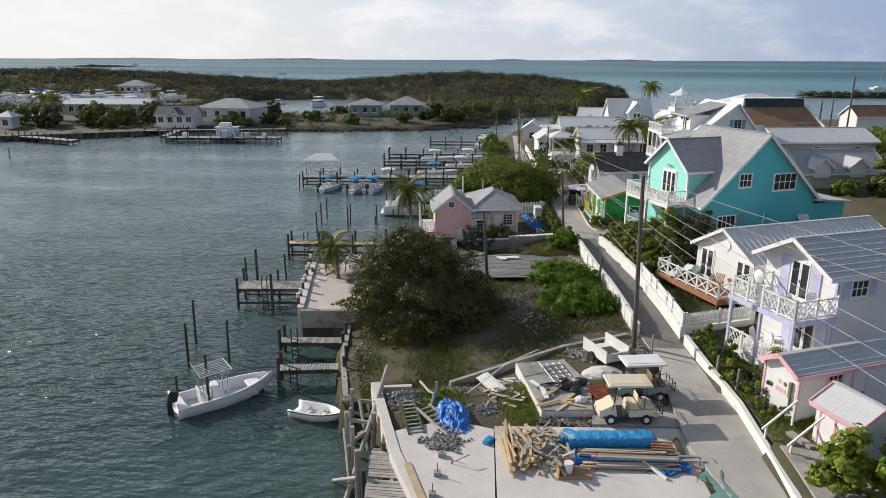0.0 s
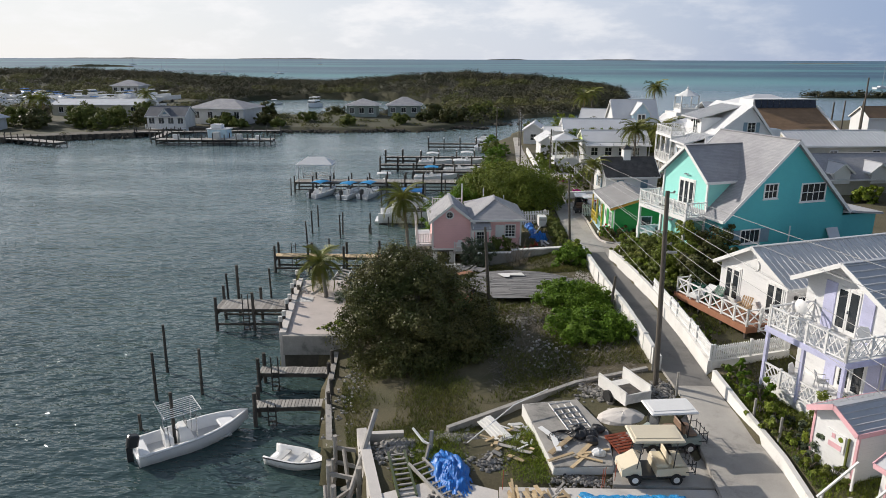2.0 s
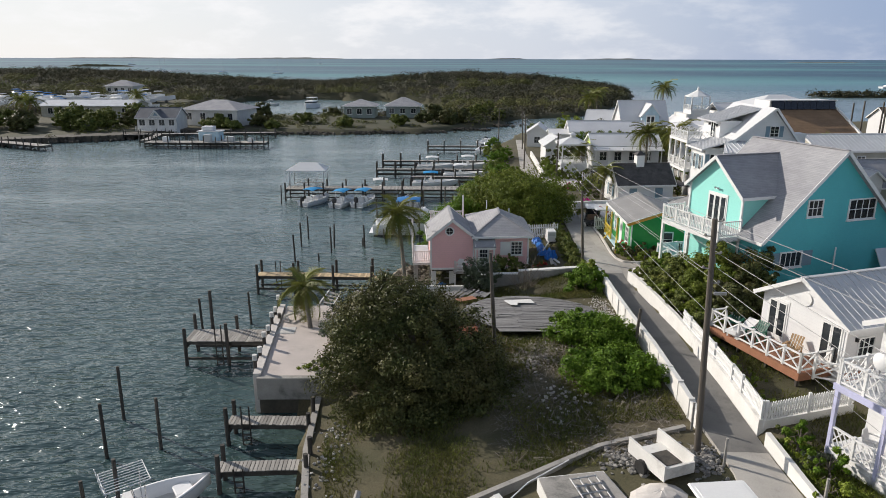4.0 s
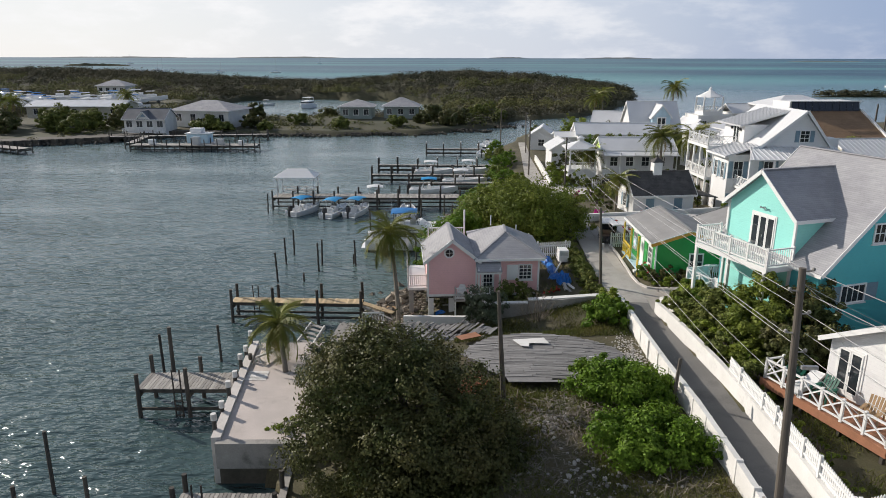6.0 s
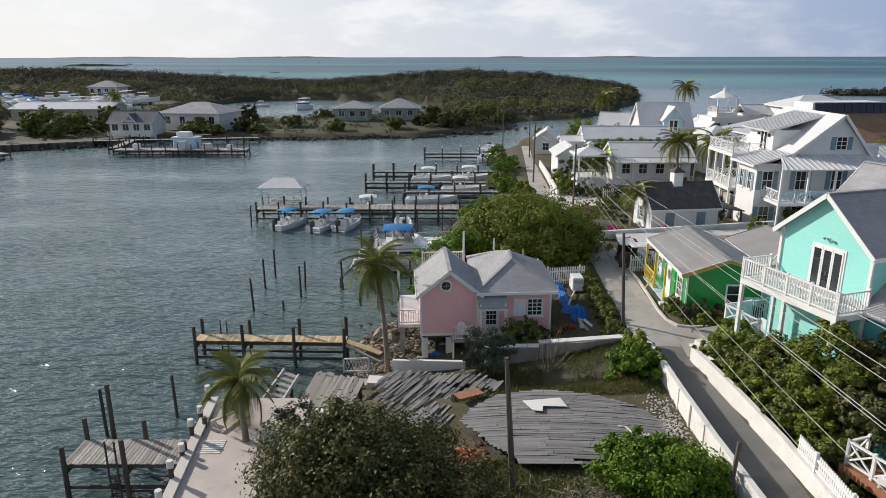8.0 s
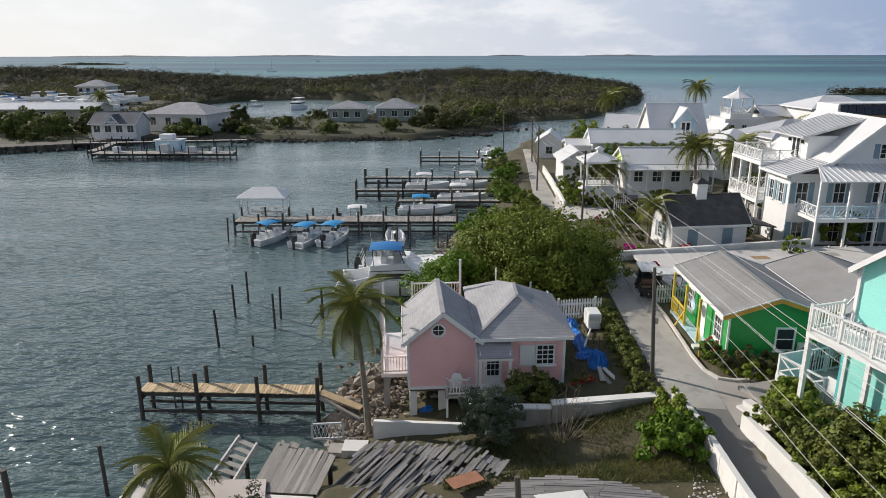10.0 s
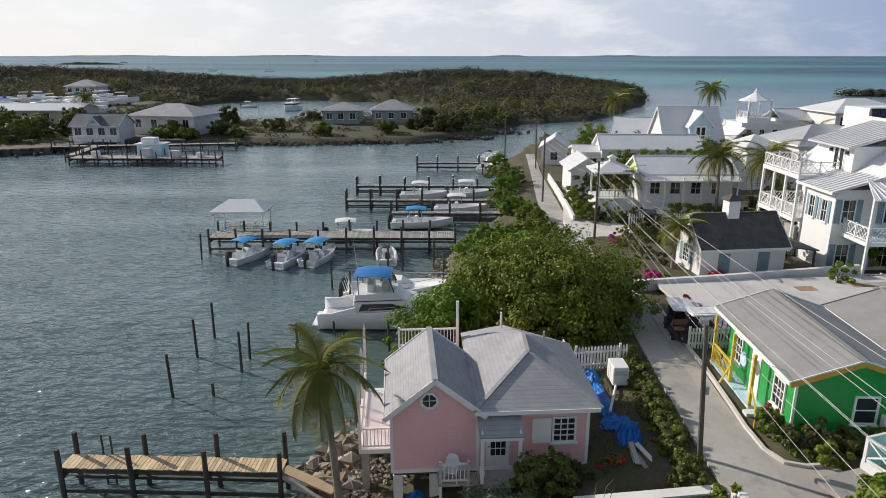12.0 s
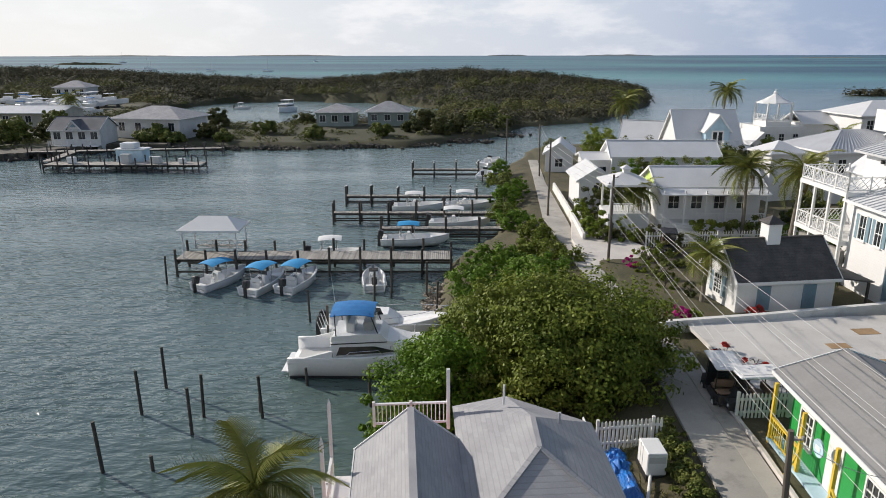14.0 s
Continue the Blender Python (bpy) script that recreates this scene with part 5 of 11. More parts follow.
def build_sheds():
    h = thing("shed", "white boarded shed with pink trim and grey ribbed roof", "shed", at_pose(14.15, 25.4, 3.0, 21))
    part("wall", gable_walls(0, 5.4, 0.1, 1.95, 0.7, 2.95, 3.45, "x"), m_wsiding, h)
    part("plinth", MB().box(-0.02, 5.42, 0.08, 1.97, -0.8, 0.72), m_oldconc, h)
    gable_roof(h, 0, 5.4, 0.1, 1.95, 2.95, 3.45, "x", m_metal_grey, 0.16, 0.06, m_pinktrim, 0, 0.28)
    for sd in (-1, 1):
        for i in range(5):
            s = 0.1 + i * 0.22
            part("seam", MB().beam((-0.28, 1.025 + sd * s, 3.53 - 0.54 * s), (5.68, 1.025 + sd * s, 3.53 - 0.54 * s), 0.04, 0.04), m_metal, h)
    for x, y in ((0, 0.1), (0, 1.95), (5.4, 0.1)):
        part("corner_board", MB().box(x - 0.03, x + 0.05, y - 0.05, y + 0.05, 0.7, 2.95), m_pinktrim, h)
    part("sign_board", MB().box(-0.05, 0.0, 0.55, 1.35, 1.75, 2.45), m_white, h, "white wall sign with faded lettering")
    part("sign_mark", MB().box(-0.062, -0.048, 0.65, 1.2, 1.82, 2.02).box(-0.062, -0.048, 0.95, 1.1, 2.18, 2.36), m_pinktrim, h, "faded pink bars")
    part("sign_mark", MB().cyl((-0.062, 0.72, 2.26), (-0.048, 0.72, 2.26), 0.1), m_leaf_yel, h, "faded green disc")
    part("sign_post", MB().box(-0.10, -0.03, 0.36, 0.42, 1.4, 2.5), m_leaf_hedge, h)
    window(h, Matrix.Translation((1.9, 0.1, 2.25)), 0.7, 0.45, 3, 2, m_pinktrim)
    d = part("door", MB().box(2.9, 3.6, 0.03, 0.12, 0.75, 2.75), m_white, h)
    part("door_frame", MB().box(2.84, 2.9, 0.02, 0.12, 0.75, 2.8).box(3.6, 3.66, 0.02, 0.12, 0.75, 2.8).box(2.84, 3.66, 0.02, 0.12, 2.75, 2.82), m_pinktrim, d)
    part("handle", MB().ball((3.5, 0.0, 1.7), 0.04), m_black, d)
    s = thing("shed", "small white garden shed with pink trim and white ribbed roof", "shed", at_pose(14.95, 22.4, 3.75, 21))
    part("wall", gable_walls(0, 1.9, 0, 1.9, -0.2, 1.75, 2.3, "y"), m_white, s)
    gable_roof(s, 0, 1.9, 0, 1.9, 1.75, 2.3, "y", m_metal, 0.2, 0.06, m_pinktrim, 0.3, 0.2)
    for x in (0, 1.9):
        part("corner_board", MB().box(x - 0.05, x + 0.05, -0.03, 0.04, -0.1, 1.75), m_pinktrim, s)
    dr = part("door", MB().box(-0.05, 0.0, 0.25, 1.65, 0.0, 1.65), m_white, s, "", False)
    part("door_trim", MB().box(-0.07, -0.04, 0.9, 0.98, 0.0, 1.65).box(-0.07, -0.04, 0.2, 0.26, 0.0, 1.65).box(-0.07, -0.04, 1.62, 1.68, 0.0, 1.65), m_pinktrim, dr)
    st = thing("garden_steps", "short concrete garden steps with white handrail", "steps", at_pose(12.6, 22.9, 3.35, 21))
    stairs(st, 0.0, 1.2, 0.1, -0.2, 5, 0.16, 0.3, m_oldconc, "x")
    part("handrail", MB().beam((0.1, 1.25, 0.9), (1.7, 1.25, 1.9), 0.07).beam((0.3, 1.25, 0.0), (0.3, 1.25, 1.0), 0.07).beam((1.6, 1.25, 0.8), (1.6, 1.25, 1.85), 0.07), m_white, st)
    part("handrail", MB().beam((0.1, -0.05, 0.9), (1.7, -0.05, 1.9), 0.07).beam((0.3, -0.05, 0.0), (0.3, -0.05, 1.0), 0.07), m_white, st)


build_sheds()


def build_green():
    h = thing("cottage", "bright green boarded cottage with orange trim and pale low-pitched roof", "house", at_pose(12.3, 60.3, 3.6, 1))
    part("wall", gable_walls(0, 4.3, 0, 6.6, -0.5, 2.75, 3.5, "y"), m_green, h)
    gable_roof(h, 0, 4.3, 0, 7.2, 2.75, 3.5, "y", m_oldroof, 0.45, 0.08, None, 0, 0.35)
    for sd in (-1, 1):
        part("bargeboard", MB().beam((2.15 + sd * 2.6, -0.39, 2.56), (2.15, -0.39, 3.46), 0.05, 0.2), m_orange, h, "orange painted bargeboard")
    for x in (0, 4.3):
        part("corner_board", MB().box(x - 0.05, x + 0.05, -0.03, 0.04, -0.2, 2.72), m_white, h)
    window(h, Matrix.Translation((2.7, 0, 0.85)), 0.8, 1.05, 1, 2)
    window(h, side_left(0, 1.2, 0.85), 0.85, 1.15, 3, 3)
    window(h, side_left(0, 5.4, 0.85), 0.85, 1.15, 3, 3)
    part("side_door", MB().box(-0.04, 0.02, 3.0, 3.9, 0.0, 2.1), m_white, h)
    a = thing("air_conditioner", "white outdoor air conditioner on a wall bracket", "air conditioner", at_pose(16.0, 60.3, 4.35, 1))
    part("case", MB().box(-0.4, 0.4, -0.3, 0.02, 0, 0.5, None, 0.02), m_white, a)
    part("fan_grille", MB().cyl((-0.1, -0.31, 0.25), (-0.1, -0.29, 0.25), 0.19, 0.19, 16), m_black, a)
    part("bracket", MB().box(-0.38, 0.38, -0.25, 0.1, -0.06, 0.0), m_galv, a)
    p = thing("porch", "timber porch with yellow posts and rails", "porch", at_pose(12.3, 60.3, 3.6, 1))
    part("floor", MB().box(-0.62, -0.02, 2.4, 7.0, 0.0, 0.12), m_ltblue, p)
    for y in (2.5, 4.7, 6.9):
        part("post", MB().box(-0.60, -0.48, y - 0.06, y + 0.06, -0.3, 2.45), m_yellow, p)
    railing(p, (-0.54, 4.7, 0.12), (-0.54, 6.9, 0.12), 0.9, "bal", m_yellow, 1.2, "railing", False)
    part("stair_rail", MB().beam((-0.54, 2.5, 1.0), (-0.9, 1.0, 0.6), 0.07).beam((-0.9, 1.0, -0.3), (-0.9, 1.0, 0.65), 0.07), m_yellow, p)
    part("stair_rail", MB().beam((-0.54, 4.7, 1.0), (-1.2, 4.2, 0.3), 0.07), m_yellow, p)
    part("round_sign", MB().cyl((-0.55, 3.6, 1.75), (-0.5, 3.6, 1.75), 0.32, 0.32, 20), m_ltblue, p, "round pale hanging sign with faded mark")
    part("round_sign_mark", MB().box(-0.57, -0.545, 3.45, 3.75, 1.68, 1.82), m_white, p)
    stairs(p, -0.9, -0.05, 1.4, -0.3, 2, 0.2, 0.4, m_white)
    n = thing("building", "low building with broad pale low-pitched roof", "building", at_pose(17.0, 61.2, 3.6, 1))
    part("wall", MB().box(0, 6, 0, 7, -0.5, 2.4), m_wallwhite, n)
    gable_roof(n, 0, 6, 0, 7, 2.4, 3.4, "y", m_oldroof, 0.4, 0.08, m_oldroof, 0, 0.35)
    part("bargeboard", MB().beam((-0.4, -0.39, 2.3), (3.0, -0.39, 3.36), 0.05, 0.2), m_orange, n, "orange painted bargeboard")
    gr = thing("flat_roof_building", "wide low building with a cracked pale concrete roof", "building", at_pose(12.6, 70.2, 3.0, 7))
    part("wall", MB().box(0.3, 22, 0.3, 8, -0.5, 0.75), m_wallwhite, gr)
    part("roof", MB().box(0, 22.3, 0, 8.3, 0.75, 0.95), m_terrace, gr, "cracked pale concrete roof slab")
    rng = random.Random(3)
    for i in range(9):
        x, y = rng.uniform(2, 18), rng.uniform(1, 7)
        part("roof_patch", MB().box(x, x + rng.uniform(0.6, 2.0), y, y + rng.uniform(0.3, 0.8), 0.954, 0.962), m_oldconc if i % 2 else m_card, gr, "dark repair patch")


build_green()


def build_cottage():
    h = thing("cottage", "small white cottage with charcoal shingle roof and cupola", "house", at_pose(15.5, 81.6, 2.9, 10))
    part("wall", gable_walls(0, 6.2, 0, 4.0, -0.4, 2.45, 4.25, "x"), m_white, h)
    gable_roof(h, 0, 6.2, 0, 4.0, 2.45, 4.25, "x", m_darkshingle, 0.28, 0.1, None, 0, 0.2)
    for x in (1.7, 4.6):
        part("shutter", MB().box(x - 0.42, x + 0.42, -0.06, 0.02, 0.45, 1.95, None, 0.015), m_greyblue, h, "closed blue-grey shutter")
    window(h, side_left(0, 2.1, 0.9), 0.8, 1.2, 3, 4, None, m_greyblue)
    c = part("cupola", MB().box(2.55, 3.4, 1.6, 2.45, 3.9, 5.3), m_white, h, "white louvred cupola")
    for q in range(4):
        k = [(2.4, 1.45, 5.3), (3.55, 1.45, 5.3), (3.55, 2.6, 5.3), (2.4, 2.6, 5.3)]
        part("cupola_roof", MB().slab([k[q], k[(q + 1) % 4], (2.98, 2.02, 5.75)], 0.05), m_darkshingle, c)
    part("finial", MB().cyl((2.98, 2.02, 5.7), (2.98, 2.02, 6.1), 0.04, 0.01), m_dark_wood, c)
    p = thing("carport", "small dark lean-to roof on posts", "shelter", at_pose(15.5, 81.6, 2.9, 10))
    part("roof", MB().slab([(6.6, -0.2, 2.3), (8.6, -0.2, 2.0), (8.6, 3.5, 2.0), (6.6, 3.5, 2.3)], 0.1), m_darkshingle, p)
    for x, y in ((8.4, 0), (8.4, 3.3)):
        part("post", MB().box(x - 0.06, x + 0.06, y - 0.06, y + 0.06, -0.2, 2.0), m_dark_wood, p)


build_cottage()


def build_big_white():
    h = thing("house", "tall white three-level house with wrap-round porches and metal roof", "house", at_pose(24.9, 83.6, 2.5, 4))
    # main gable body with a long western slope, lower west bay with skirt roof
    zr, xr = 10.7, 7.0
    body = MB()
    for y0, y1 in ((0, 9.5),):
        prof = [(2.9, -0.8), (9.8, -0.8), (9.8, 7.2), (xr, zr - 0.15), (2.9, 7.35)]
        body.add([(x, y0, z) for x, z in prof] + [(x, y1, z) for x, z in prof], [(4, 3, 2, 1, 0), (5, 6, 7, 8, 9)] + [(i, (i + 1) % 5, 5 + (i + 1) % 5, 5 + i) for i in range(5)])
    part("wall", body, m_wsiding, h)
    part("west_bay", MB().box(0, 2.9, 0, 4.0, -0.8, 6.5), m_wsiding, h)
    for lo, hi in (((2.7, 7.25), (xr, zr)), ((10.15, 6.85), (xr, zr))):
        q = [(lo[0], -0.4, lo[1]), (hi[0], -0.4, hi[1]), (hi[0], 9.9, hi[1]), (lo[0], 9.9, lo[1])]
        rf = part("roof", MB().slab(q if lo[0] > xr else q[::-1], 0.1), m_wroof, h)
        for i in range(23):
            y = -0.35 + i * 0.46
            part("rib", MB().beam((lo[0], y, lo[1] + 0.03), (hi[0], y, hi[1] + 0.03), 0.05, 0.05), m_wroof, rf)
    rf = part("skirt_roof", MB().slab([(-0.55, -0.45, 6.42), (2.95, -0.45, 7.45), (2.95, 4.3, 7.45), (-0.55, 4.3, 6.42)], 0.1), m_wroof, h)
    for i in range(11):
        y = -0.4 + i * 0.46
        part("rib", MB().beam((-0.55, y, 6.45), (2.95, y, 7.48), 0.05, 0.05), m_wroof, rf)
    part("eave_board", MB().box(-0.6, -0.5, -0.45, 4.3, 6.25, 6.43), m_white, h)
    for a, b in (((2.7, -0.45, 7.2), (xr, -0.45, zr)), ((10.15, -0.45, 6.8), (xr, -0.45, zr))):
        part("bargeboard", MB().beam(a, b, 0.06, 0.24), m_white, h)
    # dormer to the harbour
    part("dormer", MB().box(2.4, 6.4, 2.6, 7.2, 6.6, 9.15), m_wsiding, h)
    rf = part("dormer_roof", MB().slab([(1.7, 2.2, 9.1), (6.9, 2.2, 10.6), (6.9, 7.6, 10.6), (1.7, 7.6, 9.1)], 0.12), m_wroof, h)
    for i in range(12):
        part("rib", MB().beam((1.7, 2.3 + i * 0.47, 9.14), (6.9, 2.3 + i * 0.47, 10.64), 0.05, 0.05), m_wroof, rf)
    french_door(h, side_left(2.4, 4.3, 7.05), 1.3, 1.95, None, 2)
    for y in (3.3, 5.3):
        part("wall_lamp", MB().box(2.2, 2.4, y - 0.08, y + 0.08, 8.5, 8.75), m_black, h)
    # harbour porch on two levels with a roof deck
    for z in (6.85, 3.6):
        part("balcony_floor", MB().box(-0.6, 2.9, 4.0, 9.6, z - 0.3, z), m_white, h)
        railing(h, (-0.5, 4.1, z), (-0.5, 9.5, z), 0.95, "lattice", m_white, 1.35)
        railing(h, (-0.5, 9.5, z), (2.8, 9.5, z), 0.95, "lattice", m_white, 1.2)
    railing(h, (-0.5, 4.1, 6.85), (2.4, 4.1, 6.85), 0.95, "lattice", m_white, 1.2)
    for y in (4.1, 5.9, 7.7, 9.5):
        part("porch_post", MB().box(-0.58, -0.42, y - 0.08, y + 0.08, -0.8, 6.6), m_white, h)
    part("lattice_skirt", MB().box(-0.3, 0.0, 4.1, 9.4, -0.8, 2.9), m_oldconc, h, "shaded concrete footing")
    # south porch on two levels
    rf = part("porch_roof", MB().slab([(0.6, -3.2, 6.45), (10.3, -3.2, 6.45), (10.3, 0.02, 7.3), (2.0, 0.02, 7.3)], 0.1), m_wroof, h)
    for i in range(19):
        x = 1.0 + i * 0.5
        part("rib", MB().beam((x, -3.2, 6.48), (max(x, 1.9), 0.0, 7.33), 0.05, 0.05), m_wroof, rf)
    for z in (0.4, 3.55):
        part("porch_floor", MB().box(0.7, 10.1, -3.0, 0.0, z - 0.25, z), m_white, h)
        railing(h, (0.8, -2.9, z), (10.0, -2.9, z), 0.95, "lattice", m_ltblue if z > 1 else m_white, 1.4)
        railing(h, (0.8, -2.9, z), (0.8, -0.05, z), 0.95, "lattice", m_white, 1.4)
    for x in (0.8, 3.1, 5.4, 7.7, 10.0):
        part("porch_post", MB().box(x - 0.08, x + 0.08, -2.98, -2.82, -0.8, 6.5), m_white, h)
    for x in (1.0, 4.0, 7.2):
        window(h, Matrix.Translation((x, 0, 4.2)), 0.85, 1.6, 2, 2, None, m_greyblue)
        window(h, Matrix.Translation((x, 0, 1.0)), 0.85, 1.6, 2, 2, None, m_greyblue)
    window(h, Matrix.Translation((7.2, 0, 7.75)), 0.85, 1.05, 2, 3, None, m_greyblue)
    for y in (1.1, 2.7):
        window(h, side_left(0, y, 4.1), 0.6, 1.5, 2, 2, None, m_greyblue)
    part("east_chimney", MB().box(9.7, 11.0, 0.6, 2.2, 4.0, 8.0), m_wsiding, h)


build_big_white()


def simple_house(name, label, m, L, W, ze, zr, axis, wall, roof, ribs=0.0, wins=(), over=0.35, category="house", hip=False, trim=None):
    h = thing(name, label, category, m)
    if hip:
        part("wall", MB().box(0, L, 0, W, -1.2, ze), wall, h)
        hip_roof(h, 0, L, 0, W, ze, zr, roof, over, None, 0.12, ribs, trim)
    else:
        part("wall", gable_walls(0, L, 0, W, -1.2, ze, zr, axis), wall, h)
        gable_roof(h, 0, L, 0, W, ze, zr, axis, roof, over, 0.1, trim, ribs, 0.3)
    for side, x, z, w, hh, c, r in wins:
        if side == "f":
            window(h, Matrix.Translation((x, 0, z)), w, hh, c, r)
        else:
            window(h, side_left(0, x, z), w, hh, c, r)
    return h


# lime-gabled long house with porch, and its pyramid-roofed pavilion
lime = simple_house("house", "long white house with lime green gable and pale roof", at_pose(16.2, 102.9, 3.9, 2), 9.0, 5.0, 2.95, 4.2, "x", m_wsiding, m_wroof, 0.0,
                    [("f", x, 0.9, 0.9, 1.1, 2, 2) for x in (1.4, 3.4, 5.4, 7.4)])
part("gable_panel", MB().add([(-0.03, 0.1, 2.8), (-0.03, 4.9, 2.8), (-0.03, 2.5, 4.15), (0.03, 0.1, 2.8), (0.03, 4.9, 2.8), (0.03, 2.5, 4.15)], [(0, 1, 2), (5, 4, 3), (0, 3, 4, 1), (1, 4, 5, 2), (2, 5, 3, 0)]), m_lime, lime, "lime green gable boards")
part("porch_floor", MB().box(0, 9.0, -1.6, 0, -1.3, -0.1), m_white, lime)
stairs(lime, 1.2, 2.8, -3.4, -1.5, 6, 0.22, 0.3, m_white)
for x in (0.1, 1.9, 3.7, 5.5, 7.2, 8.9):
    part("porch_post", MB().box(x - 0.06, x + 0.06, -1.55, -1.43, -1.0, 2.75), m_white, lime)
part("porch_roof", MB().slab([(-0.2, -1.8, 2.45), (9.2, -1.8, 2.45), (9.2, 0.1, 2.9), (-0.2, 0.1, 2.9)], 0.08), m_wroof, lime)
railing(lime, (3.0, -1.5, -0.1), (8.9, -1.5, -0.1), 0.85, "bal", m_white, 2.3)
pav = thing("pavilion", "white garden pavilion with hipped white roof and lantern", "pavilion", at_pose(11.9, 102.3, 3.9, 3))
hip_roof(pav, 0, 3.4, 0, 3.4, 3.1, 4.0, m_wroof, 0.4, 1.9, 0.08)
for x in (0.1, 3.3):
    for y in (0.1, 3.3):
        part("post", MB().box(x - 0.08, x + 0.08, y - 0.08, y + 0.08, -0.4, 3.1), m_white, pav)
part("floor", MB().box(-0.1, 3.5, -0.1, 3.5, -1.6, 0.5), m_white, pav)
railing(pav, (0.1, 0.1, 0.5), (3.3, 0.1, 0.5), 0.85, "bal", m_white, 1.6)
part("lantern", MB().box(1.4, 2.0, 1.4, 2.0, 3.7, 4.25), m_white, pav)
part("lantern_roof", MB().add([(1.2, 1.2, 4.25), (2.2, 1.2, 4.25), (2.2, 2.2, 4.25), (1.2, 2.2, 4.25), (1.7, 1.7, 4.6)], [(0, 1, 4), (1, 2, 4), (2, 3, 4), (3, 0, 4), (3, 2, 1, 0)]), m_wroof, pav)

simple_house("house", "long low white house with broad pale roof", at_pose(15.3, 119.7, 4.0, 1), 11.8, 5.0, 3.0, 4.35, "x", m_wsiding, m_wroof, 0.0, [("f", x, 0.9, 1.0, 1.1, 2, 2) for x in (1.5, 4.0, 6.5, 9.5)])
simple_house("house", "low white annexe with flat pale roof", at_pose(12.3, 120.6, 3.2, 1), 3.0, 4.0, 3.2, 3.7, "x", m_wsiding, m_wroof, 0.0, [("f", 0.9, 1.6, 0.9, 0.8, 2, 1), ("f", 2.1, 1.6, 0.9, 0.8, 2, 1)])
simple_house("house", "white cottage with pale lean metal roof by the far landing", at_pose(9.6, 137.5, 2.0, -8), 3.8, 6.5, 2.8, 4.1, "y", m_wsiding, m_wroof, 0.0, [("f", 1.9, 0.9, 1.0, 1.1, 2, 2)])
simple_house("house", "low white house with lean metal roof", at_pose(10.7, 112.5, 3.0, 2), 3.4, 6.0, 2.6, 3.7, "y", m_wsiding, m_wroof, 0.5, [("f", 2.0, 0.9, 1.0, 1.1, 2, 2)])
# pale blue gabled house with white deck
v = simple_house("house", "white-roofed house with pale blue dormer and deck", at_pose(26.0, 131.6, 3.7, 4), 8.0, 7.0, 2.9, 7.1, "x", m_wsiding, m_wroof, 0.0, [])
part("dormer", gable_walls(3.2, 6.2, -0.3, 3.6, 2.6, 4.9, 6.7, "y"), m_ltblue, v, "pale blue dormer")
gable_roof(v, 3.2, 6.2, -0.3, 3.6, 4.9, 6.7, "y", m_wroof, 0.25, 0.1)
french_door(v, Matrix.Translation((4.7, -0.3, 2.85)), 1.4, 1.9, None, 2)
part("deck", MB().box(-1.5, 9.0, -2.2, 0.0, 2.6, 2.8), m_white, v)
railing(v, (-1.4, -2.1, 2.8), (9.0, -2.1, 2.8), 0.95, "bal", m_white, 2.1)
for x in (-1.3, 2.2, 5.6, 8.9):
    part("deck_post", MB().box(x - 0.1, x + 0.1, -2.1, -1.9, -1.0, 2.6), m_white, v)
simple_house("house", "white cottage with bright metal roof", at_pose(21.5, 146.0, 2.4, -20), 6.0, 6.0, 3.4, 5.8, "x", m_wsiding, m_wroof)


def build_tower():
    h = thing("house", "white house with open octagonal roof lantern and flared roofs", "house", at_pose(39.5, 140.5, 2.5, 6))
    part("wall", MB().box(0, 6.5, 0, 6, -1.2, 5.6), m_white, h)
    part("lower_roof", MB().slab([(-1.8, -1.2, 3.2), (0.1, -1.2, 5.0), (0.1, 7.0, 5.0), (-1.8, 7.0, 3.2)], 0.12), m_wroof, h)
    part("tower", MB().box(0.9, 4.5, 0.3, 3.9, 5.4, 6.3), m_white, h)
    railing(h, (0.9, 0.3, 6.3), (4.5, 0.3, 6.3), 0.9, "lattice", m_white, 1.2)
    railing(h, (0.9, 0.3, 6.3), (0.9, 3.9, 6.3), 0.9, "lattice", m_white, 1.2)
    for x in (1.0, 4.4):
        for y in (0.4, 3.8):
            part("lantern_post", MB().box(x - 0.1, x + 0.1, y - 0.1, y + 0.1, 6.3, 8.85), m_white, h)
    rf = MB()
    rf.loft([[(2.7 + r * math.cos(radians(45 * i + 22.5)), 2.1 + r * math.sin(radians(45 * i + 22.5)), z) for i in range(8)] for r, z in ((2.4, 8.7), (2.3, 8.85), (1.3, 9.3), (0.45, 9.8), (0.25, 9.95), (0.25, 10.25), (0.07, 10.4), (0.04, 10.7))])
    part("lantern_roof", rf, m_white, h, "flared white bell roof with finial")
    for x in (1.2, 3.2, 5.2):
        window(h, Matrix.Translation((x, 0, 3.6)), 0.7, 1.0, 2, 2)
    part("side_wing", MB().box(6.5, 12, 0.5, 6, -1.2, 6.0), m_white, h)
    gable_roof(h, 6.5, 12, 0.5, 6, 6.0, 7.4, "x", m_wroof, 0.3, 0.1)


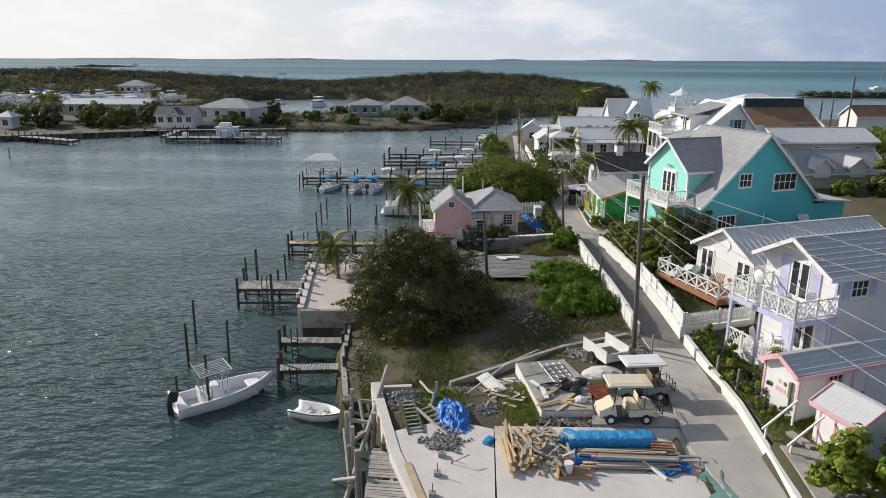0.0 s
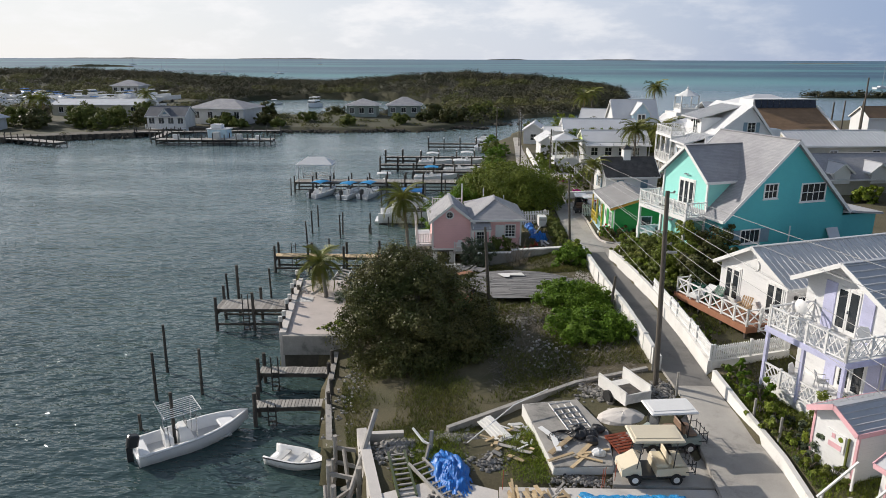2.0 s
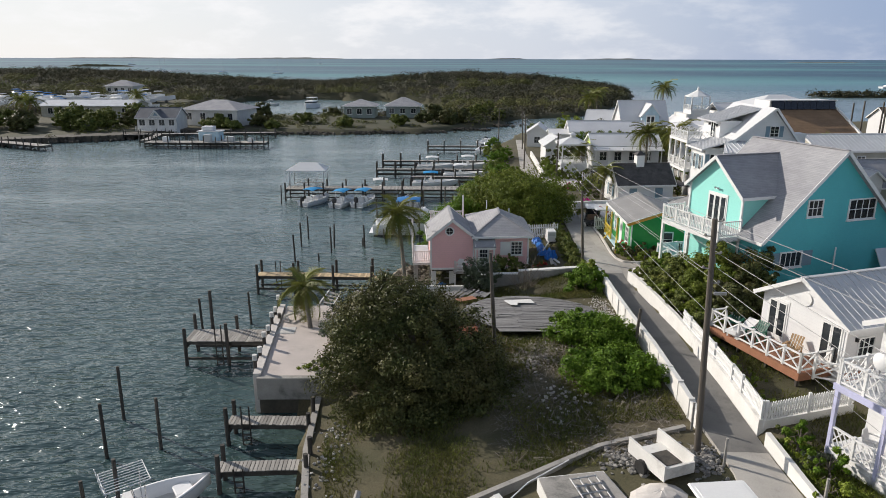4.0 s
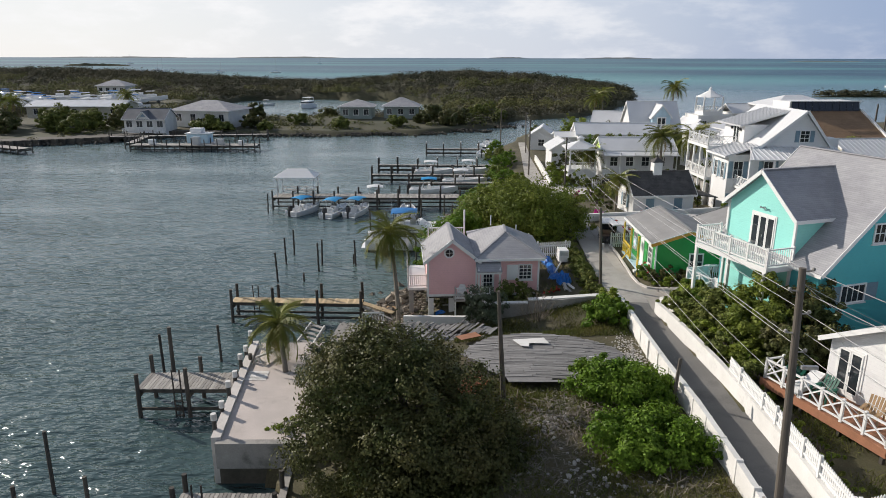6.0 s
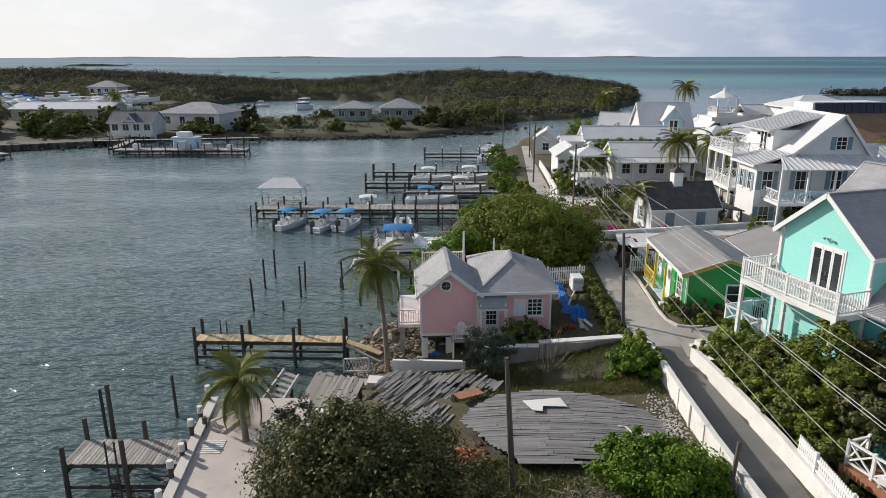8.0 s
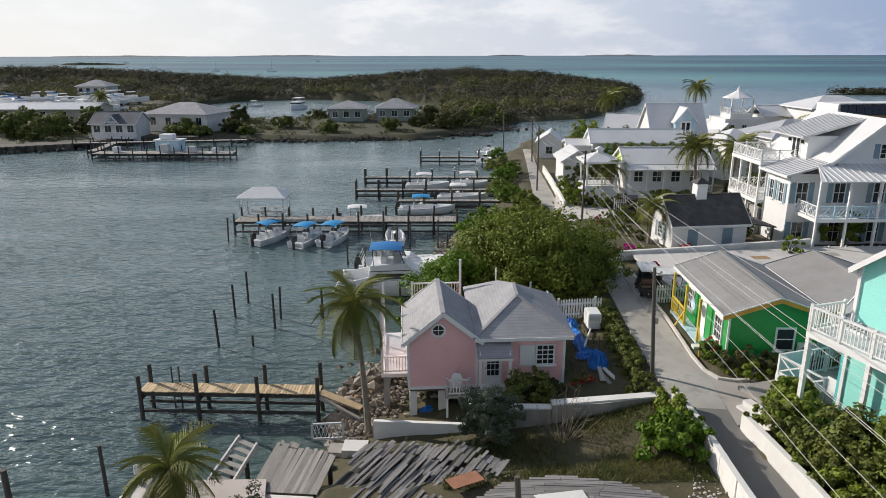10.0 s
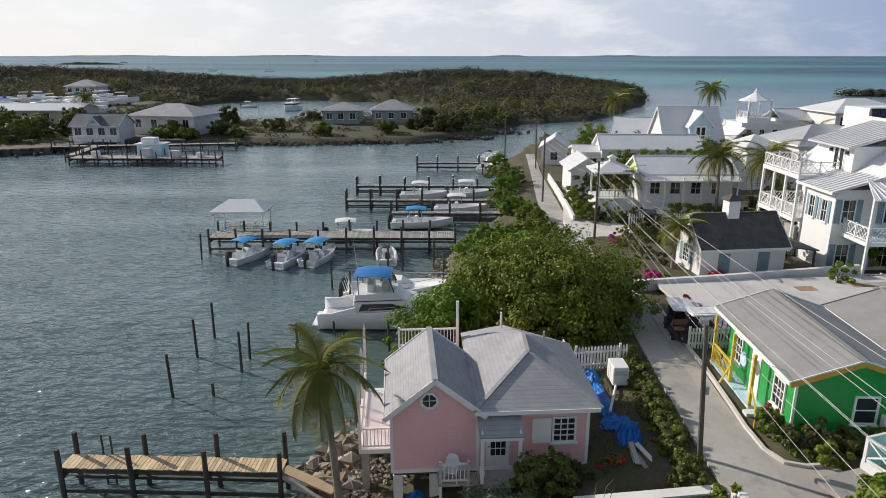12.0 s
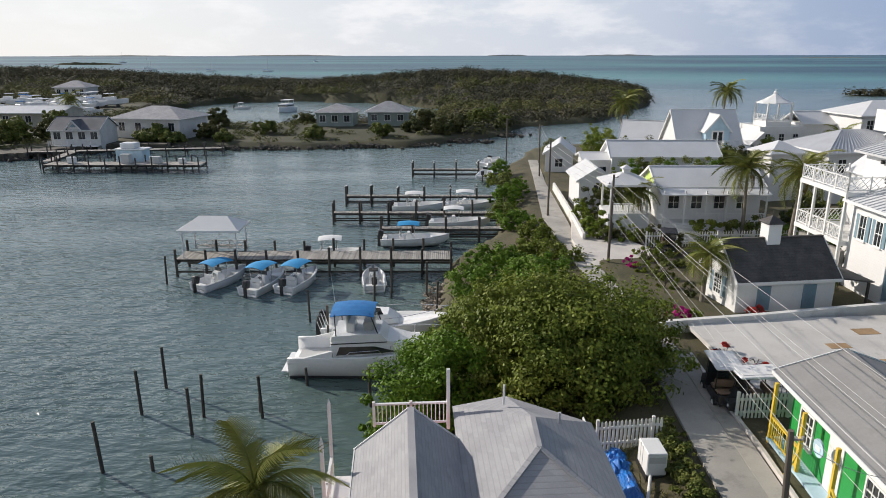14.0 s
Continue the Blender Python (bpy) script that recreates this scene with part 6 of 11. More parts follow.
build_tower()
simple_house("house", "white house with grey hipped metal roof", at_pose(37.0, 116.0, 3.0, 10), 11, 8, 5.0, 6.9, "x", m_wsiding, m_metal_grey, 0.5, [("f", x, 2.8, 0.9, 1.4, 2, 2) for x in (1.6, 4.2, 6.8, 9.4)], 0.6, "house", True)
simple_house("pavilion", "small white pavilion with hipped metal roof", at_pose(32.0, 118.0, 3.0, 10), 3.5, 3.5, 4.6, 5.8, "x", m_white, m_wroof, 0.0, [], 0.5, "pavilion", True)
sol = simple_house("house", "house with brown shingle roof and a row of solar panels", at_pose(46.0, 111.8, 3.2, 8), 10.8, 12, 4.2, 7.4, "x", m_wsiding, m_brownroof, 0.0, [])
part("upper_storey", MB().box(0.0, 10.7, 6.15, 10.5, 6.5, 8.8), m_white, sol)
for i in range(10):
    x = 0.25 + i * 1.04
    part("solar_panel", MB().slab([(x, 5.75, 7.5), (x + 0.98, 5.75, 7.5), (x + 0.98, 6.1, 8.78), (x, 6.1, 8.78)], 0.06), m_solar, sol, "dark solar panel")
part("panel_frame", MB().beam((-0.1, 5.9, 8.85), (10.8, 5.9, 8.85), 0.12, 0.12), m_white, sol)
part("parapet", MB().beam((11.0, -0.5, 4.2), (11.0, 6.0, 7.6), 0.3, 0.3), m_white, sol)
simple_house("house", "white house with low hipped roof behind the solar panels", at_pose(51.2, 137.0, 3.0, 8), 11, 8, 7.0, 8.7, "x", m_wsiding, m_wroof, 0.0, [("f", x, 5.0, 0.9, 1.3, 2, 2) for x in (1.2, 3.0, 4.8)], 0.6, "house", True)
simple_house("house", "long beige house with ribbed pale metal roof", at_pose(39.4, 88.6, 3.3, 7), 13, 7, 4.9, 6.3, "x", m_beige, m_metal, 0.5, [("f", x, 3.2, 0.9, 1.0, 2, 2) for x in (5.0, 10.5)])
simple_house("shed", "dark brown roofed shed by the far shore", at_pose(75.5, 139.0, 4.0, 10), 9, 5, 3.6, 5.4, "x", m_wsiding, m_brownroof, 0.0, [], 0.35, "shed")
gd = simple_house("house", "grey-roofed house with two white dormers", at_pose(39.0, 80.3, 3.0, 8), 10.5, 7, 2.6, 4.8, "x", m_beige, m_shingle, 0.0, [])
for x in (1.2, 5.6):
    part("dormer", gable_walls(x, x + 1.9, -0.3, 2.5, 2.0, 3.4, 4.2, "y"), m_white, gd)
    gable_roof(gd, x, x + 1.9, -0.3, 2.5, 3.4, 4.2, "y", m_metal_grey, 0.35, 0.08)


# ---- docks and piles ----
PILE = MB().cyl((0, 0, 0), (0, 0, 1), 0.12, 0.105, 10).mesh("dock_post", m_dark_wood)


def pile_at(parent, x, y, z0, z1, r=1.0, lean=(0, 0), name="dock_post", mesh=None):
    m = Matrix.Translation((x, y, z0)) @ Euler((lean[0], lean[1], 0)).to_matrix().to_4x4() @ Matrix.Diagonal((r, r, z1 - z0, 1))
    return part(name, mesh or PILE, None, parent, "", False, m)


def make_dock(label, p0, p1, width, z, wood, spacing=2.6, above=0.9, low=True, sides=(-1, 1), seed=1, gap=0.02, board=0.15, category="dock", caps=False):
    rng = random.Random(seed)
    a, b = Vector((*p0, 0)), Vector((*p1, 0))
    L = (b - a).length
    ang = math.atan2(b.y - a.y, b.x - a.x)
    t = thing("dock", label, category, Matrix.Translation(a) @ Matrix.Rotation(ang, 4, "Z"))
    pm = MB().box(-board / 2, board / 2, -width / 2, width / 2, -0.02, 0.02).mesh("plank", wood)
    n = int(L / (board + gap))
    for i in range(n):
        part("plank", pm, None, t, "", False, Matrix.Translation(((i + 0.5) * L / n, rng.uniform(-0.03, 0.03), z + rng.uniform(-0.006, 0.006))) @ Matrix.Rotation(rng.uniform(-0.01, 0.01), 4, "Z"))
    for y in (-width * 0.42, width * 0.42):
        part("stringer", MB().box(0, L, y - 0.05, y + 0.05, z - 0.25, z - 0.025), m_dark_wood, t)
    k = max(int(round(L / spacing)), 1)
    for i in range(k + 1):
        x = min(max(L * i / k, 0.1), L - 0.1)
        for sd in sides:
            h = above * rng.uniform(0.8, 1.15)
            pile_at(t, x, sd * (width / 2 + 0.12), -1.9, z + h, 1.0, (rng.uniform(-0.015, 0.015), rng.uniform(-0.015, 0.015)))
            if caps:
                part("pile_cap", MB().cyl((x, sd * (width / 2 + 0.12), z + h), (x, sd * (width / 2 + 0.12), z + h + 0.1), 0.15, 0.03), m_white, t)
        part("cross_beam", MB().box(x - 0.06, x + 0.06, -width / 2 - 0.1, width / 2 + 0.1, z - 0.48, z - 0.25), m_dark_wood, t)
    if low:
        for sd in (-1, 1):
            part("brace", MB().box(0, L, sd * (width / 2) - 0.04, sd * (width / 2) + 0.04, 0.35, 0.5), m_dark_wood, t)
    return t


def ladder_parts(t, x, y, z0, z1, w=0.45, mat=None, name="ladder"):
    mat = mat or m_dark_wood
    ld = part(name, MB().box(x - w / 2, x - w / 2 + 0.06, y - 0.03, y + 0.03, z0, z1).box(x + w / 2 - 0.06, x + w / 2, y - 0.03, y + 0.03, z0, z1), mat, t)
    n = int((min(z1, 1.3) - z0) / 0.28)
    for i in range(n):
        part("rung", MB().box(x - w / 2, x + w / 2, y - 0.03, y + 0.03, z0 + 0.1 + i * 0.28, z0 + 0.15 + i * 0.28), mat, ld)


yd = make_dock("narrow dock of fresh yellow timber on dark piles", (-17.15, 60.6), (-7.8, 60.75), 1.0, 1.5, m_new_wood, 2.95, 1.15, True, (-1, 1), 3)
ladder_parts(yd, 1.5, 0.62, -0.6, 2.4)
rm = thing("gangplank", "sagging timber gangplank from dock to shore", "gangplank", Matrix.Translation((-7.8, 60.6, 1.45)))
part("plank", MB().beam((0, 0, 0), (2.3, -0.9, -0.35), 0.5, 0.07), m_new_wood, rm)
part("plank", MB().beam((0, -0.35, -0.1), (2.6, -1.6, -0.75), 0.18, 0.12), m_grey_wood, rm)
gd_ = make_dock("weathered grey dock head on dark piles", (-17.5, 47.95), (-12.0, 48.25), 1.9, 1.55, m_grey_wood, 2.3, 1.1, True, (-1, 1), 4)
ladder_parts(gd_, 2.2, -1.05, -0.6, 2.7)
pile_at(gd_, 0.9, 1.8, -1.9, 3.9)
da = make_dock("narrow weathered finger dock", (-11.7, 38.85), (-7.55, 39.05), 0.85, 1.05, m_grey_wood, 3.9, 0.9, False, (-1, 1), 5)
ladder_parts(da, 1.0, -0.5, -0.7, 2.1)
db = make_dock("narrow weathered finger dock", (-10.8, 35.0), (-6.75, 35.45), 0.8, 1.0, m_grey_wood, 3.7, 0.95, False, (-1, 1), 6)
ladder_parts(db, 1.0, -0.5, -0.7, 1.2)
gz = make_dock("long weathered boat dock", (-25.0, 97.5), (-1.8, 98.6), 2.5, 1.5, m_grey_wood, 2.7, 1.0, True, (-1, 1), 7)
for i, (y0, x0, x1, y1) in enumerate(((108.7, -9.4, 3.7, 109.2), (115.2, -15.6, 2.8, 115.9), (124.3, -15.9, 3.4, 125.0), (144.3, -9.6, 3.7, 144.8))):
    make_dock("weathered finger dock with tall piles", (x0, y0), (x1, y1), 0.95, 1.25, m_grey_wood, 3.1, 1.2, True, (-1, 1), 10 + i, caps=i > 1)
make_dock("dock across the harbour with work boats", (-68.3, 147.6), (-43.5, 148.6), 3.4, 1.2, m_grey_wood, 2.6, 1.3, True, (-1, 1), 21, 0.03, 0.3)
make_dock("dock walkway along the far shore", (-80, 160.5), (-47, 167.2), 1.6, 1.2, m_grey_wood, 3.5, 1.0, False, (-1, 1), 22, 0.03, 0.3)
make_dock("dock walkway from the far shore", (-70, 149.5), (-72.5, 163.0), 1.6, 1.2, m_grey_wood, 3.5, 1.0, False, (-1, 1), 23, 0.03, 0.3)
make_dock("small dock on the far shore", (-106, 150.0), (-86.5, 141.5), 2.6, 1.0, m_grey_wood, 2.4, 0.9, False, (-1, 1), 24, 0.03, 0.3)

# leaning single piles
rngp = random.Random(5)
for x, y, h in ((-17.0, 36.9, 2.9), (-18.0, 40.4, 3.1), (-14.8, 37.8, 2.8), (-13.95, 32.4, 2.9), (-16.4, 33.9, 0.9), (-16.35, 69.0, 2.6), (-17.05, 74.0, 2.5),
                (-17.1, 76.9, 2.5), (-13.65, 72.2, 2.5), (-13.8, 73.9, 2.4), (-10.65, 74.0, 2.4), (-9.2, 77.6, 1.1), (-5.25, 75.4, 2.3), (-24.95, 94.2, 2.4), (-14.2, 69.2, 0.75),
                (-9.0, 82.0, 3.2), (-7.4, 90.5, 2.6), (-3.6, 92.5, 2.8), (-2.6, 88.4, 2.6), (-6.3, 92.0, 2.4), (-11.3, 86.9, 2.4), (-18.2, 51.7, 2.6), (-15.5, 53.7, 2.4), (-86, 120, 2.0), (-11.0, 74.5, 0.9)):
    q = solid("mooring_post", PILE, None, "dark weathered mooring pile standing in the water", "dock_post",
              Matrix.Translation((x, y, -1.9)) @ Euler((rngp.uniform(-0.03, 0.03), rngp.uniform(-0.03, 0.03), 0)).to_matrix().to_4x4() @ Matrix.Diagonal((0.74, 0.74, h + 1.9, 1)), "mooring piles")
for i in range(7):
    y = 42.2 + i * 1.55
    q = thing("sea_wall_pile", "dark sea wall pile with pale cap", "dock_post", Matrix.Translation((-11.35 - i * 0.235, y, -1.6)), "sea wall piles")
    pile_at(q, 0, 0, 0, 4.1 if i % 2 else 4.35)
    part("cap", MB().cyl((0, 0, 4.1 if i % 2 else 4.35), (0, 0, 4.42 if i % 2 else 4.65), 0.14, 0.13), m_wallwhite, q)

# broken old pier frame by the slab
op_ = thing("ruined_pier", "collapsed timber pier frame with split grey posts", "pier", Matrix.Translation((-4.4, 26.8, 0.6)))
for a, b, r in (((-1.1, 3.1, -1.6), (-1.0, 3.0, 1.9), 0.11), ((-0.9, 1.2, -1.6), (-0.9, 1.1, 1.7), 0.11), ((-0.4, -0.6, -1.6), (-0.3, -0.7, 2.0), 0.12), ((0.5, 0.4, -1.6), (0.5, 0.4, 2.1), 0.14),
                ((0.2, -2.4, -1.6), (0.2, -2.4, 1.9), 0.13), ((-0.6, -3.2, -1.4), (0.9, 2.7, 3.4), 0.13), ((-0.5, 2.4, 1.6), (0.7, -1.6, 0.2), 0.09), ((-0.9, 0.4, 1.2), (-0.2, -2.2, 0.1), 0.08), ((-1.2, -1.0, -0.6), (0.4, -3.6, 1.4), 0.08), ((-0.3, -1.6, -1.6), (-0.3, -1.6, 1.6), 0.1), ((-0.9, 2.0, -1.6), (-0.9, 2.0, 1.4), 0.09)):
    part("post", MB().cyl(a, b, r, r * 0.9, 8), m_grey_wood, op_)
for a, b in (((-1.0, 3.0, 1.3), (0.6, 2.6, 1.4)), ((-1.0, 3.0, 0.6), (0.9, 2.2, 0.7)), ((-0.9, 1.1, 1.3), (0.6, 0.6, 1.4)), ((-0.9, 1.1, 0.4), (-1.0, 3.0, 0.5)), ((-0.5, 1.6, 0.2), (0.6, 0.3, 1.5)), ((-0.4, -0.7, 1.2), (0.4, 0.4, 1.3))):
    part("beam", MB().beam(a, b, 0.1, 0.16), m_grey_wood, op_)
br = thing("plank_deck", "warped grey plank deck with missing boards", "deck", pose(-3.75, 20.3, 2.5, 0, 0, -4))
rng = random.Random(12)
for i in range(26):
    if i in (4, 13):
        continue
    y = i * 0.165
    w = 2.05 - 0.0 * i
    x0 = 0.45 - i * 0.022
    part("plank", MB().box(x0, x0 + w * (0.62 if i in (5, 14) else 1) + rng.uniform(-0.06, 0.06), y, y + 0.145, -0.02, 0.02), m_grey_wood, br, "", False, Matrix.Rotation(rng.uniform(-0.012, 0.012), 4, "Z") @ Matrix.Translation((0, 0, rng.uniform(-0.015, 0.015))))
for x in (0.5, 1.9):
    part("stringer", MB().box(x, x + 0.12, 0, 4.3, -0.22, -0.025), m_dark_wood, br)
for x, y in ((0.4, 0.2), (0.4, 4.2), (2.1, 4.2), (2.1, 0.2), (0.0, 2.2)):
    part("post", MB().cyl((x, y, -3.0), (x, y, 0.35), 0.1), m_dark_wood, br)

# shade canopy on the long dock
cn = thing("dock_canopy", "white striped canopy on white posts over the dock", "canopy", at_pose(-24.4, 96.5, 1.5, 2.5))
hip_roof(cn, 0, 4.7, 0, 3.0, 2.45, 3.35, m_white, 0.2, 1.35, 0.05)
for x in (0.1, 4.6):
    for y in (0.1, 2.9):
        part("post", MB().box(x - 0.05, x + 0.05, y - 0.05, y + 0.05, 0, 2.4), m_white, cn)
part("bench", MB().box(0.5, 4.2, 2.4, 2.8, 0.4, 0.46), m_grey_wood, cn)
railing(cn, (0.1, 2.9, 0), (4.6, 2.9, 0), 0.8, "x", m_white, 1.5)


# ---- boats ----
def hull_mesh(L, W, free=0.6, bowrise=0.35, draft=0.3, flare=0.14, inner=True, stations=15, floor=0.12, deck=None):
    """An open hull with gunwale and inside; the stern at x = 0, the bow at x = L."""
    rings = []
    for i in range(stations):
        s = i / (stations - 1)
        k = max(0.0, (s - 0.42) / 0.58)
        b = max(W / 2 * (0.93 + 0.07 * min(s / 0.42, 1)) * (1 - k ** 2.4), 0.03)
        zs = free + bowrise * s ** 2.0
        kz = -draft + (draft + zs * 0.55) * max(0.0, (s - 0.72) / 0.28) ** 2.2
        cz = kz * 0.35 + 0.05 + 0.25 * k ** 2
        bc = b * (0.86 - 0.3 * k)
        x = L * s
        g = min(0.10 * W / 2, b * 0.5) + 0.03
        bi = max(b - g, 0.01)
        zf = floor + 0.25 * k ** 2 if inner else zs - 0.02
        if deck is not None and s > deck:
            zf = zs - 0.03
        lim = max(bi - 0.05, 0.008)
        xr = x + 0.10 * L * k ** 3 * 0.0
        right = [(xr, bc, cz), (xr, b, zs), (xr, b - 0.01, zs + 0.03), (xr, bi, zs + 0.03), (xr, lim, zf)]
        rings.append([(xr, 0, kz)] + right + [(p[0], -p[1], p[2]) for p in reversed(right)])
    return MB().loft(rings)


def outboard(parent, x, y, z, big=1.0, cowl=None):
    o = part("outboard_motor", MB().box(-0.30 * big, 0.12 * big, -0.17 * big, 0.17 * big, 0.35 * big, 0.85 * big, Matrix.Translation((x, y, z)) @ Matrix.Rotation(0.25, 4, "Y"), 0.06 * big), cowl or m_black, parent, "black outboard motor")
    part("leg", MB().box(x - 0.20 * big, x + 0.02 * big, y - 0.06, y + 0.06, z - 0.7 * big, z + 0.4 * big).cyl((x - 0.3 * big, y, z - 0.55 * big), (x + 0.1, y, z - 0.55 * big), 0.06), m_black, o)
    part("propeller", MB().cyl((x - 0.34 * big, y, z - 0.55 * big), (x - 0.3 * big, y, z - 0.55 * big), 0.16 * big), m_galv, o)
    return o


def canopy_top(parent, x0, x1, w, z, mat, crown_=0.14):
    rings = []
    for i in range(7):
        k = i / 6
        x = x0 + (x1 - x0) * k
        rings.append([(x, w * u, z + crown_ * (1 - (2 * u) ** 2) - 0.12 * (2 * k - 1) ** 2) for u in (-0.5, -0.3, -0.1, 0.1, 0.3, 0.5)] + [(x, w * u, z - 0.03 + crown_ * (1 - (2 * u) ** 2) - 0.12 * (2 * k - 1) ** 2) for u in (0.5, 0.3, 0.1, -0.1, -0.3, -0.5)])
    return part("bimini_top", MB().loft(rings), mat, parent, "blue canvas sun top" if mat in (m_canvas, m_canvas_lt) else "")


def skiff(label, at, heading, L=5.4, W=2.1, top=None, console=True, motor=1, seed=1, tilt=False, group=""):
    t = thing("motorboat", label, "boat", at_pose(*at, heading), group)
    part("hull", hull_mesh(L, W), m_gel, t, "white glassfibre hull", True)
    part("floor", MB().box(0.15, L * 0.8, -W * 0.33, W * 0.33, 0.13, 0.2), m_gelgrey, t)
    part("rub_rail", MB().tube([(L * s, (W / 2 * (1 - max(0, (s - 0.42) / 0.58) ** 2.4)) * sd, 0.58 + 0.35 * s ** 2) for sd in (1,) for s in [i / 12 for i in range(13)]], 0.03, 5), m_gelgrey, t)
    part("rub_rail", MB().tube([(L * s, -(W / 2 * (1 - max(0, (s - 0.42) / 0.58) ** 2.4)), 0.58 + 0.35 * s ** 2) for s in [i / 12 for i in range(13)]], 0.03, 5), m_gelgrey, t)
    part("transom_seat", MB().box(0.1, 0.55, -W * 0.38, W * 0.38, 0.2, 0.55, None, 0.04), m_gel, t)
    part("bow_deck", MB().box(L * 0.72, L * 0.86, -W * 0.2, W * 0.2, 0.5, 0.68, None, 0.05), m_gel, t)
    if console:
        cx = L * 0.42
        c = part("console", MB().loft([[(cx - 0.35, -0.4, 0.2), (cx + 0.45, -0.4, 0.2), (cx + 0.45, 0.4, 0.2), (cx - 0.35, 0.4, 0.2)], [(cx - 0.30, -0.36, 1.0), (cx + 0.15, -0.36, 1.0), (cx + 0.15, 0.36, 1.0), (cx - 0.30, 0.36, 1.0)], [(cx - 0.22, -0.33, 1.15), (cx + 0.05, -0.33, 1.15), (cx + 0.05, 0.33, 1.15), (cx - 0.22, 0.33, 1.15)]]), m_gel, t)
        part("windscreen", MB().box(cx + 0.06, cx + 0.08, -0.36, 0.36, 1.05, 1.45, Matrix.Translation((0, 0, 0))), m_glass, c)
        part("wheel", MB().cyl((cx - 0.38, 0, 0.95), (cx - 0.34, 0, 0.97), 0.17, 0.17, 12), m_chrome, c)
        part("helm_seat", MB().box(cx - 1.0, cx - 0.6, -0.42, 0.42, 0.2, 0.8, None, 0.05).box(cx - 1.02, cx - 0.94, -0.42, 0.42, 0.8, 1.15, None, 0.03), m_gel, t)
        if top:
            for sx, sy in ((cx - 0.9, -0.55), (cx - 0.9, 0.55), (cx + 0.5, -0.55), (cx + 0.5, 0.55)):
                part("top_leg", MB().cyl((sx * 0.9 + cx * 0.1, sy * 0.85, 0.3), (sx, sy, 2.05), 0.025, 0.025, 6), m_chrome, t)
            if top == "frame":
                f = part("t_top", MB().tube([(cx - 1.0, -0.8, 2.05), (cx + 0.7, -0.8, 2.1), (cx + 0.7, 0.8, 2.1), (cx - 1.0, 0.8, 2.05), (cx - 1.0, -0.8, 2.05)], 0.03), m_white, t, "open white tube top")
                for i in range(7):
                    y = -0.6 + i * 0.2
                    part("top_bar", MB().cyl((cx - 1.0, y, 2.06), (cx + 0.7, y, 2.1), 0.018, 0.018, 5), m_white, f)
                for y in (-0.7, -0.25, 0.25, 0.7):
                    part("rod_holder", MB().cyl((cx - 1.02, y, 2.0), (cx - 1.12, y, 2.4), 0.022, 0.022, 6), m_white, f)
            else:
                canopy_top(t, cx - 1.15, cx + 0.95, 1.7, 2.05, top)
    for i in range(motor):
        outboard(t, -0.12, 0.0 if motor == 1 else (-0.35 + 0.7 * i), 0.25, 1.25 if motor == 1 else 1.0)
    return t


skiff("white open motorboat with tube top moored between piles", (-15.35, 31.25, 0.0), 38, 5.5, 2.1, "frame", True, 1, 1)
dg = thing("dinghy", "small white dinghy with thwarts tied by the wall", "boat", at_pose(-9.0, 31.75, 0.0, -17))
part("hull", hull_mesh(3.0, 1.35, 0.42, 0.12, 0.15, 0.1, True, 11, 0.08), m_gel, dg, "", True)
for x in (0.7, 1.6):
    part("thwart", MB().box(x - 0.14, x + 0.14, -0.56, 0.56, 0.26, 0.31), m_gelgrey, dg)
part("rub_rail", MB().tube([(3.0 * s, (0.675 * (1 - max(0, (s - 0.42) / 0.58) ** 2.4)), 0.42 + 0.12 * s ** 2) for s in [i / 8 for i in range(9)]], 0.03, 5), m_black, dg)
part("rub_rail", MB().tube([(3.0 * s, -(0.675 * (1 - max(0, (s - 0.42) / 0.58) ** 2.4)), 0.42 + 0.12 * s ** 2) for s in [i / 8 for i in range(9)]], 0.03, 5), m_black, dg)
part("line", MB().tube([(2.4, -0.2, 0.5), (3.0, 0.4, 0.7), (3.6, 1.0, 1.2)], 0.015), m_white, dg)

for x, y, hd in ((-21.7, 92.6, 60), (-17.4, 91.7, 72), (-14.75, 92.3, 72)):
    skiff("white motorboat with bright blue sun top at the dock", (x, y, 0.0), hd, 5.0, 2.0, m_canvas_lt, True, 1, 2, group="boats with blue tops")
skiff("white open boat with bow to the dock", (-7.7, 93.0, 0.0), 100, 4.4, 1.9, None, True, 1)
skiff("white boat with hard top behind the dock", (-15.0, 101.6, 0.0), 8, 5.0, 2.0, m_white, True, 1)
skiff("white motorboat with hard top on a finger berth", (-9.5, 119.6, 0.6), 2, 6.2, 2.3, m_white, True, 2)
skiff("white motorboat with hard top on a boat lift", (-3.6, 120.3, 0.7), 3, 6.0, 2.2, m_white, True, 1)
skiff("dark-hulled boat beneath a hard top", (-4.8, 112.4, 0.5), 3, 6.4, 2.2, m_white, True, 1)
skiff("white motorboat with blue sun top on a finger berth", (-9.0, 106.3, 0.3), 3, 6.6, 2.3, m_canvas_lt, True, 1)
skiff("white work boat near the end of the docks", (1.0, 139.0, 0.6), 80, 5.5, 2.2, None, True, 1)
skiff("white boat hauled out by the water", (1.0, 148.5, 1.0), 60, 5.5, 2.2, None, True, 0)


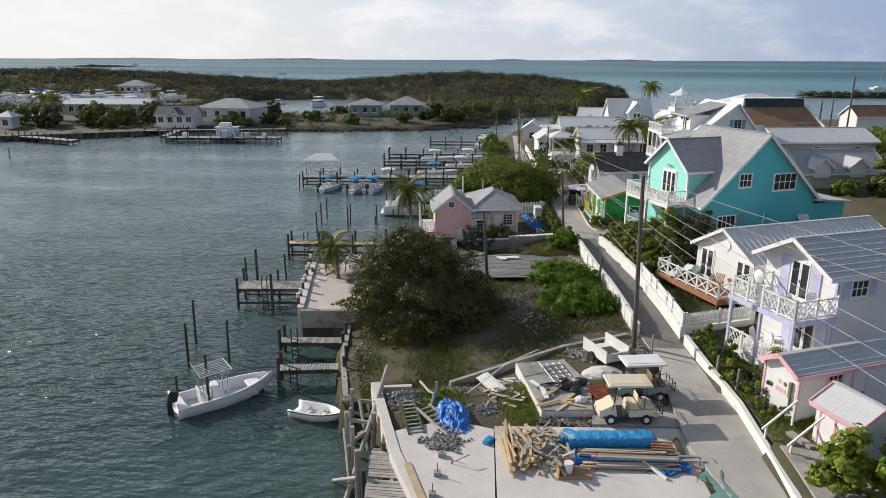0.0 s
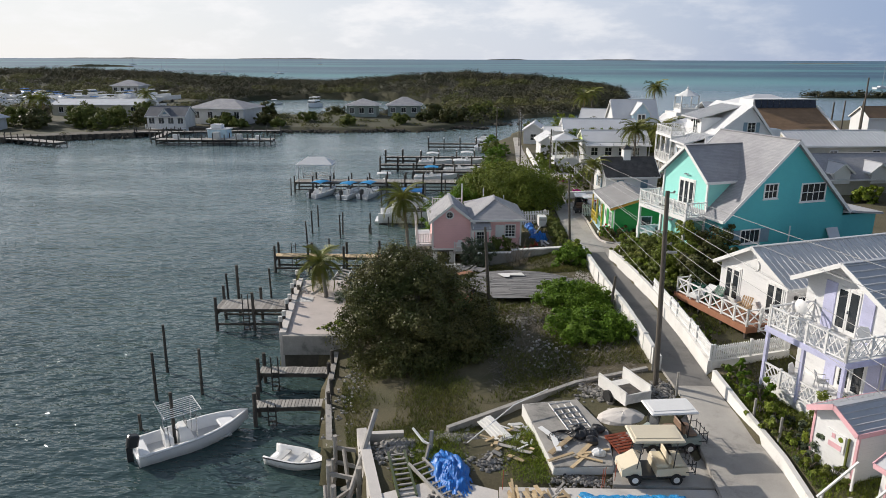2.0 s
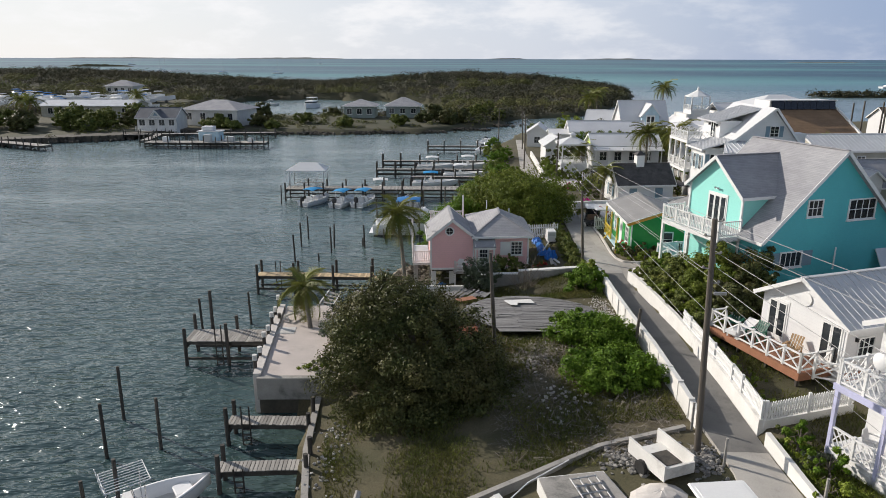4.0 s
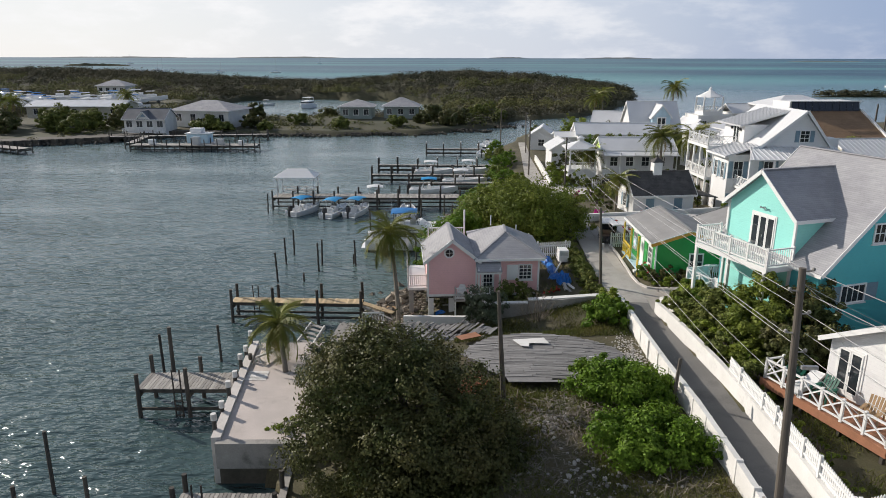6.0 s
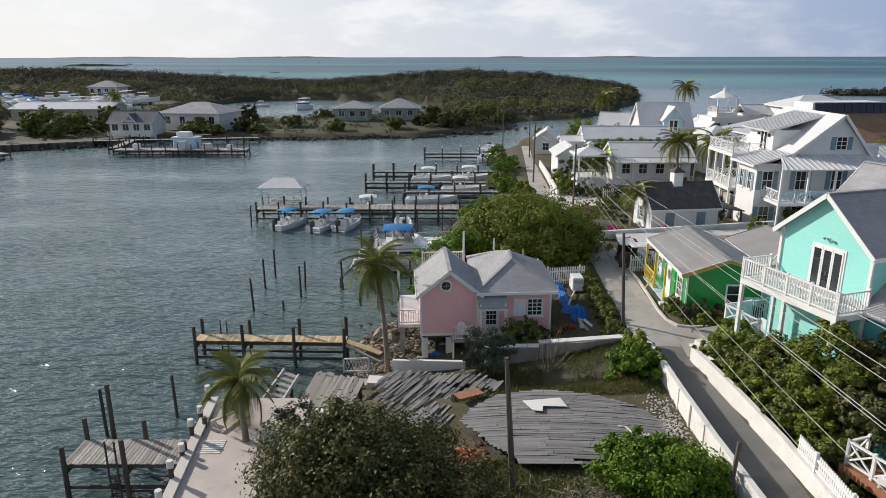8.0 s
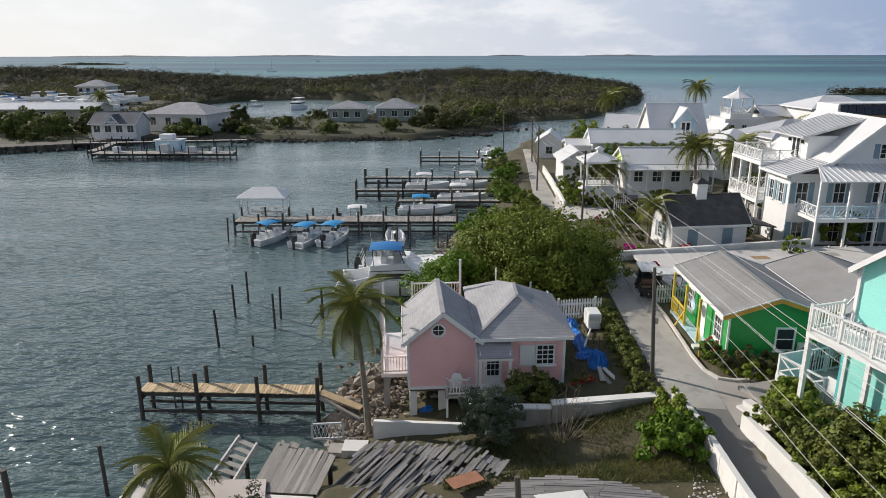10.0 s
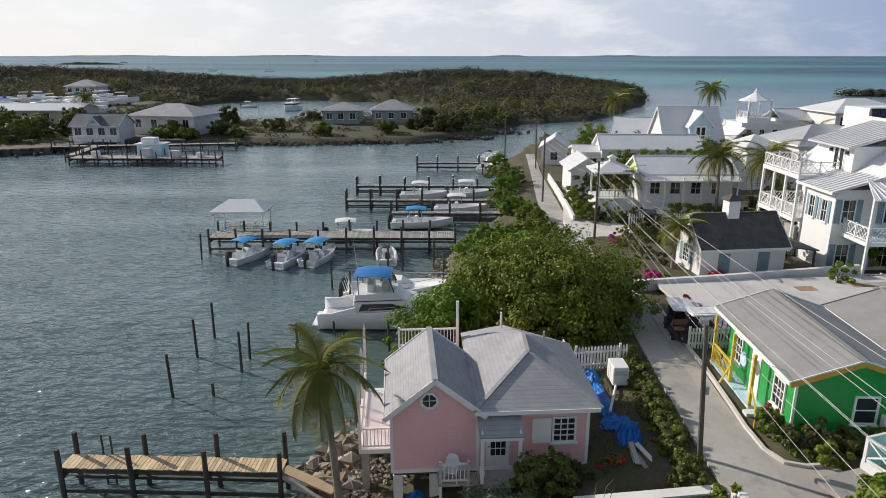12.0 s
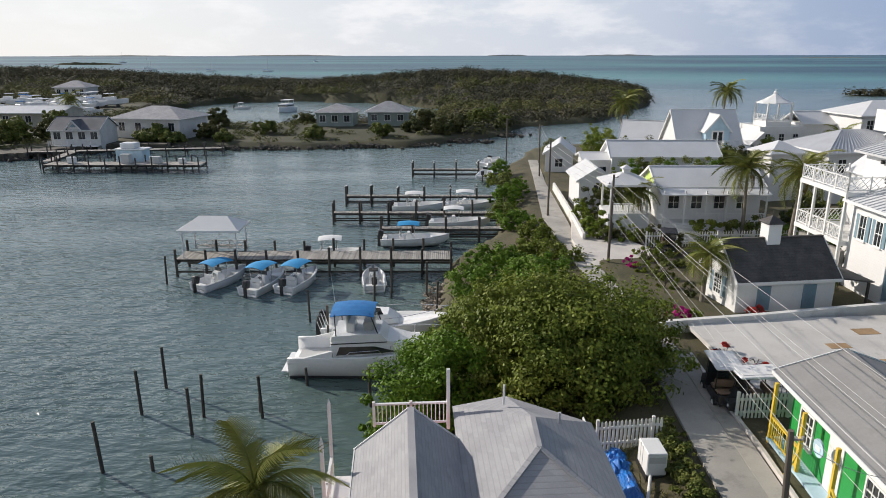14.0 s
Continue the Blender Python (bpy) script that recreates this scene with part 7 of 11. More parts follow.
def build_yacht():
    t = thing("motor_yacht", "white motor yacht with dark cabin window and blue bridge top", "boat", at_pose(-10.6, 79.9, 0.0, 2.5))
    L, W = 11.0, 3.5
    part("hull", hull_mesh(L, W, 1.25, 0.75, 0.4, 0.2, True, 21, 0.55, 0.26), m_gel, t, "", True)
    part("boot_stripe", MB().box(0.1, 7.2, -W * 0.445, -W * 0.435, 0.02, 0.16), m_black, t)
    for sd in (-1, 1):
        part("cockpit_side", MB().loft([[(0.0, sd * 1.52, 0.95), (0.0, sd * 1.62, 0.95), (0.05, sd * 1.62, 1.05), (0.05, sd * 1.52, 1.05)], [(2.6, sd * 1.44, 1.2), (2.6, sd * 1.60, 1.2), (2.6, sd * 1.56, 1.72), (2.6, sd * 1.44, 1.72)]]), m_gel, t, "sloping white cockpit side")
    part("deckhouse", MB().loft([[(2.3, -1.5, 1.2), (8.6, -0.85, 1.5), (8.6, 0.85, 1.5), (2.3, 1.5, 1.2)], [(2.4, -1.42, 1.75), (6.9, -1.0, 1.85), (6.9, 1.0, 1.85), (2.4, 1.42, 1.75)], [(2.6, -1.3, 2.2), (5.6, -1.05, 2.2), (5.6, 1.05, 2.2), (2.6, 1.3, 2.2)]]), m_gel, t, "raked white deckhouse")
    for sd in (-1, 1):
        part("side_window", MB().loft([[(2.8, sd * 1.40, 1.42), (3.0, sd * 1.32, 1.88), (3.0, sd * 1.40, 1.88), (2.8, sd * 1.50, 1.42)], [(5.4, sd * 1.16, 1.48), (5.0, sd * 1.16, 1.86), (5.0, sd * 1.22, 1.86), (5.4, sd * 1.25, 1.48)], [(6.2, sd * 1.06, 1.52), (6.1, sd * 1.04, 1.56), (6.1, sd * 1.12, 1.56), (6.2, sd * 1.14, 1.52)]]), m_glass, t, "long dark cabin window")
        part("side_stripe", MB().beam((2.5, sd * 1.37, 2.06), (5.7, sd * 1.10, 2.1), 0.03, 0.05), m_black, t)
        part("grab_rail", MB().tube([(3.2, sd * 1.5, 1.3), (3.6, sd * 1.5, 1.62), (5.2, sd * 1.32, 1.66), (5.5, sd * 1.3, 1.4)], 0.018, 5), m_chrome, t)
    part("bridge", MB().loft([[(2.5, -1.3, 2.2), (5.7, -1.05, 2.2), (5.7, 1.05, 2.2), (2.5, 1.3, 2.2)], [(2.6, -1.28, 2.5), (5.3, -1.05, 2.6), (5.3, 1.05, 2.6), (2.6, 1.28, 2.5)]]), m_gel, t)
    for sd in (-1, 1):
        part("side_curtain", MB().loft([[(2.8, sd * 1.22, 2.5), (5.2, sd * 1.03, 2.6)], [(2.75, sd * 1.15, 3.75), (4.75, sd * 0.98, 3.75)]], False, False), m_clear, t, "clear vinyl side curtain")
    part("bridge_screen", MB().loft([[(5.2, -1.03, 2.6), (5.3, 0, 2.6), (5.2, 1.03, 2.6)], [(4.75, -0.98, 3.75), (4.85, 0, 3.75), (4.75, 0.98, 3.75)]], False, False), m_clear, t, "clear vinyl windscreen")
    part("bridge_seat", MB().box(3.3, 3.8, -0.7, 0.7, 2.5, 3.1, None, 0.05).box(3.3, 3.45, -0.7, 0.7, 3.0, 3.5, None, 0.05), m_gel, t)
    part("console", MB().box(4.3, 4.9, -0.6, 0.6, 2.55, 3.1, None, 0.06), m_gelgrey, t)
    for x, y, x2 in ((2.8, -1.22, 2.75), (2.8, 1.22, 2.75), (5.2, -1.03, 4.75), (5.2, 1.03, 4.75)):
        part("top_leg", MB().cyl((x, y, 2.5), (x2, y * 0.95, 3.8), 0.035, 0.035, 6), m_black, t)
    canopy_top(t, 2.5, 5.0, 2.4, 3.8, m_canvas, 0.2)
    for q in range(4):
        part("rod_holder", MB().cyl((2.0, -0.9 + 0.6 * q, 2.3), (1.7, -0.9 + 0.6 * q, 3.3), 0.03, 0.02, 5), m_white, t)
    part("ladder", MB().tube([(2.2, -0.2, 0.7), (2.35, -0.2, 2.4)], 0.025, 5), m_chrome, t)
    part("ladder", MB().tube([(2.2, 0.25, 0.7), (2.35, 0.25, 2.4)], 0.025, 5), m_chrome, t)
    part("swim_platform", MB().box(-0.45, 0.05, -1.3, 1.3, 0.28, 0.36, None, 0.03), m_gel, t)
    part("cockpit_floor", MB().box(0.3, 2.5, -1.3, 1.3, 0.55, 0.65), m_gelgrey, t)
    pts = []
    for i in range(9):
        s = 0.55 + 0.45 * i / 8
        k = (s - 0.42) / 0.58
        pts.append((L * s * 0.985, max(W / 2 * (1 - k ** 2.4) - 0.12, 0), 1.28 + 0.75 * s * s + 0.55))
    for sd in (-1, 1):
        q = [(p[0], sd * p[1], p[2]) for p in pts]
        rl = part("bow_rail", MB().tube(q, 0.022, 6), m_chrome, t)
        for p in q[::2]:
            part("stanchion", MB().cyl((p[0], p[1], p[2] - 0.58), p, 0.018, 0.018, 5), m_chrome, rl)
    part("antenna", MB().cyl((2.6, 0.9, 2.5), (2.3, 0.9, 5.6), 0.02, 0.008, 5), m_white, t)
    part("fender", MB().cyl((6.0, -1.9, 0.5), (6.0, -1.9, 1.1), 0.13), m_white, t)
    b = thing("motorboat", "white cabin boat with steel rails berthed beyond the yacht", "boat", at_pose(-9.8, 84.6, 0.0, 3))
    part("hull", hull_mesh(8.4, 2.8, 1.0, 0.55, 0.35, 0.2, True, 17, 0.4, 0.4), m_gel, b, "", True)
    part("cabin", MB().loft([[(2.6, -1.0, 1.1), (5.0, -0.8, 1.2), (5.0, 0.8, 1.2), (2.6, 1.0, 1.1)], [(2.8, -0.85, 1.75), (4.3, -0.65, 1.75), (4.3, 0.65, 1.75), (2.8, 0.85, 1.75)]]), m_gel, b)
    part("windscreen", MB().loft([[(2.7, -0.8, 1.75), (4.0, -0.65, 1.75)], [(2.9, -0.75, 2.2), (3.8, -0.6, 2.2)]], False, False), m_glass, b)
    pts = [(8.4 * s * 0.98, max(1.4 * (1 - ((s - 0.42) / 0.58) ** 2.4) - 0.1, 0), 1.05 + 0.55 * s * s + 0.5) for s in [0.5 + 0.5 * i / 7 for i in range(8)]]
    for sd in (-1, 1):
        part("bow_rail", MB().tube([(p[0], sd * p[1], p[2]) for p in pts], 0.02, 5), m_chrome, b)
    outboard(b, -0.2, 0.45, 0.5, 1.3)
    outboard(b, -0.2, -0.45, 0.5, 1.3)


build_yacht()


def sailboat(x, y, h, L, label="anchored white sailing boat with bare mast"):
    t = thing("sailboat", label, "sailboat", at_pose(x, y, 0, 25))
    part("hull", hull_mesh(L, L * 0.3, L * 0.09, L * 0.04, 0.4, 0.1, False), m_gel, t)
    part("cabin", MB().box(L * 0.3, L * 0.62, -L * 0.09, L * 0.09, L * 0.08, L * 0.16, None, 0.1), m_gel, t)
    part("mast", MB().cyl((L * 0.55, 0, 0.5), (L * 0.55, 0, h), 0.16, 0.1, 6), m_galv, t)
    part("boom", MB().cyl((L * 0.55, 0, L * 0.2), (L * 0.1, 0, L * 0.2), 0.12, 0.12, 6), m_canvas, t)


for x, y, h, L in ((-218, 738, 15, 11), (-283, 755, 13, 10), (-366, 790, 16, 14), (-370, 1600, 22, 12), (-712, 1396, 20, 14), (248, 450, 17, 12), (-420, 900, 14, 9)):
    sailboat(x, y, h, L)
lb = thing("motor_yacht", "white cabin cruiser anchored in the lagoon", "boat", at_pose(-60.5, 266.0, 0, -100))
part("hull", hull_mesh(10, 3.8, 1.3, 0.6, 0.4), m_gel, lb)
part("cabin", MB().box(2.0, 7.0, -1.5, 1.5, 1.2, 2.6, None, 0.15), m_gel, lb)
part("window_band", MB().box(1.95, 7.05, -1.52, 1.52, 1.8, 2.2), m_glass, lb)
part("hard_top", MB().box(1.6, 5.5, -1.5, 1.5, 3.6, 3.75, None, 0.05), m_gel, lb)
for x in (1.8, 5.3):
    for y in (-1.3, 1.3):
        part("leg", MB().cyl((x, y, 2.6), (x, y, 3.6), 0.05), m_gel, lb)
skiff("small white boat anchored in the lagoon", (-82, 272.0, 0.0), 10, 5.5, 2.2, m_white, True, 1)
wb = thing("work_boat", "white and pale blue cabin boat at the far dock", "boat", at_pose(-60.0, 151.5, 0, 0))
part("hull", hull_mesh(8, 3.0, 1.0, 0.5, 0.4), m_gel, wb)
part("cabin", MB().box(1.5, 6.0, -1.3, 1.3, 1.0, 3.0, None, 0.1), m_ltblue, wb, "pale blue cabin sides")
part("cabin_top", MB().box(1.2, 6.3, -1.45, 1.45, 3.0, 3.2, None, 0.05), m_gel, wb)
part("upper_screen", MB().box(2.2, 4.6, -1.0, 1.0, 3.2, 4.1, None, 0.1), m_gel, wb)
for i, (x, y, w, d, h) in enumerate(((-64.5, 147.8, 1.2, 0.9, 1.0), (-51.0, 148.3, 1.6, 1.0, 1.1), (-46.8, 148.6, 1.0, 0.8, 0.8), (-55.6, 148.0, 1.4, 1.1, 1.5))):
    solid("dock_box", MB().box(-w / 2, w / 2, -d / 2, d / 2, 0, h, None, 0.05), m_gelgrey if i % 2 else m_white, "pale storage box on the far dock", "box", Matrix.Translation((x, y, 1.22)))
rngb = random.Random(8)
for i in range(64):
    x = -182 + rngb.random() * 72
    y = 228 + rngb.random() * 30 + (x + 140) * -0.08
    L = rngb.uniform(6, 10)
    t = thing("motorboat", "white motorboat stored ashore in the boat yard", "boat", at_pose(x, y, 1.9 + 0.04 * (y - 228), rngb.uniform(-30, 30) + rngb.choice((0, 180))), "boats in the yard")
    part("hull", hull_mesh(L, L * 0.3, L * 0.13, L * 0.06, 0.3, 0.1, True, 9), m_gel, t)
    part("cabin", MB().box(L * 0.3, L * 0.62, -L * 0.1, L * 0.1, L * 0.1, L * 0.24, None, 0.1), m_gel, t)
    part("hard_top", MB().box(L * 0.25, L * 0.55, -L * 0.11, L * 0.11, L * 0.34, L * 0.36), m_gel if i % 3 else m_canvas, t)
    part("cradle", MB().box(L * 0.2, L * 0.3, -L * 0.12, L * 0.12, -0.9, 0.0).box(L * 0.6, L * 0.7, -L * 0.1, L * 0.1, -0.9, 0.1), m_dark_wood, t)

# ---- far shore houses ----
def far_house(name, label, at, deg, L, W, ze, zr, wall, roof, hip=True, n=3, axis="x"):
    h = simple_house(name, label, at_pose(*at, deg), L, W, ze, zr, axis, wall, roof, 0.0, [("f", L * (i + 0.5) / n, ze * 0.32, 1.3, ze * 0.45, 2, 1) for i in range(n)], 0.7, "house", hip)
    return h


far_house("house", "grey-green hip-roofed bungalow on the far shore", (-37.0, 200.0, 1.8), 2, 8.4, 8, 3.2, 4.9, m_greenwall, m_shingle, True, 3)
far_house("house", "grey-green hip-roofed bungalow on the far shore", (-25.6, 203.0, 1.9), 2, 9.2, 8, 3.0, 5.2, m_greenwall, m_shingle, True, 3)
dk = far_house("house", "white house with dark gabled roof behind the far dock", (-81.0, 169.0, 1.4), 3, 9.4, 7, 3.0, 4.9, m_wallwhite, m_darkroof, False, 4)
part("cross_gable", gable_walls(3.5, 5.9, -0.5, 3.0, 2.8, 3.1, 4.5, "y"), m_wallwhite, dk)
gable_roof(dk, 3.5, 5.9, -0.5, 3.0, 3.1, 4.5, "y", m_darkroof, 0.3, 0.1)
part("gable_vent", MB().add([(4.1, -0.53, 3.3), (5.3, -0.53, 3.3), (4.7, -0.53, 4.0), (4.1, -0.47, 3.3), (5.3, -0.47, 3.3), (4.7, -0.47, 4.0)], [(0, 1, 2), (5, 4, 3), (0, 3, 4, 1), (1, 4, 5, 2), (2, 5, 3, 0)]), m_greyblue, dk)
part("porch_floor", MB().box(0, 9.4, -1.6, 0, -0.3, -0.1), m_white, dk)
stairs(dk, 3.9, 5.5, -3.0, -0.9, 4, 0.2, 0.35, m_white)
railing(dk, (0.1, -1.5, -0.1), (3.8, -1.5, -0.1), 0.9, "bal", m_white, 1.3)
railing(dk, (5.6, -1.5, -0.1), (9.3, -1.5, -0.1), 0.9, "bal", m_white, 1.3)
far_house("house", "white storehouse with broad pale grey hip roof", (-75.0, 181.0, 1.6), -8, 15.0, 11, 3.7, 5.9, m_wallwhite, m_shingle, True, 4)
far_house("house", "house among the trees with pale hip roof", (-150, 282, 3.4), 2, 11.0, 9, 3.2, 5.4, m_wallwhite, m_shingle, True, 4)
far_house("shed", "long low grey boat shed", (-122, 196, 1.6), 3, 26.0, 10, 3.4, 4.6, m_beige, m_metal, False, 5)
far_house("house", "small white pavilion by the far dock", (-116, 160, 1.2), 2, 3.2, 3.2, 3.0, 4.4, m_white, m_metal, True, 1)


q_ = MB()
for i in range(46):
    x = -126 + i * 1.45
    y = interp(x, FAR_FRONT) - 0.9
    q_.box(x, x + 1.38, y - 0.2 - 0.06 * (i % 3), y + 0.3, -1.2, 1.15 + 0.08 * (i % 2))
q_.prism([(-126, 141), (-107, 145.6), (-81, 158.8), (-72, 171.6), (-60, 171.4), (-60, 174), (-73, 175), (-84, 164), (-108, 150), (-126, 146)], 0.5, 1.22)
tagged(part("wall_far_quay", q_, m_shoredark), "dark timber and rock quay along the far shore", "quay", "", "structure")

# ---- vegetation ----
def lumps_from(rows):
    return [tuple(map(float, r)) for r in rows]


# big dark shade tree on the lot
make_tree("tree", "broad dark-leaved shade tree on the vacant lot", "tree", (-2.3, 40.6, 1.3), lumps_from((
    (-1.0, -0.2, 3.8, 2.7, 2.5, 2.6), (-2.7, 0.2, 3.9, 1.9, 2.0, 2.1), (1.4, -0.3, 3.2, 2.1, 2.0, 2.1), (-1.1, 0.2, 5.2, 1.6, 1.6, 1.4), (0.3, -2.4, 2.3, 2.2, 1.8, 1.8), (-3.0, -1.4, 2.3, 1.7, 1.7, 1.8),
    (3.0, -0.4, 2.0, 1.6, 1.6, 1.5), (-0.5, -3.2, 1.2, 1.8, 1.4, 1.2), (2.2, -2.0, 1.5, 1.7, 1.4, 1.3), (-3.7, 1.2, 2.2, 1.4, 1.5, 1.6), (0.6, 1.4, 4.0, 1.6, 1.6, 1.5), (3.9, -1.0, 1.0, 1.3, 1.4, 0.9))),
    105000, 0.088, m_leaf_dark, 0.26, 11)
make_shrub("bush", "scraggy grey-green bush beside the patio", "bush", (-7.6, 47.6, 1.6), (3.0, 4.4, 2.3), 11000, 0.075, m_leaf_grey, 12)
make_shrub("bush", "dark thicket behind the shade tree", "bush", (-5.2, 43.6, 1.3), (3.6, 3.0, 2.6), 5200, 0.14, m_leaf_dark, 13)
# bright shrubs by the lane
make_shrub("bush", "rounded bright green shrub near the lane", "bush", (6.9, 44.4, 2.75), (4.8, 3.9, 2.3), 34000, 0.098, m_leaf_bright, 14, 10)
make_shrub("bush", "rounded bright green shrub near the lane", "bush", (7.3, 40.0, 2.75), (5.0, 3.7, 2.0), 34000, 0.098, m_leaf_bright, 15, 10)
make_shrub("bush", "green shrub beside the whitewashed wall", "bush", (7.9, 53.0, 2.9), (3.0, 2.4, 2.2), 8000, 0.13, m_leaf_bright, 16, 8)
make_shrub("bush", "grey-green shrub before the garden wall", "bush", (0.7, 55.0, 1.9), (2.9, 2.4, 2.9), 14000, 0.075, m_leaf_grey, 17)
make_shrub("bush", "small olive shrub by the wall end", "bush", (8.4, 55.6, 3.0), (1.1, 1.5, 1.9), 2600, 0.11, m_leaf_yel, 18, 5)
for i, (x, y, z, s) in enumerate(((-0.6, 44.6, 2.2, 2.4), (0.9, 44.0, 2.3, 2.0), (0.2, 42.6, 2.0, 2.2), (2.0, 43.0, 2.4, 1.6))):
    th = thing("bare_thicket", "tangled red-brown leafless twigs beside the shade tree", "shrub", Matrix.Translation((x, y, z)), "bare thicket")
    rg = random.Random(80 + i)
    for k in range(34):
        a, e = rg.uniform(0, 6.28), rg.uniform(0.8, 1.5)
        d = Vector((math.cos(a) * math.cos(e), math.sin(a) * math.cos(e), math.sin(e)))
        o = Vector((rg.uniform(-0.5, 0.5) * s * 0.5, rg.uniform(-0.5, 0.5) * s * 0.5, -0.2))
        p = o + d * s * rg.uniform(0.35, 0.6)
        mb = MB().cyl(o, p, 0.022, 0.012, 4)
        for j in range(5):
            w = p.lerp(o, rg.uniform(0, 0.5))
            mb.cyl(w, w + (d + Vector((rg.uniform(-0.6, 0.6), rg.uniform(-0.6, 0.6), rg.uniform(0, 0.4)))) * rg.uniform(0.3, 0.6), 0.010, 0.003, 3)
        part("branch", mb, m_redtwig, th)
bs = thing("bare_shrub", "leafless twiggy grey shrub", "shrub", Matrix.Translation((3.9, 54.9, 2.3)))
rng = random.Random(4)
for i in range(26):
    a, e = rng.uniform(0, 6.28), rng.uniform(0.7, 1.5)
    d = Vector((math.cos(a) * math.cos(e), math.sin(a) * math.cos(e), math.sin(e)))
    p = d * rng.uniform(0.9, 1.5)
    q = p + (d + Vector((rng.uniform(-0.4, 0.4), rng.uniform(-0.4, 0.4), 0.2))) * rng.uniform(0.6, 1.1)
    mb = MB().cyl((0, 0, -0.1), p, 0.028, 0.016, 5).cyl(p, q, 0.016, 0.005, 5)
    for k in range(3):
        s = p.lerp(q, rng.random())
        mb.cyl(s, s + Vector((rng.uniform(-0.4, 0.4), rng.uniform(-0.4, 0.4), rng.uniform(0.1, 0.4))), 0.009, 0.003, 4)
    part("branch", mb, m_twig, bs)
# garden by the pink cottage
make_shrub("fern", "arching green fern by the cottage wall", "plant", (2.7, 58.1, 1.9), (2.6, 1.4, 2.3), 8000, 0.11, m_leaf_hedge, 19, 6)
make_shrub("bush", "dark green shrub by the cottage corner", "bush", (4.2, 58.7, 2.0), (1.9, 1.2, 1.4), 3600, 0.11, m_leaf_dark, 20, 5)
make_shrub("flower_bush", "red-flowered shrub by the cottage corner", "bush", (5.5, 59.4, 2.2), (1.7, 1.4, 1.1), 1500, 0.10, m_leaf_hedge, 21, 5)
make_shrub("flowers", "cluster of red blossoms", "flowers", (5.6, 59.2, 2.4), (1.6, 1.0, 1.0), 260, 0.09, m_redflower, 22, 4)
for i in range(12):
    y = 57.6 + i * 0.9
    make_shrub("hedge_bush", "clipped dark green hedge along the lane", "hedge", (7.75 + 0.1 * (i % 2), y, 3.05), (1.5, 1.6, 1.1), 3600, 0.075, m_leaf_hedge, 30 + i, 5, "lane hedge")
# large green trees behind the cottage and along the shore
make_tree("tree", "large dense green tree behind the pink cottage", "tree", (3.9, 73.6, 1.3), lumps_from((
    (0.3, 0, 3.4, 3.5, 3.5, 2.9), (2.9, 0.2, 3.6, 2.8, 3.0, 2.7), (-2.2, 0.6, 3.6, 2.6, 2.8, 2.4), (0.8, -1.8, 3.4, 3.0, 2.6, 2.6), (1.2, 1.0, 4.4, 2.6, 2.6, 1.8), (3.6, -1.6, 2.6, 2.2, 2.2, 2.2),
    (-1.0, -2.4, 2.6, 2.3, 2.2, 2.2), (-2.6, 1.6, 3.8, 1.8, 2.0, 1.6), (4.2, 1.8, 2.8, 1.8, 2.0, 2.0))), 80000, 0.125, m_leaf, 0.3, 23)
make_tree("tree", "spreading sea grape leaning over the water", "tree", (-0.2, 72.6, 1.0), lumps_from((
    (-0.8, 0.2, 2.1, 2.4, 2.8, 2.0), (-2.6, -0.6, 1.4, 2.0, 2.2, 1.7), (0.8, 0.6, 2.2, 1.9, 2.2, 1.9), (-1.6, 1.8, 1.8, 1.7, 1.9, 1.6), (-3.4, -1.2, 0.5, 1.2, 1.4, 1.0))), 32000, 0.125, m_leaf_bright, 0.16, 24)
for i, (x, y, sx, sy, sz, n) in enumerate(((0.3, 80.6, 4.4, 4.6, 3.4, 12000), (1.0, 86.4, 5.0, 5.0, 3.4, 13000), (1.6, 92.6, 5.0, 4.6, 2.9, 12000), (5.6, 94.0, 5.6, 4.6, 2.9, 13000), (4.6, 88.0, 4.8, 5.2, 3.6, 13000), (4.2, 82.4, 4.6, 4.6, 4.0, 13000), (5.3, 101.6, 3.4, 3.4, 2.6, 8000),
                                           (3.9, 107.6, 4.0, 3.2, 2.4, 7000), (4.8, 121.4, 3.2, 3.0, 3.0, 6000))):
    make_shrub("bush", "dense round green shore bush", "bush", (x, y, 1.3), (sx, sy, sz), n, 0.13, m_leaf_bright if i % 3 else m_leaf, 50 + i, 9, "shore bushes")
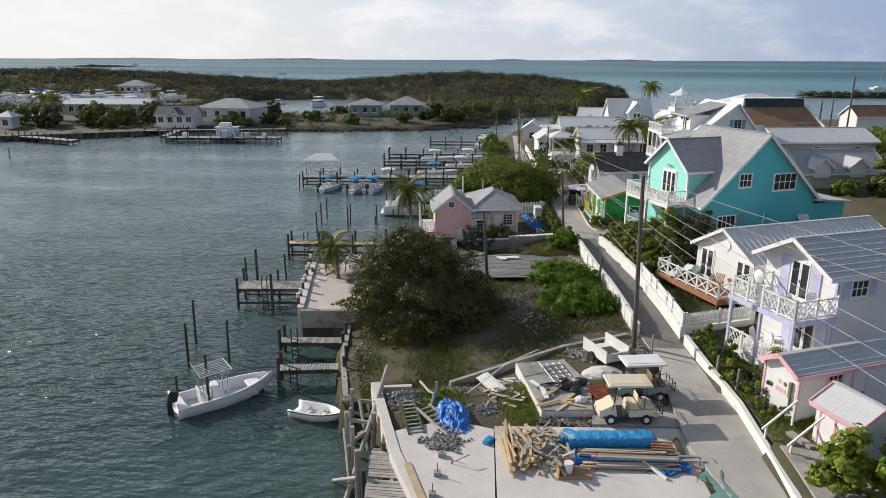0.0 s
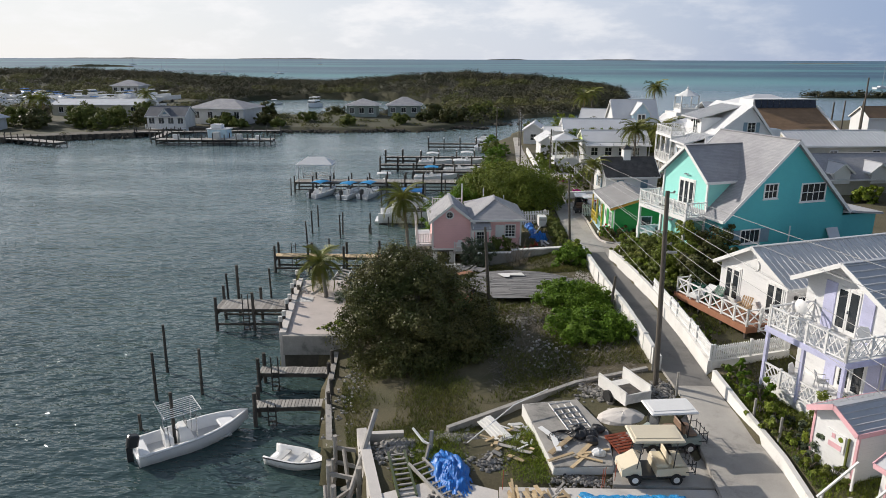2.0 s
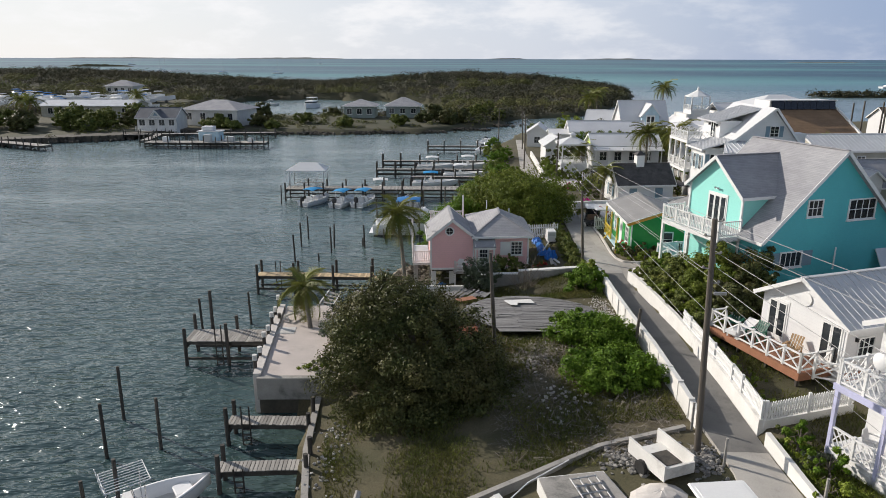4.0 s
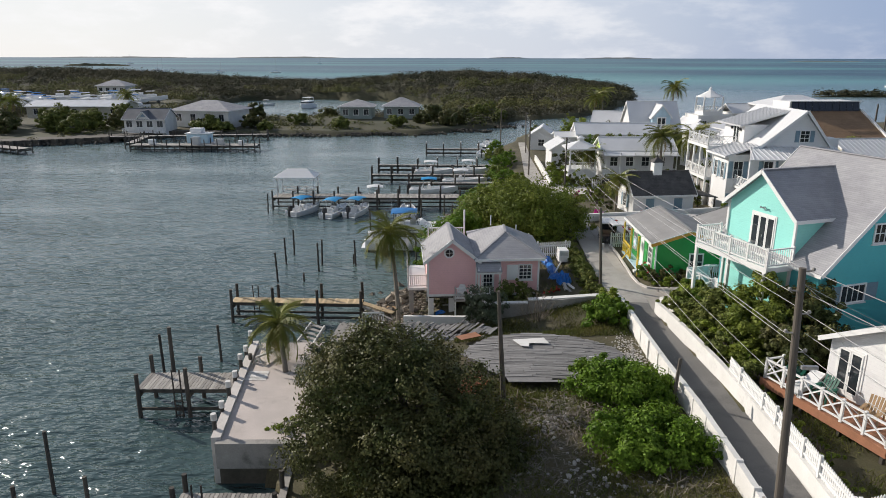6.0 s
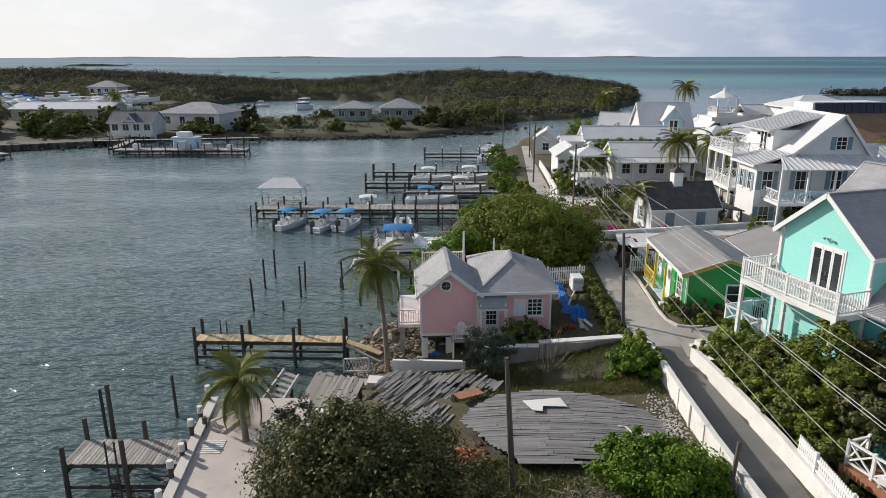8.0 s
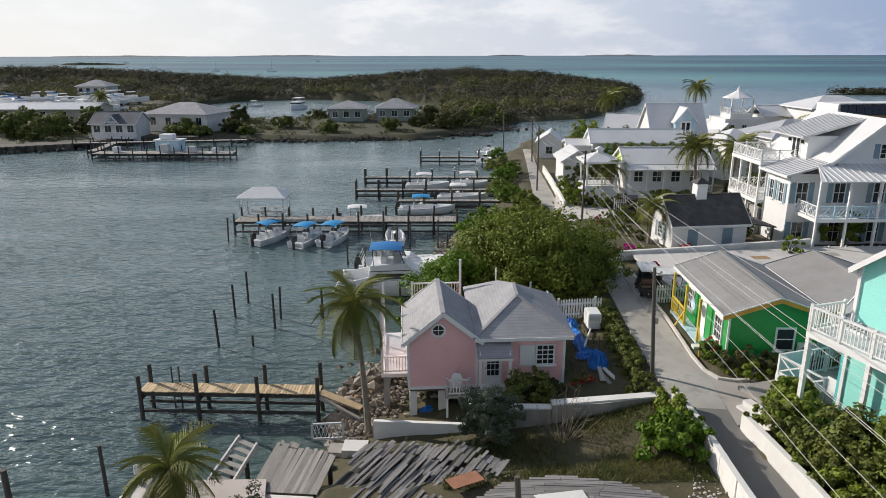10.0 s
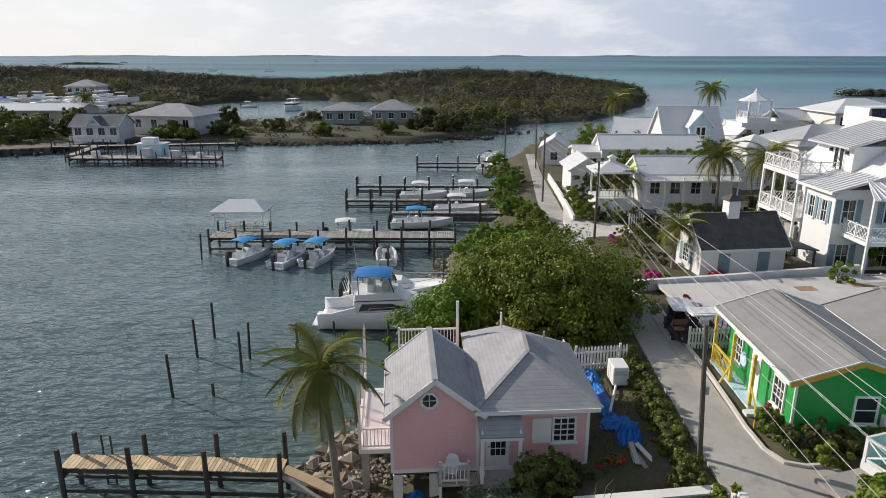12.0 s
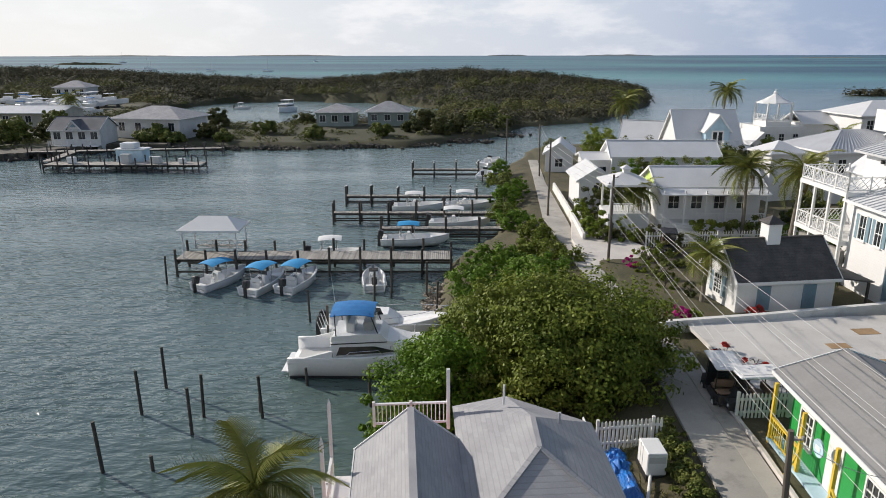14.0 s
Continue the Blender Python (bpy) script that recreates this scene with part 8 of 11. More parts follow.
# hedge and plants above the lane wall
rng = random.Random(9)
for i in range(11):
    y = 44.6 + i * 0.95
    x = interp(y, ROAD_R) + 1.3
    make_shrub("hedge_bush", "loose olive-green hedge spilling over the garden wall", "hedge", (x, y, 3.7), (2.2, 1.8, rng.uniform(1.2, 1.9)), 5200, 0.095, (m_leaf_hedge, m_leaf, m_leaf_yel)[i % 3] if i % 4 else m_leaf_hedge, 70 + i, 6, "garden hedge")
for i, (x, y, z, sx, sy, sz, mt) in enumerate(((15.1, 49.6, 3.5, 3.6, 3.4, 4.4, m_leaf), (16.3, 47.6, 3.5, 3.2, 2.6, 4.4, m_leaf_dark), (14.0, 47.6, 3.5, 3.2, 3.0, 3.6, m_leaf), (15.0, 45.4, 3.6, 3.0, 2.8, 3.2, m_leaf_dark), (13.2, 50.8, 3.6, 2.6, 3.0, 2.6, m_leaf_hedge), (12.7, 53.4, 3.6, 1.8, 2.4, 1.9, m_leaf_yel), (17.2, 45.8, 3.6, 2.4, 2.0, 3.0, m_leaf_dark), (13.4, 55.4, 3.6, 1.8, 2.0, 1.7, m_leaf_yel))):
    make_shrub("bush", "tall dark garden bush before the teal house", "bush", (x, y, z), (sx, sy, sz), 15000, 0.12, mt, 90 + i, 9)
for i in range(12):
    y = 35.6 + i * 0.75
    make_shrub("garden_plant", "low olive garden plants behind the wall", "plant", (interp(y, ROAD_R) + 0.9 + rng.uniform(-0.2, 0.5), y, 3.75), (1.2, 1.1, rng.uniform(0.35, 0.7)), 800, 0.10, (m_leaf_hedge, m_leaf_yel, m_leaf)[i % 3], 110 + i, 4, "garden plants")
for i in range(13):
    y = 25.6 + i * 0.68
    make_shrub("garden_plant", "untidy garden plants between wall and porch", "plant", (interp(y, ROAD_R) + 0.8 + rng.uniform(-0.1, 0.5), y, 3.75), (1.2, 1.1, rng.uniform(0.4, 0.9)), 850, 0.10, (m_leaf_hedge, m_leaf, m_leaf_grey, m_leaf_yel)[i % 4], 130 + i, 4, "garden plants")
make_shrub("bush", "bright sea grape bush beside the steps", "bush", (14.2, 20.6, 3.6), (3.6, 2.8, 2.4), 7500, 0.19, m_leaf_yel, 150, 8)
make_shrub("bush", "bright sea grape bush beside the steps", "bush", (16.6, 20.8, 3.7), (3.2, 2.6, 2.3), 7000, 0.19, m_leaf_bright, 151, 8)
for i, (x, y, sx, sz, mt) in enumerate(((12.6, 59.5, 1.5, 1.0, m_leaf), (14.0, 59.3, 2.0, 1.2, m_leaf_dark), (15.8, 59.4, 2.0, 1.1, m_leaf), (11.9, 61.2, 0.8, 1.0, m_leaf_hedge), (13.0, 58.6, 1.6, 0.9, m_leaf_yel), (13.2, 56.2, 2.0, 1.3, m_leaf_yel), (12.4, 59.6, 1.4, 1.2, m_leaf_dark), (13.4, 59.7, 1.6, 1.5, m_leaf_dark), (14.8, 59.6, 1.6, 1.4, m_leaf_hedge), (16.6, 59.5, 1.6, 1.3, m_leaf_dark), (11.8, 60.3, 1.0, 0.7, m_leaf_yel), (11.6, 60.9, 0.7, 0.9, m_leaf_bright))):
    make_shrub("garden_plant", "leafy border plants before the green cottage", "plant", (x, y, 3.55), (sx, 1.3, sz), 1900, 0.11, mt, 160 + i, 5)
make_shrub("flower_bush", "pink-flowered shrub by the green cottage", "bush", (11.9, 61.3, 3.55), (0.8, 0.9, 1.2), 420, 0.08, m_redflower, 170, 4)
# gardens farther along the lane
lane_beds = ((11.9, 80.6, 1.7, 1.1, 0.9, m_magenta), (12.9, 80.4, 1.2, 1.0, 0.6, m_leaf_yel), (11.6, 92.0, 1.0, 1.4, 0.9, m_magenta), (14.6, 92.0, 2.2, 2.2, 1.2, m_leaf_hedge), (13.2, 95.0, 1.6, 1.6, 0.9, m_leaf_yel), (17.8, 92.5, 2.6, 2.0, 1.4, m_leaf), (10.9, 99.8, 1.8, 2.4, 2.6, m_leaf_yel), (19.2, 99.6, 3.6, 1.8, 2.3, m_leaf), (22.6, 100.0, 3.6, 1.8, 2.4, m_leaf_hedge), (31.0, 100.0, 5.0, 3.0, 2.4, m_leaf_bright), (27.4, 95.0, 3.0, 2.4, 1.8, m_leaf_bright), (29.0, 83.0, 3.4, 3.0, 3.2, m_leaf), (16.6, 81.2, 1.2, 0.8, 0.7, m_redflower))
back_beds = ((33.0, 130.0, 9.0, 4.0, 3.2, m_leaf), (40.0, 131.5, 6.0, 4.0, 3.4, m_leaf_dark), (36.0, 128.0, 3.0, 2.0, 1.8, m_magenta), (12.0, 147.0, 4.0, 4.0, 4.0, m_leaf_hedge), (20.0, 153.0, 5.0, 5.0, 5.0, m_leaf_yel), (46.0, 148.0, 6.0, 5.0, 5.0, m_leaf_dark), (55.0, 140.0, 7.0, 6.0, 4.5, m_leaf_hedge), (52.0, 110.0, 7.0, 5.0, 5.0, m_leaf), (44.0, 122.0, 6.0, 5.0, 3.4, m_leaf_dark), (12.4, 74.6, 1.6, 1.6, 1.2, m_redflower), (13.6, 73.4, 1.6, 1.4, 1.0, m_redflower))
for i, (x, y, sx, sy, sz, mt) in enumerate(lane_beds + back_beds):
    make_shrub("bush", "garden shrub among the white houses" if mt is not m_magenta else "magenta bougainvillea in flower", "bush", (x, y, max(height(x, y), 1.8) - 0.1), (sx, sy, sz), int(700 * sx * sy ** 0.5), 0.15, mt, 200 + i, 6)
for i in range(26):
    x = 40 + rng.random() * 42
    y = 40 + rng.random() * 70
    if 36 < x < 50 and 78 < y < 108:
        continue
    s = rng.uniform(5, 8)
    make_shrub("tree", "dense garden tree on the rise behind the houses", "tree", (x, y, height(x, y) - 0.2), (s, s, rng.uniform(4.0, 6.0)), 5200, 0.26, rng.choice((m_leaf_dark, m_leaf, m_leaf_hedge)), 240 + i, 8, "trees on the rise")
for i, (x, y, s) in enumerate(((56, 104, 6), (61, 100, 7), (66, 106, 7), (59, 94, 6), (55.5, 90, 5), (64, 92, 7), (53, 84, 5), (57, 80, 6), (61, 76, 6), (51, 76, 4.5), (45.5, 76, 3.2), (42, 76.5, 3), (54, 70, 6), (70, 98, 7), (62, 112, 6), (68, 116, 6), (59, 118, 5), (72, 108, 6))):
    make_shrub("tree", "olive-green garden tree among the houses", "tree", (x, y, height(x, y) - 0.2), (s, s, s * 0.75), 5200, 0.24, (m_leaf_hedge, m_leaf, m_leaf_dark, m_leaf_yel)[i % 4], 520 + i, 8, "trees on the rise")
gardens = []
for i in range(9):
    gardens.append((15.0 + i * 1.45, 114.6 + 0.7 * (i % 3), 2.4, 2.2, 5.6, (m_leaf, m_leaf_bright, m_leaf_hedge)[i % 3]))
for i in range(10):
    gardens.append((16.5 + i * 1.7, 127.4 + 0.8 * (i % 2), 2.8, 2.4, 5.6, (m_leaf_dark, m_leaf, m_leaf_hedge)[i % 3]))
for i in range(6):
    gardens.append((10.2 + 0.05 * i, 100.0 + i * 1.9, 1.6, 1.9, 2.0, (m_leaf_yel, m_leaf_yel, m_leaf)[i % 3]))
for i in range(5):
    gardens.append((25.6 + i * 1.5, 99.6 + 0.4 * i, 2.2, 2.2, 1.7, m_leaf_bright))
for i in range(5):
    gardens.append((3.0 + 0.5 * (i % 3), 112.0 + i * 6.3, 3.2 + 0.5 * (i % 2), 3.4, 2.2 + 0.5 * (i % 3), (m_leaf, m_leaf_bright, m_leaf_hedge)[i % 3]))
for i in range(8):
    gardens.append((27.2 + i * 1.3, 101.2 + 1.4 * (i % 3), 2.6, 2.4, 2.6 + 0.6 * (i % 3), (m_leaf_dark, m_leaf, m_leaf_hedge, m_leaf_bright)[i % 4]))
for i in range(7):
    gardens.append((10.9 + i * 0.9, 99.2 + 0.5 * (i % 2), 1.7, 1.6, 1.3 + 0.5 * (i % 3), (m_leaf_hedge, m_leaf_dark, m_leaf_yel, m_leaf)[i % 4]))
for i in range(6):
    gardens.append((11.6 + i * 0.9, 109.0 + 0.8 * (i % 2), 2.0, 1.8, 4.0, (m_leaf_dark, m_leaf, m_leaf_hedge)[i % 3]))
for i in range(7):
    gardens.append((13.4 + i * 1.2, 93.4 + 1.1 * (i % 3), 1.7, 1.6, 0.9 + 0.4 * (i % 3), (m_leaf_hedge, m_leaf_yel, m_leaf_dark, m_leaf)[i % 4]))
for i in range(5):
    gardens.append((21.5 + i * 1.1, 89.4 + 0.9 * (i % 2), 2.2, 2.0, 2.2 + 0.5 * (i % 2), (m_leaf_bright, m_leaf, m_leaf_dark)[i % 3]))
gardens += [(34.5, 124.0, 4.0, 3.6, 5.6, m_leaf_dark), (38.0, 133.0, 4.0, 3.6, 5.4, m_leaf), (31.0, 126.4, 4.4, 3.6, 5.0, m_leaf_hedge), (48.0, 128.0, 5.0, 4.0, 6.0, m_leaf_dark),
            (13.2, 88.6, 1.8, 1.6, 1.3, m_leaf_hedge), (12.2, 90.2, 1.4, 1.6, 1.0, m_leaf_yel), (17.0, 90.4, 2.2, 1.8, 1.4, m_leaf), (20.4, 90.0, 2.4, 1.8, 1.6, m_leaf_bright), (22.6, 86.6, 2.4, 2.2, 2.4, m_leaf_hedge), (21.8, 89.0, 2.6, 2.2, 2.0, m_leaf_bright),
            (13.8, 84.6, 1.4, 1.4, 1.0, m_leaf_dark), (12.8, 86.4, 1.5, 1.5, 1.1, m_leaf), (35.0, 136.0, 5.0, 4.0, 4.6, m_leaf_dark), (31.5, 139.5, 3.6, 3.0, 4.0, m_leaf), (45.5, 136.0, 4.6, 4.0, 4.0, m_leaf_dark), (20.4, 144.0, 4.0, 3.6, 5.0, m_leaf_hedge),
            (17.4, 146.5, 3.4, 3.0, 5.6, m_leaf_yel), (36.0, 104.5, 3.0, 2.6, 2.6, m_leaf), (38.5, 107.5, 3.4, 3.0, 3.0, m_leaf_hedge), (33.8, 112.0, 3.0, 2.6, 2.4, m_leaf_dark), (23.5, 79.0, 1.8, 1.6, 2.2, m_leaf_yel), (14.9, 98.5, 1.8, 1.8, 1.2, m_leaf)]
for i, (x, y, sx, sy, sz, mt) in enumerate(gardens):
    make_shrub("bush", "leafy garden bush between the white houses", "bush", (x, y, max(height(x, y), 1.2) - 0.1), (sx, sy, sz), int(1100 * sx * sy ** 0.5), 0.12, mt, 620 + i, 6, "garden bushes")

# palms
make_palm((-4.9, 57.9, 0.9), (-5.45, 58.3, 7.2), "tall coconut palm on the rubble shore", 1, 17, 1.08, 9)
make_palm((-9.8, 48.2, 1.9), (-10.5, 49.6, 4.3), "short coconut palm at the patio's edge", 2, 17, 0.95, 12)
for i, (x, y, h, s) in enumerate(((22.8, 100.3, 6.2, 1.35), (24.9, 96.2, 6.6, 1.35), (15.0, 103.0, 3.8, 1.05), (14.2, 83.5, 3.2, 0.9), (36.3, 147.3, 10.4, 1.3), (29.0, 176.0, 9.0, 1.4), (24.0, 158.0, 8.0, 1.3), (46.5, 133.0, 5.0, 1.3), (58.0, 128.0, 6.5, 1.3), (23.0, 130.0, 4.0, 1.0), (17.0, 58.3, 1.6, 0.55), (57.0, 60.0, 5.0, 1.4), (50.0, 54.0, 5.0, 1.4))):
    z = min(max(height(x, y), 1.6), 5.0) if y < 168 else 1.0
    make_palm((x, y, z - 0.1), (x + 0.5 * math.sin(i * 2.1), y + 0.4 * math.cos(i), z + h), "coconut palm among the houses", 10 + i, 16, s, 2, "garden palms")


def scatter_scrub(name, label, pts, mat, seed, per=26, size=0.9, spread=1.6, tall=2.6):
    rs = np.random.RandomState(seed)
    P = np.array(pts)
    n = len(P)
    off = rs.normal(size=(n, per, 3))
    off /= np.linalg.norm(off, axis=2)[:, :, None]
    off *= (0.70 + 0.30 * rs.random_sample((n, per, 1)))
    off[:, :, 2] = np.abs(off[:, :, 2])
    k = np.exp(rs.normal(0, 0.20, (n, 1, 1)))
    c = P[:, None, :] + off * np.array([spread, spread, tall]) * k
    q = leaf_quads(c.reshape(-1, 3), size, rs, (off * 4.0 + np.array([0, 0, 0.8])).reshape(-1, 3), 1.3)
    return tagged(new(name, quads_mesh(name, q, mat)), label, "scrub", "", "stuff")


rs = np.random.RandomState(3)
dark, light, grey, low = [], [], [], []
while len(dark) + len(light) + len(grey) < 9600:
    x, y = rs.uniform(-330, 74), rs.uniform(150, 432)
    z = far_height(x, y)
    if z < 0.2:
        continue
    f = interp(x, FAR_FRONT)
    if y < 230 and (-84 < x < -54 and y < 192 or -125 < x < -94 and y < 208 or -39 < x < -14 and 193 < y < 212):
        continue
    if -178 < x < -104 and 222 < y < 266:
        continue
    k = noise.noise((x * 0.035, y * 0.05, 7.0)) + rs.uniform(-0.25, 0.25)
    if -104 < x < -2 and y < 216:
        if k > -0.18 and not (y < f + 12 and rs.random_sample() < 0.4):
            low.append((x, y, z))
        continue
    if y < f + 5 and rs.random_sample() < 0.4:
        continue
    if y > 322 + 14 * noise.noise((x * 0.04, 3.0, 1.0)):
        (dark if k < 0.30 else grey).append((x, y, z))
    else:
        (light if k > 0.02 else grey if k > -0.22 else dark).append((x, y, z))
scatter_scrub("mangrove_woods", "dark dense mangrove woods over the far island", dark, m_scrub, 5, 60, 0.54, 2.7, 3.0)
scatter_scrub("coastal_scrub", "olive-green coastal scrub on the far island", light, m_scrub_lt, 6, 60, 0.50, 2.5, 2.3)
scatter_scrub("twiggy_scrub", "grey-brown half-bare scrub on the far island", grey, m_scrub_grey, 8, 60, 0.46, 2.5, 2.0)
scatter_scrub("shore_scrub", "low olive scrub behind the far shore", low, m_scrub_lt, 7, 36, 0.34, 1.6, 1.0)
for i, (x, y, s, h) in enumerate(((-55, 182, 6, 3.4), (-46, 190, 5, 3.0), (-51, 178, 4, 2.2), (-60, 200, 5, 4.0), (-34, 184, 5, 2.6), (-20, 186, 5, 2.6), (-8, 191, 6, 3.6), (-90, 172, 7, 5.0), (-98, 168, 6, 5.0), (-110, 170, 7, 4.2), (-88, 182, 6, 5.5), (-64, 178, 4, 3.2), (-12, 200, 6, 4.2), (0, 204, 6, 4.0), (-104, 182, 6, 5.0), (-43, 212, 6, 3.0), (-95, 176, 7, 4.6), (-92, 166, 5, 3.4), (-106, 164, 6, 3.8), (-114, 168, 7, 4.4), (-101, 174, 6, 5.2), (-86, 176, 5, 4.0), (-66, 177, 6, 2.2), (-61, 176.5, 6, 2.0), (-5, 196, 7, 3.8), (2, 210, 7, 4.4), (6, 206, 5, 3.0), (-14, 192, 5, 2.8))):
    make_shrub("bush", "rounded bush on the far shore", "bush", (x, y, far_height(x, y) - 0.1), (s, s, h), 9000, 0.30, m_leaf_hedge if i % 3 else m_leaf_dark, 300 + i, 7, "far shore bushes")
for i, (x, y) in enumerate(((-112, 176), (-99, 205), (-118, 181))):
    make_palm((x, y, 1.4), (x + 0.6, y, 7.5), "distant coconut palm on the far shore", 60 + i, 12, 1.7, 1, "far palms")

# grass and low weeds on the lots
rs = np.random.RandomState(12)


def grass_patch(name, label, box, n, size, mat, seed, keep=None, zoff=0.0):
    rs = np.random.RandomState(seed)
    out = []
    while len(out) < n:
        x, y = rs.uniform(box[0], box[1]), rs.uniform(box[2], box[3])
        if x < interp(y, SHORE) + 0.8 or (x > interp(y, ROAD_L) - 0.4 and x < interp(y, ROAD_R) + 0.4):
            continue
        if keep is not None and not keep(x, y):
            continue
        if noise.noise((x * 0.4, y * 0.4, 5.0)) < rs.uniform(-0.45, 0.35):
            continue
        out.append((x, y, height(x, y) + zoff))
    P = np.array(out)
    a = rs.uniform(0, 6.28, n)
    w = size * rs.uniform(0.05, 0.14, n)
    h = size * rs.uniform(0.35, 1.5, n)
    lean = rs.normal(size=(n, 2)) * 0.6
    d = np.stack([np.cos(a) * w, np.sin(a) * w, np.zeros(n)], 1)
    tip = np.stack([lean[:, 0] * h, lean[:, 1] * h, h], 1)
    q = np.stack([P - d, P + d, P + tip + d * 0.2, P + tip - d * 0.2], 1)
    return tagged(new(name, quads_mesh(name, q, mat)), label, "grass", "", "stuff")


grass_patch("grass", "dry rough grass on the vacant lot", (-7, 10.5, 28.5, 46), 42000, 0.17, m_grass, 31, lambda x, y: not (1.0 < x < 7 and 27 < y < 33) and not (6.2 < x and y < 36) and not (x < 1.7 and y < 28.3))
grass_patch("grass", "dry grass before the pink cottage", (-1.0, 9.0, 50.8, 57.5), 16000, 0.15, m_grass, 32)
grass_patch("grass", "garden grass above the lane wall", (13.6, 17.0, 26.5, 46), 9000, 0.16, m_grass, 33)
grass_patch("grass", "rough grass along the shore", (-3, 9.5, 60, 100), 12000, 0.2, m_grass, 34)
rs = np.random.RandomState(77)
bn = 5200
bx_, by_ = rs.uniform(1.5, 9.0, bn), rs.uniform(33.5, 45.0, bn)
bx_[:700], by_[:700] = rs.normal(4.6, 1.5, 700), rs.normal(42.2, 1.0, 700)
bp_ = np.array([(x, y, height(x, y) + 0.02) for x, y in zip(bx_, by_)])
bp_[:, 2] += rs.uniform(0, 0.28, bn) * (np.arange(bn) < 1200)
ba_, bl_, bw_ = rs.uniform(0, 6.28, bn), rs.uniform(0.15, 0.8, bn), rs.uniform(0.008, 0.022, bn)
bd_ = np.stack([np.cos(ba_) * bl_, np.sin(ba_) * bl_, rs.normal(0, 0.12, bn)], 1)
bs_ = np.stack([-np.sin(ba_) * bw_, np.cos(ba_) * bw_, np.zeros(bn)], 1)
tagged(new("dead_brush", quads_mesh("dead_brush", np.stack([bp_ - bs_, bp_ + bs_, bp_ + bd_ + bs_ * 0.4, bp_ + bd_ - bs_ * 0.4], 1), m_deadbrush)), "grey-brown dead twigs strewn over the vacant lot", "brush", "", "stuff")
grass_patch("weeds", "low green weeds under the shade tree", (-7, 6, 34, 45), 9000, 0.16, m_leaf_hedge, 35)

grass_patch("weeds", "yellow-green weeds between slab and rubble", (-2.6, 3.6, 25.6, 30.6), 12000, 0.13, m_leaf_yel, 36)
grass_patch("weeds", "patchy green weeds before the fallen roof", (0.5, 8.6, 41.5, 45.2), 8000, 0.14, m_leaf_hedge, 37)
grass_patch("weeds", "green grass in the garden beds", (12.3, 15.4, 24.0, 33.5), 8000, 0.14, m_leaf_yel, 38)
for i, (x, y, sx, sy, sz, mt) in enumerate(((13.7, 27.4, 1.3, 1.6, 1.5, m_leaf_grey), (14.3, 28.6, 1.5, 1.4, 1.3, m_leaf_hedge), (13.2, 29.8, 1.2, 1.3, 0.9, m_leaf_yel), (13.3, 31.6, 1.4, 1.5, 1.2, m_leaf_bright), (15.2, 29.4, 1.3, 1.2, 1.9, m_leaf), (13.0, 33.2, 1.3, 1.0, 1.3, m_leaf_bright), (-8.3, 42.7, 2.4, 1.5, 0.9, m_leaf_yel), (8.6, 54.4, 1.0, 1.3, 1.6, m_leaf_yel))):
    make_shrub("garden_plant", "loose untrimmed garden shrub", "plant", (x, y, height(x, y) - 0.05), (sx, sy, sz), 2600, 0.085, mt, 720 + i, 6)


# ---- utility poles and wires ----
def utility_pole(label, base, top, r=0.15, arms=(), group="utility poles"):
    t = thing("utility_pole", label, "utility pole", Matrix.Translation(base), group)
    d = Vector(top) - Vector(base)
    part("shaft", MB().cyl((0, 0, -0.6), d, r, r * 0.72, 12), m_pole, t)
    for k, side in arms:
        p = d * k
        part("insulator", MB().cyl(p, p + Vector((side * 0.28, 0, 0.02)), 0.025, 0.025, 6).ball(p + Vector((side * 0.3, 0, 0.06)), 0.06, 6, 4), m_oldconc, t)
    return t, d


P1B, P1T = (9.31, 33.55, 3.3), (9.2, 34.3, 12.7)
P2B, P2T = (8.55, 59.0, 3.4), (8.15, 58.9, 8.95)
P3B, P3T = (10.2, 92.9, 2.5), (10.2, 92.9, 9.5)
P4B, P4T = (7.4, 110.5, 1.9), (7.4, 110.5, 9.9)
P5B, P5T = (8.6, 134.0, 1.8), (8.4, 134.0, 9.0)
P6B, P6T = (4.6, 146.5, 1.0), (4.6, 146.5, 8.6)
p1, d1 = utility_pole("tall weathered utility pole beside the lane", P1B, P1T, 0.135, ((0.99, 1), (0.93, -1), (0.86, 1), (0.80, -1), (0.74, 1)))
part("transformer_bracket", MB().box(-0.1, 0.35, -0.05, 0.05, 6.7, 6.8), m_galv, p1)
p2, d2 = utility_pole("lean weathered utility pole beside the lane", P2B, P2T, 0.105, ((0.95, 1),))
part("guard", MB().box(-0.16, 0.0, -0.05, 0.15, 2.8, 3.1), m_galv, p2)
for b_, t_ in ((P3B, P3T), (P4B, P4T), (P5B, P5T), (P6B, P6T)):
    utility_pole("weathered utility pole by the lane", b_, t_, 0.115, ((0.97, 1), (0.9, -1)))
tp = thing("old_post", "tall thin leaning timber post on the lot", "post", Matrix.Translation((1.62, 44.2, 2.4)))
part("shaft", MB().cyl((0, 0, -0.4), (-0.25, -0.6, 3.2), 0.13, 0.11, 9).cyl((-0.25, -0.6, 3.2), (-0.45, -0.7, 6.2), 0.11, 0.07, 9), m_pole, tp)
sp = thing("old_post", "short leaning timber post by the wall", "post", Matrix.Translation((8.9, 43.3, 3.0)))
part("shaft", MB().cyl((0, 0, -0.4), (0.3, 0.3, 2.6), 0.10, 0.08, 8), m_pole, sp)
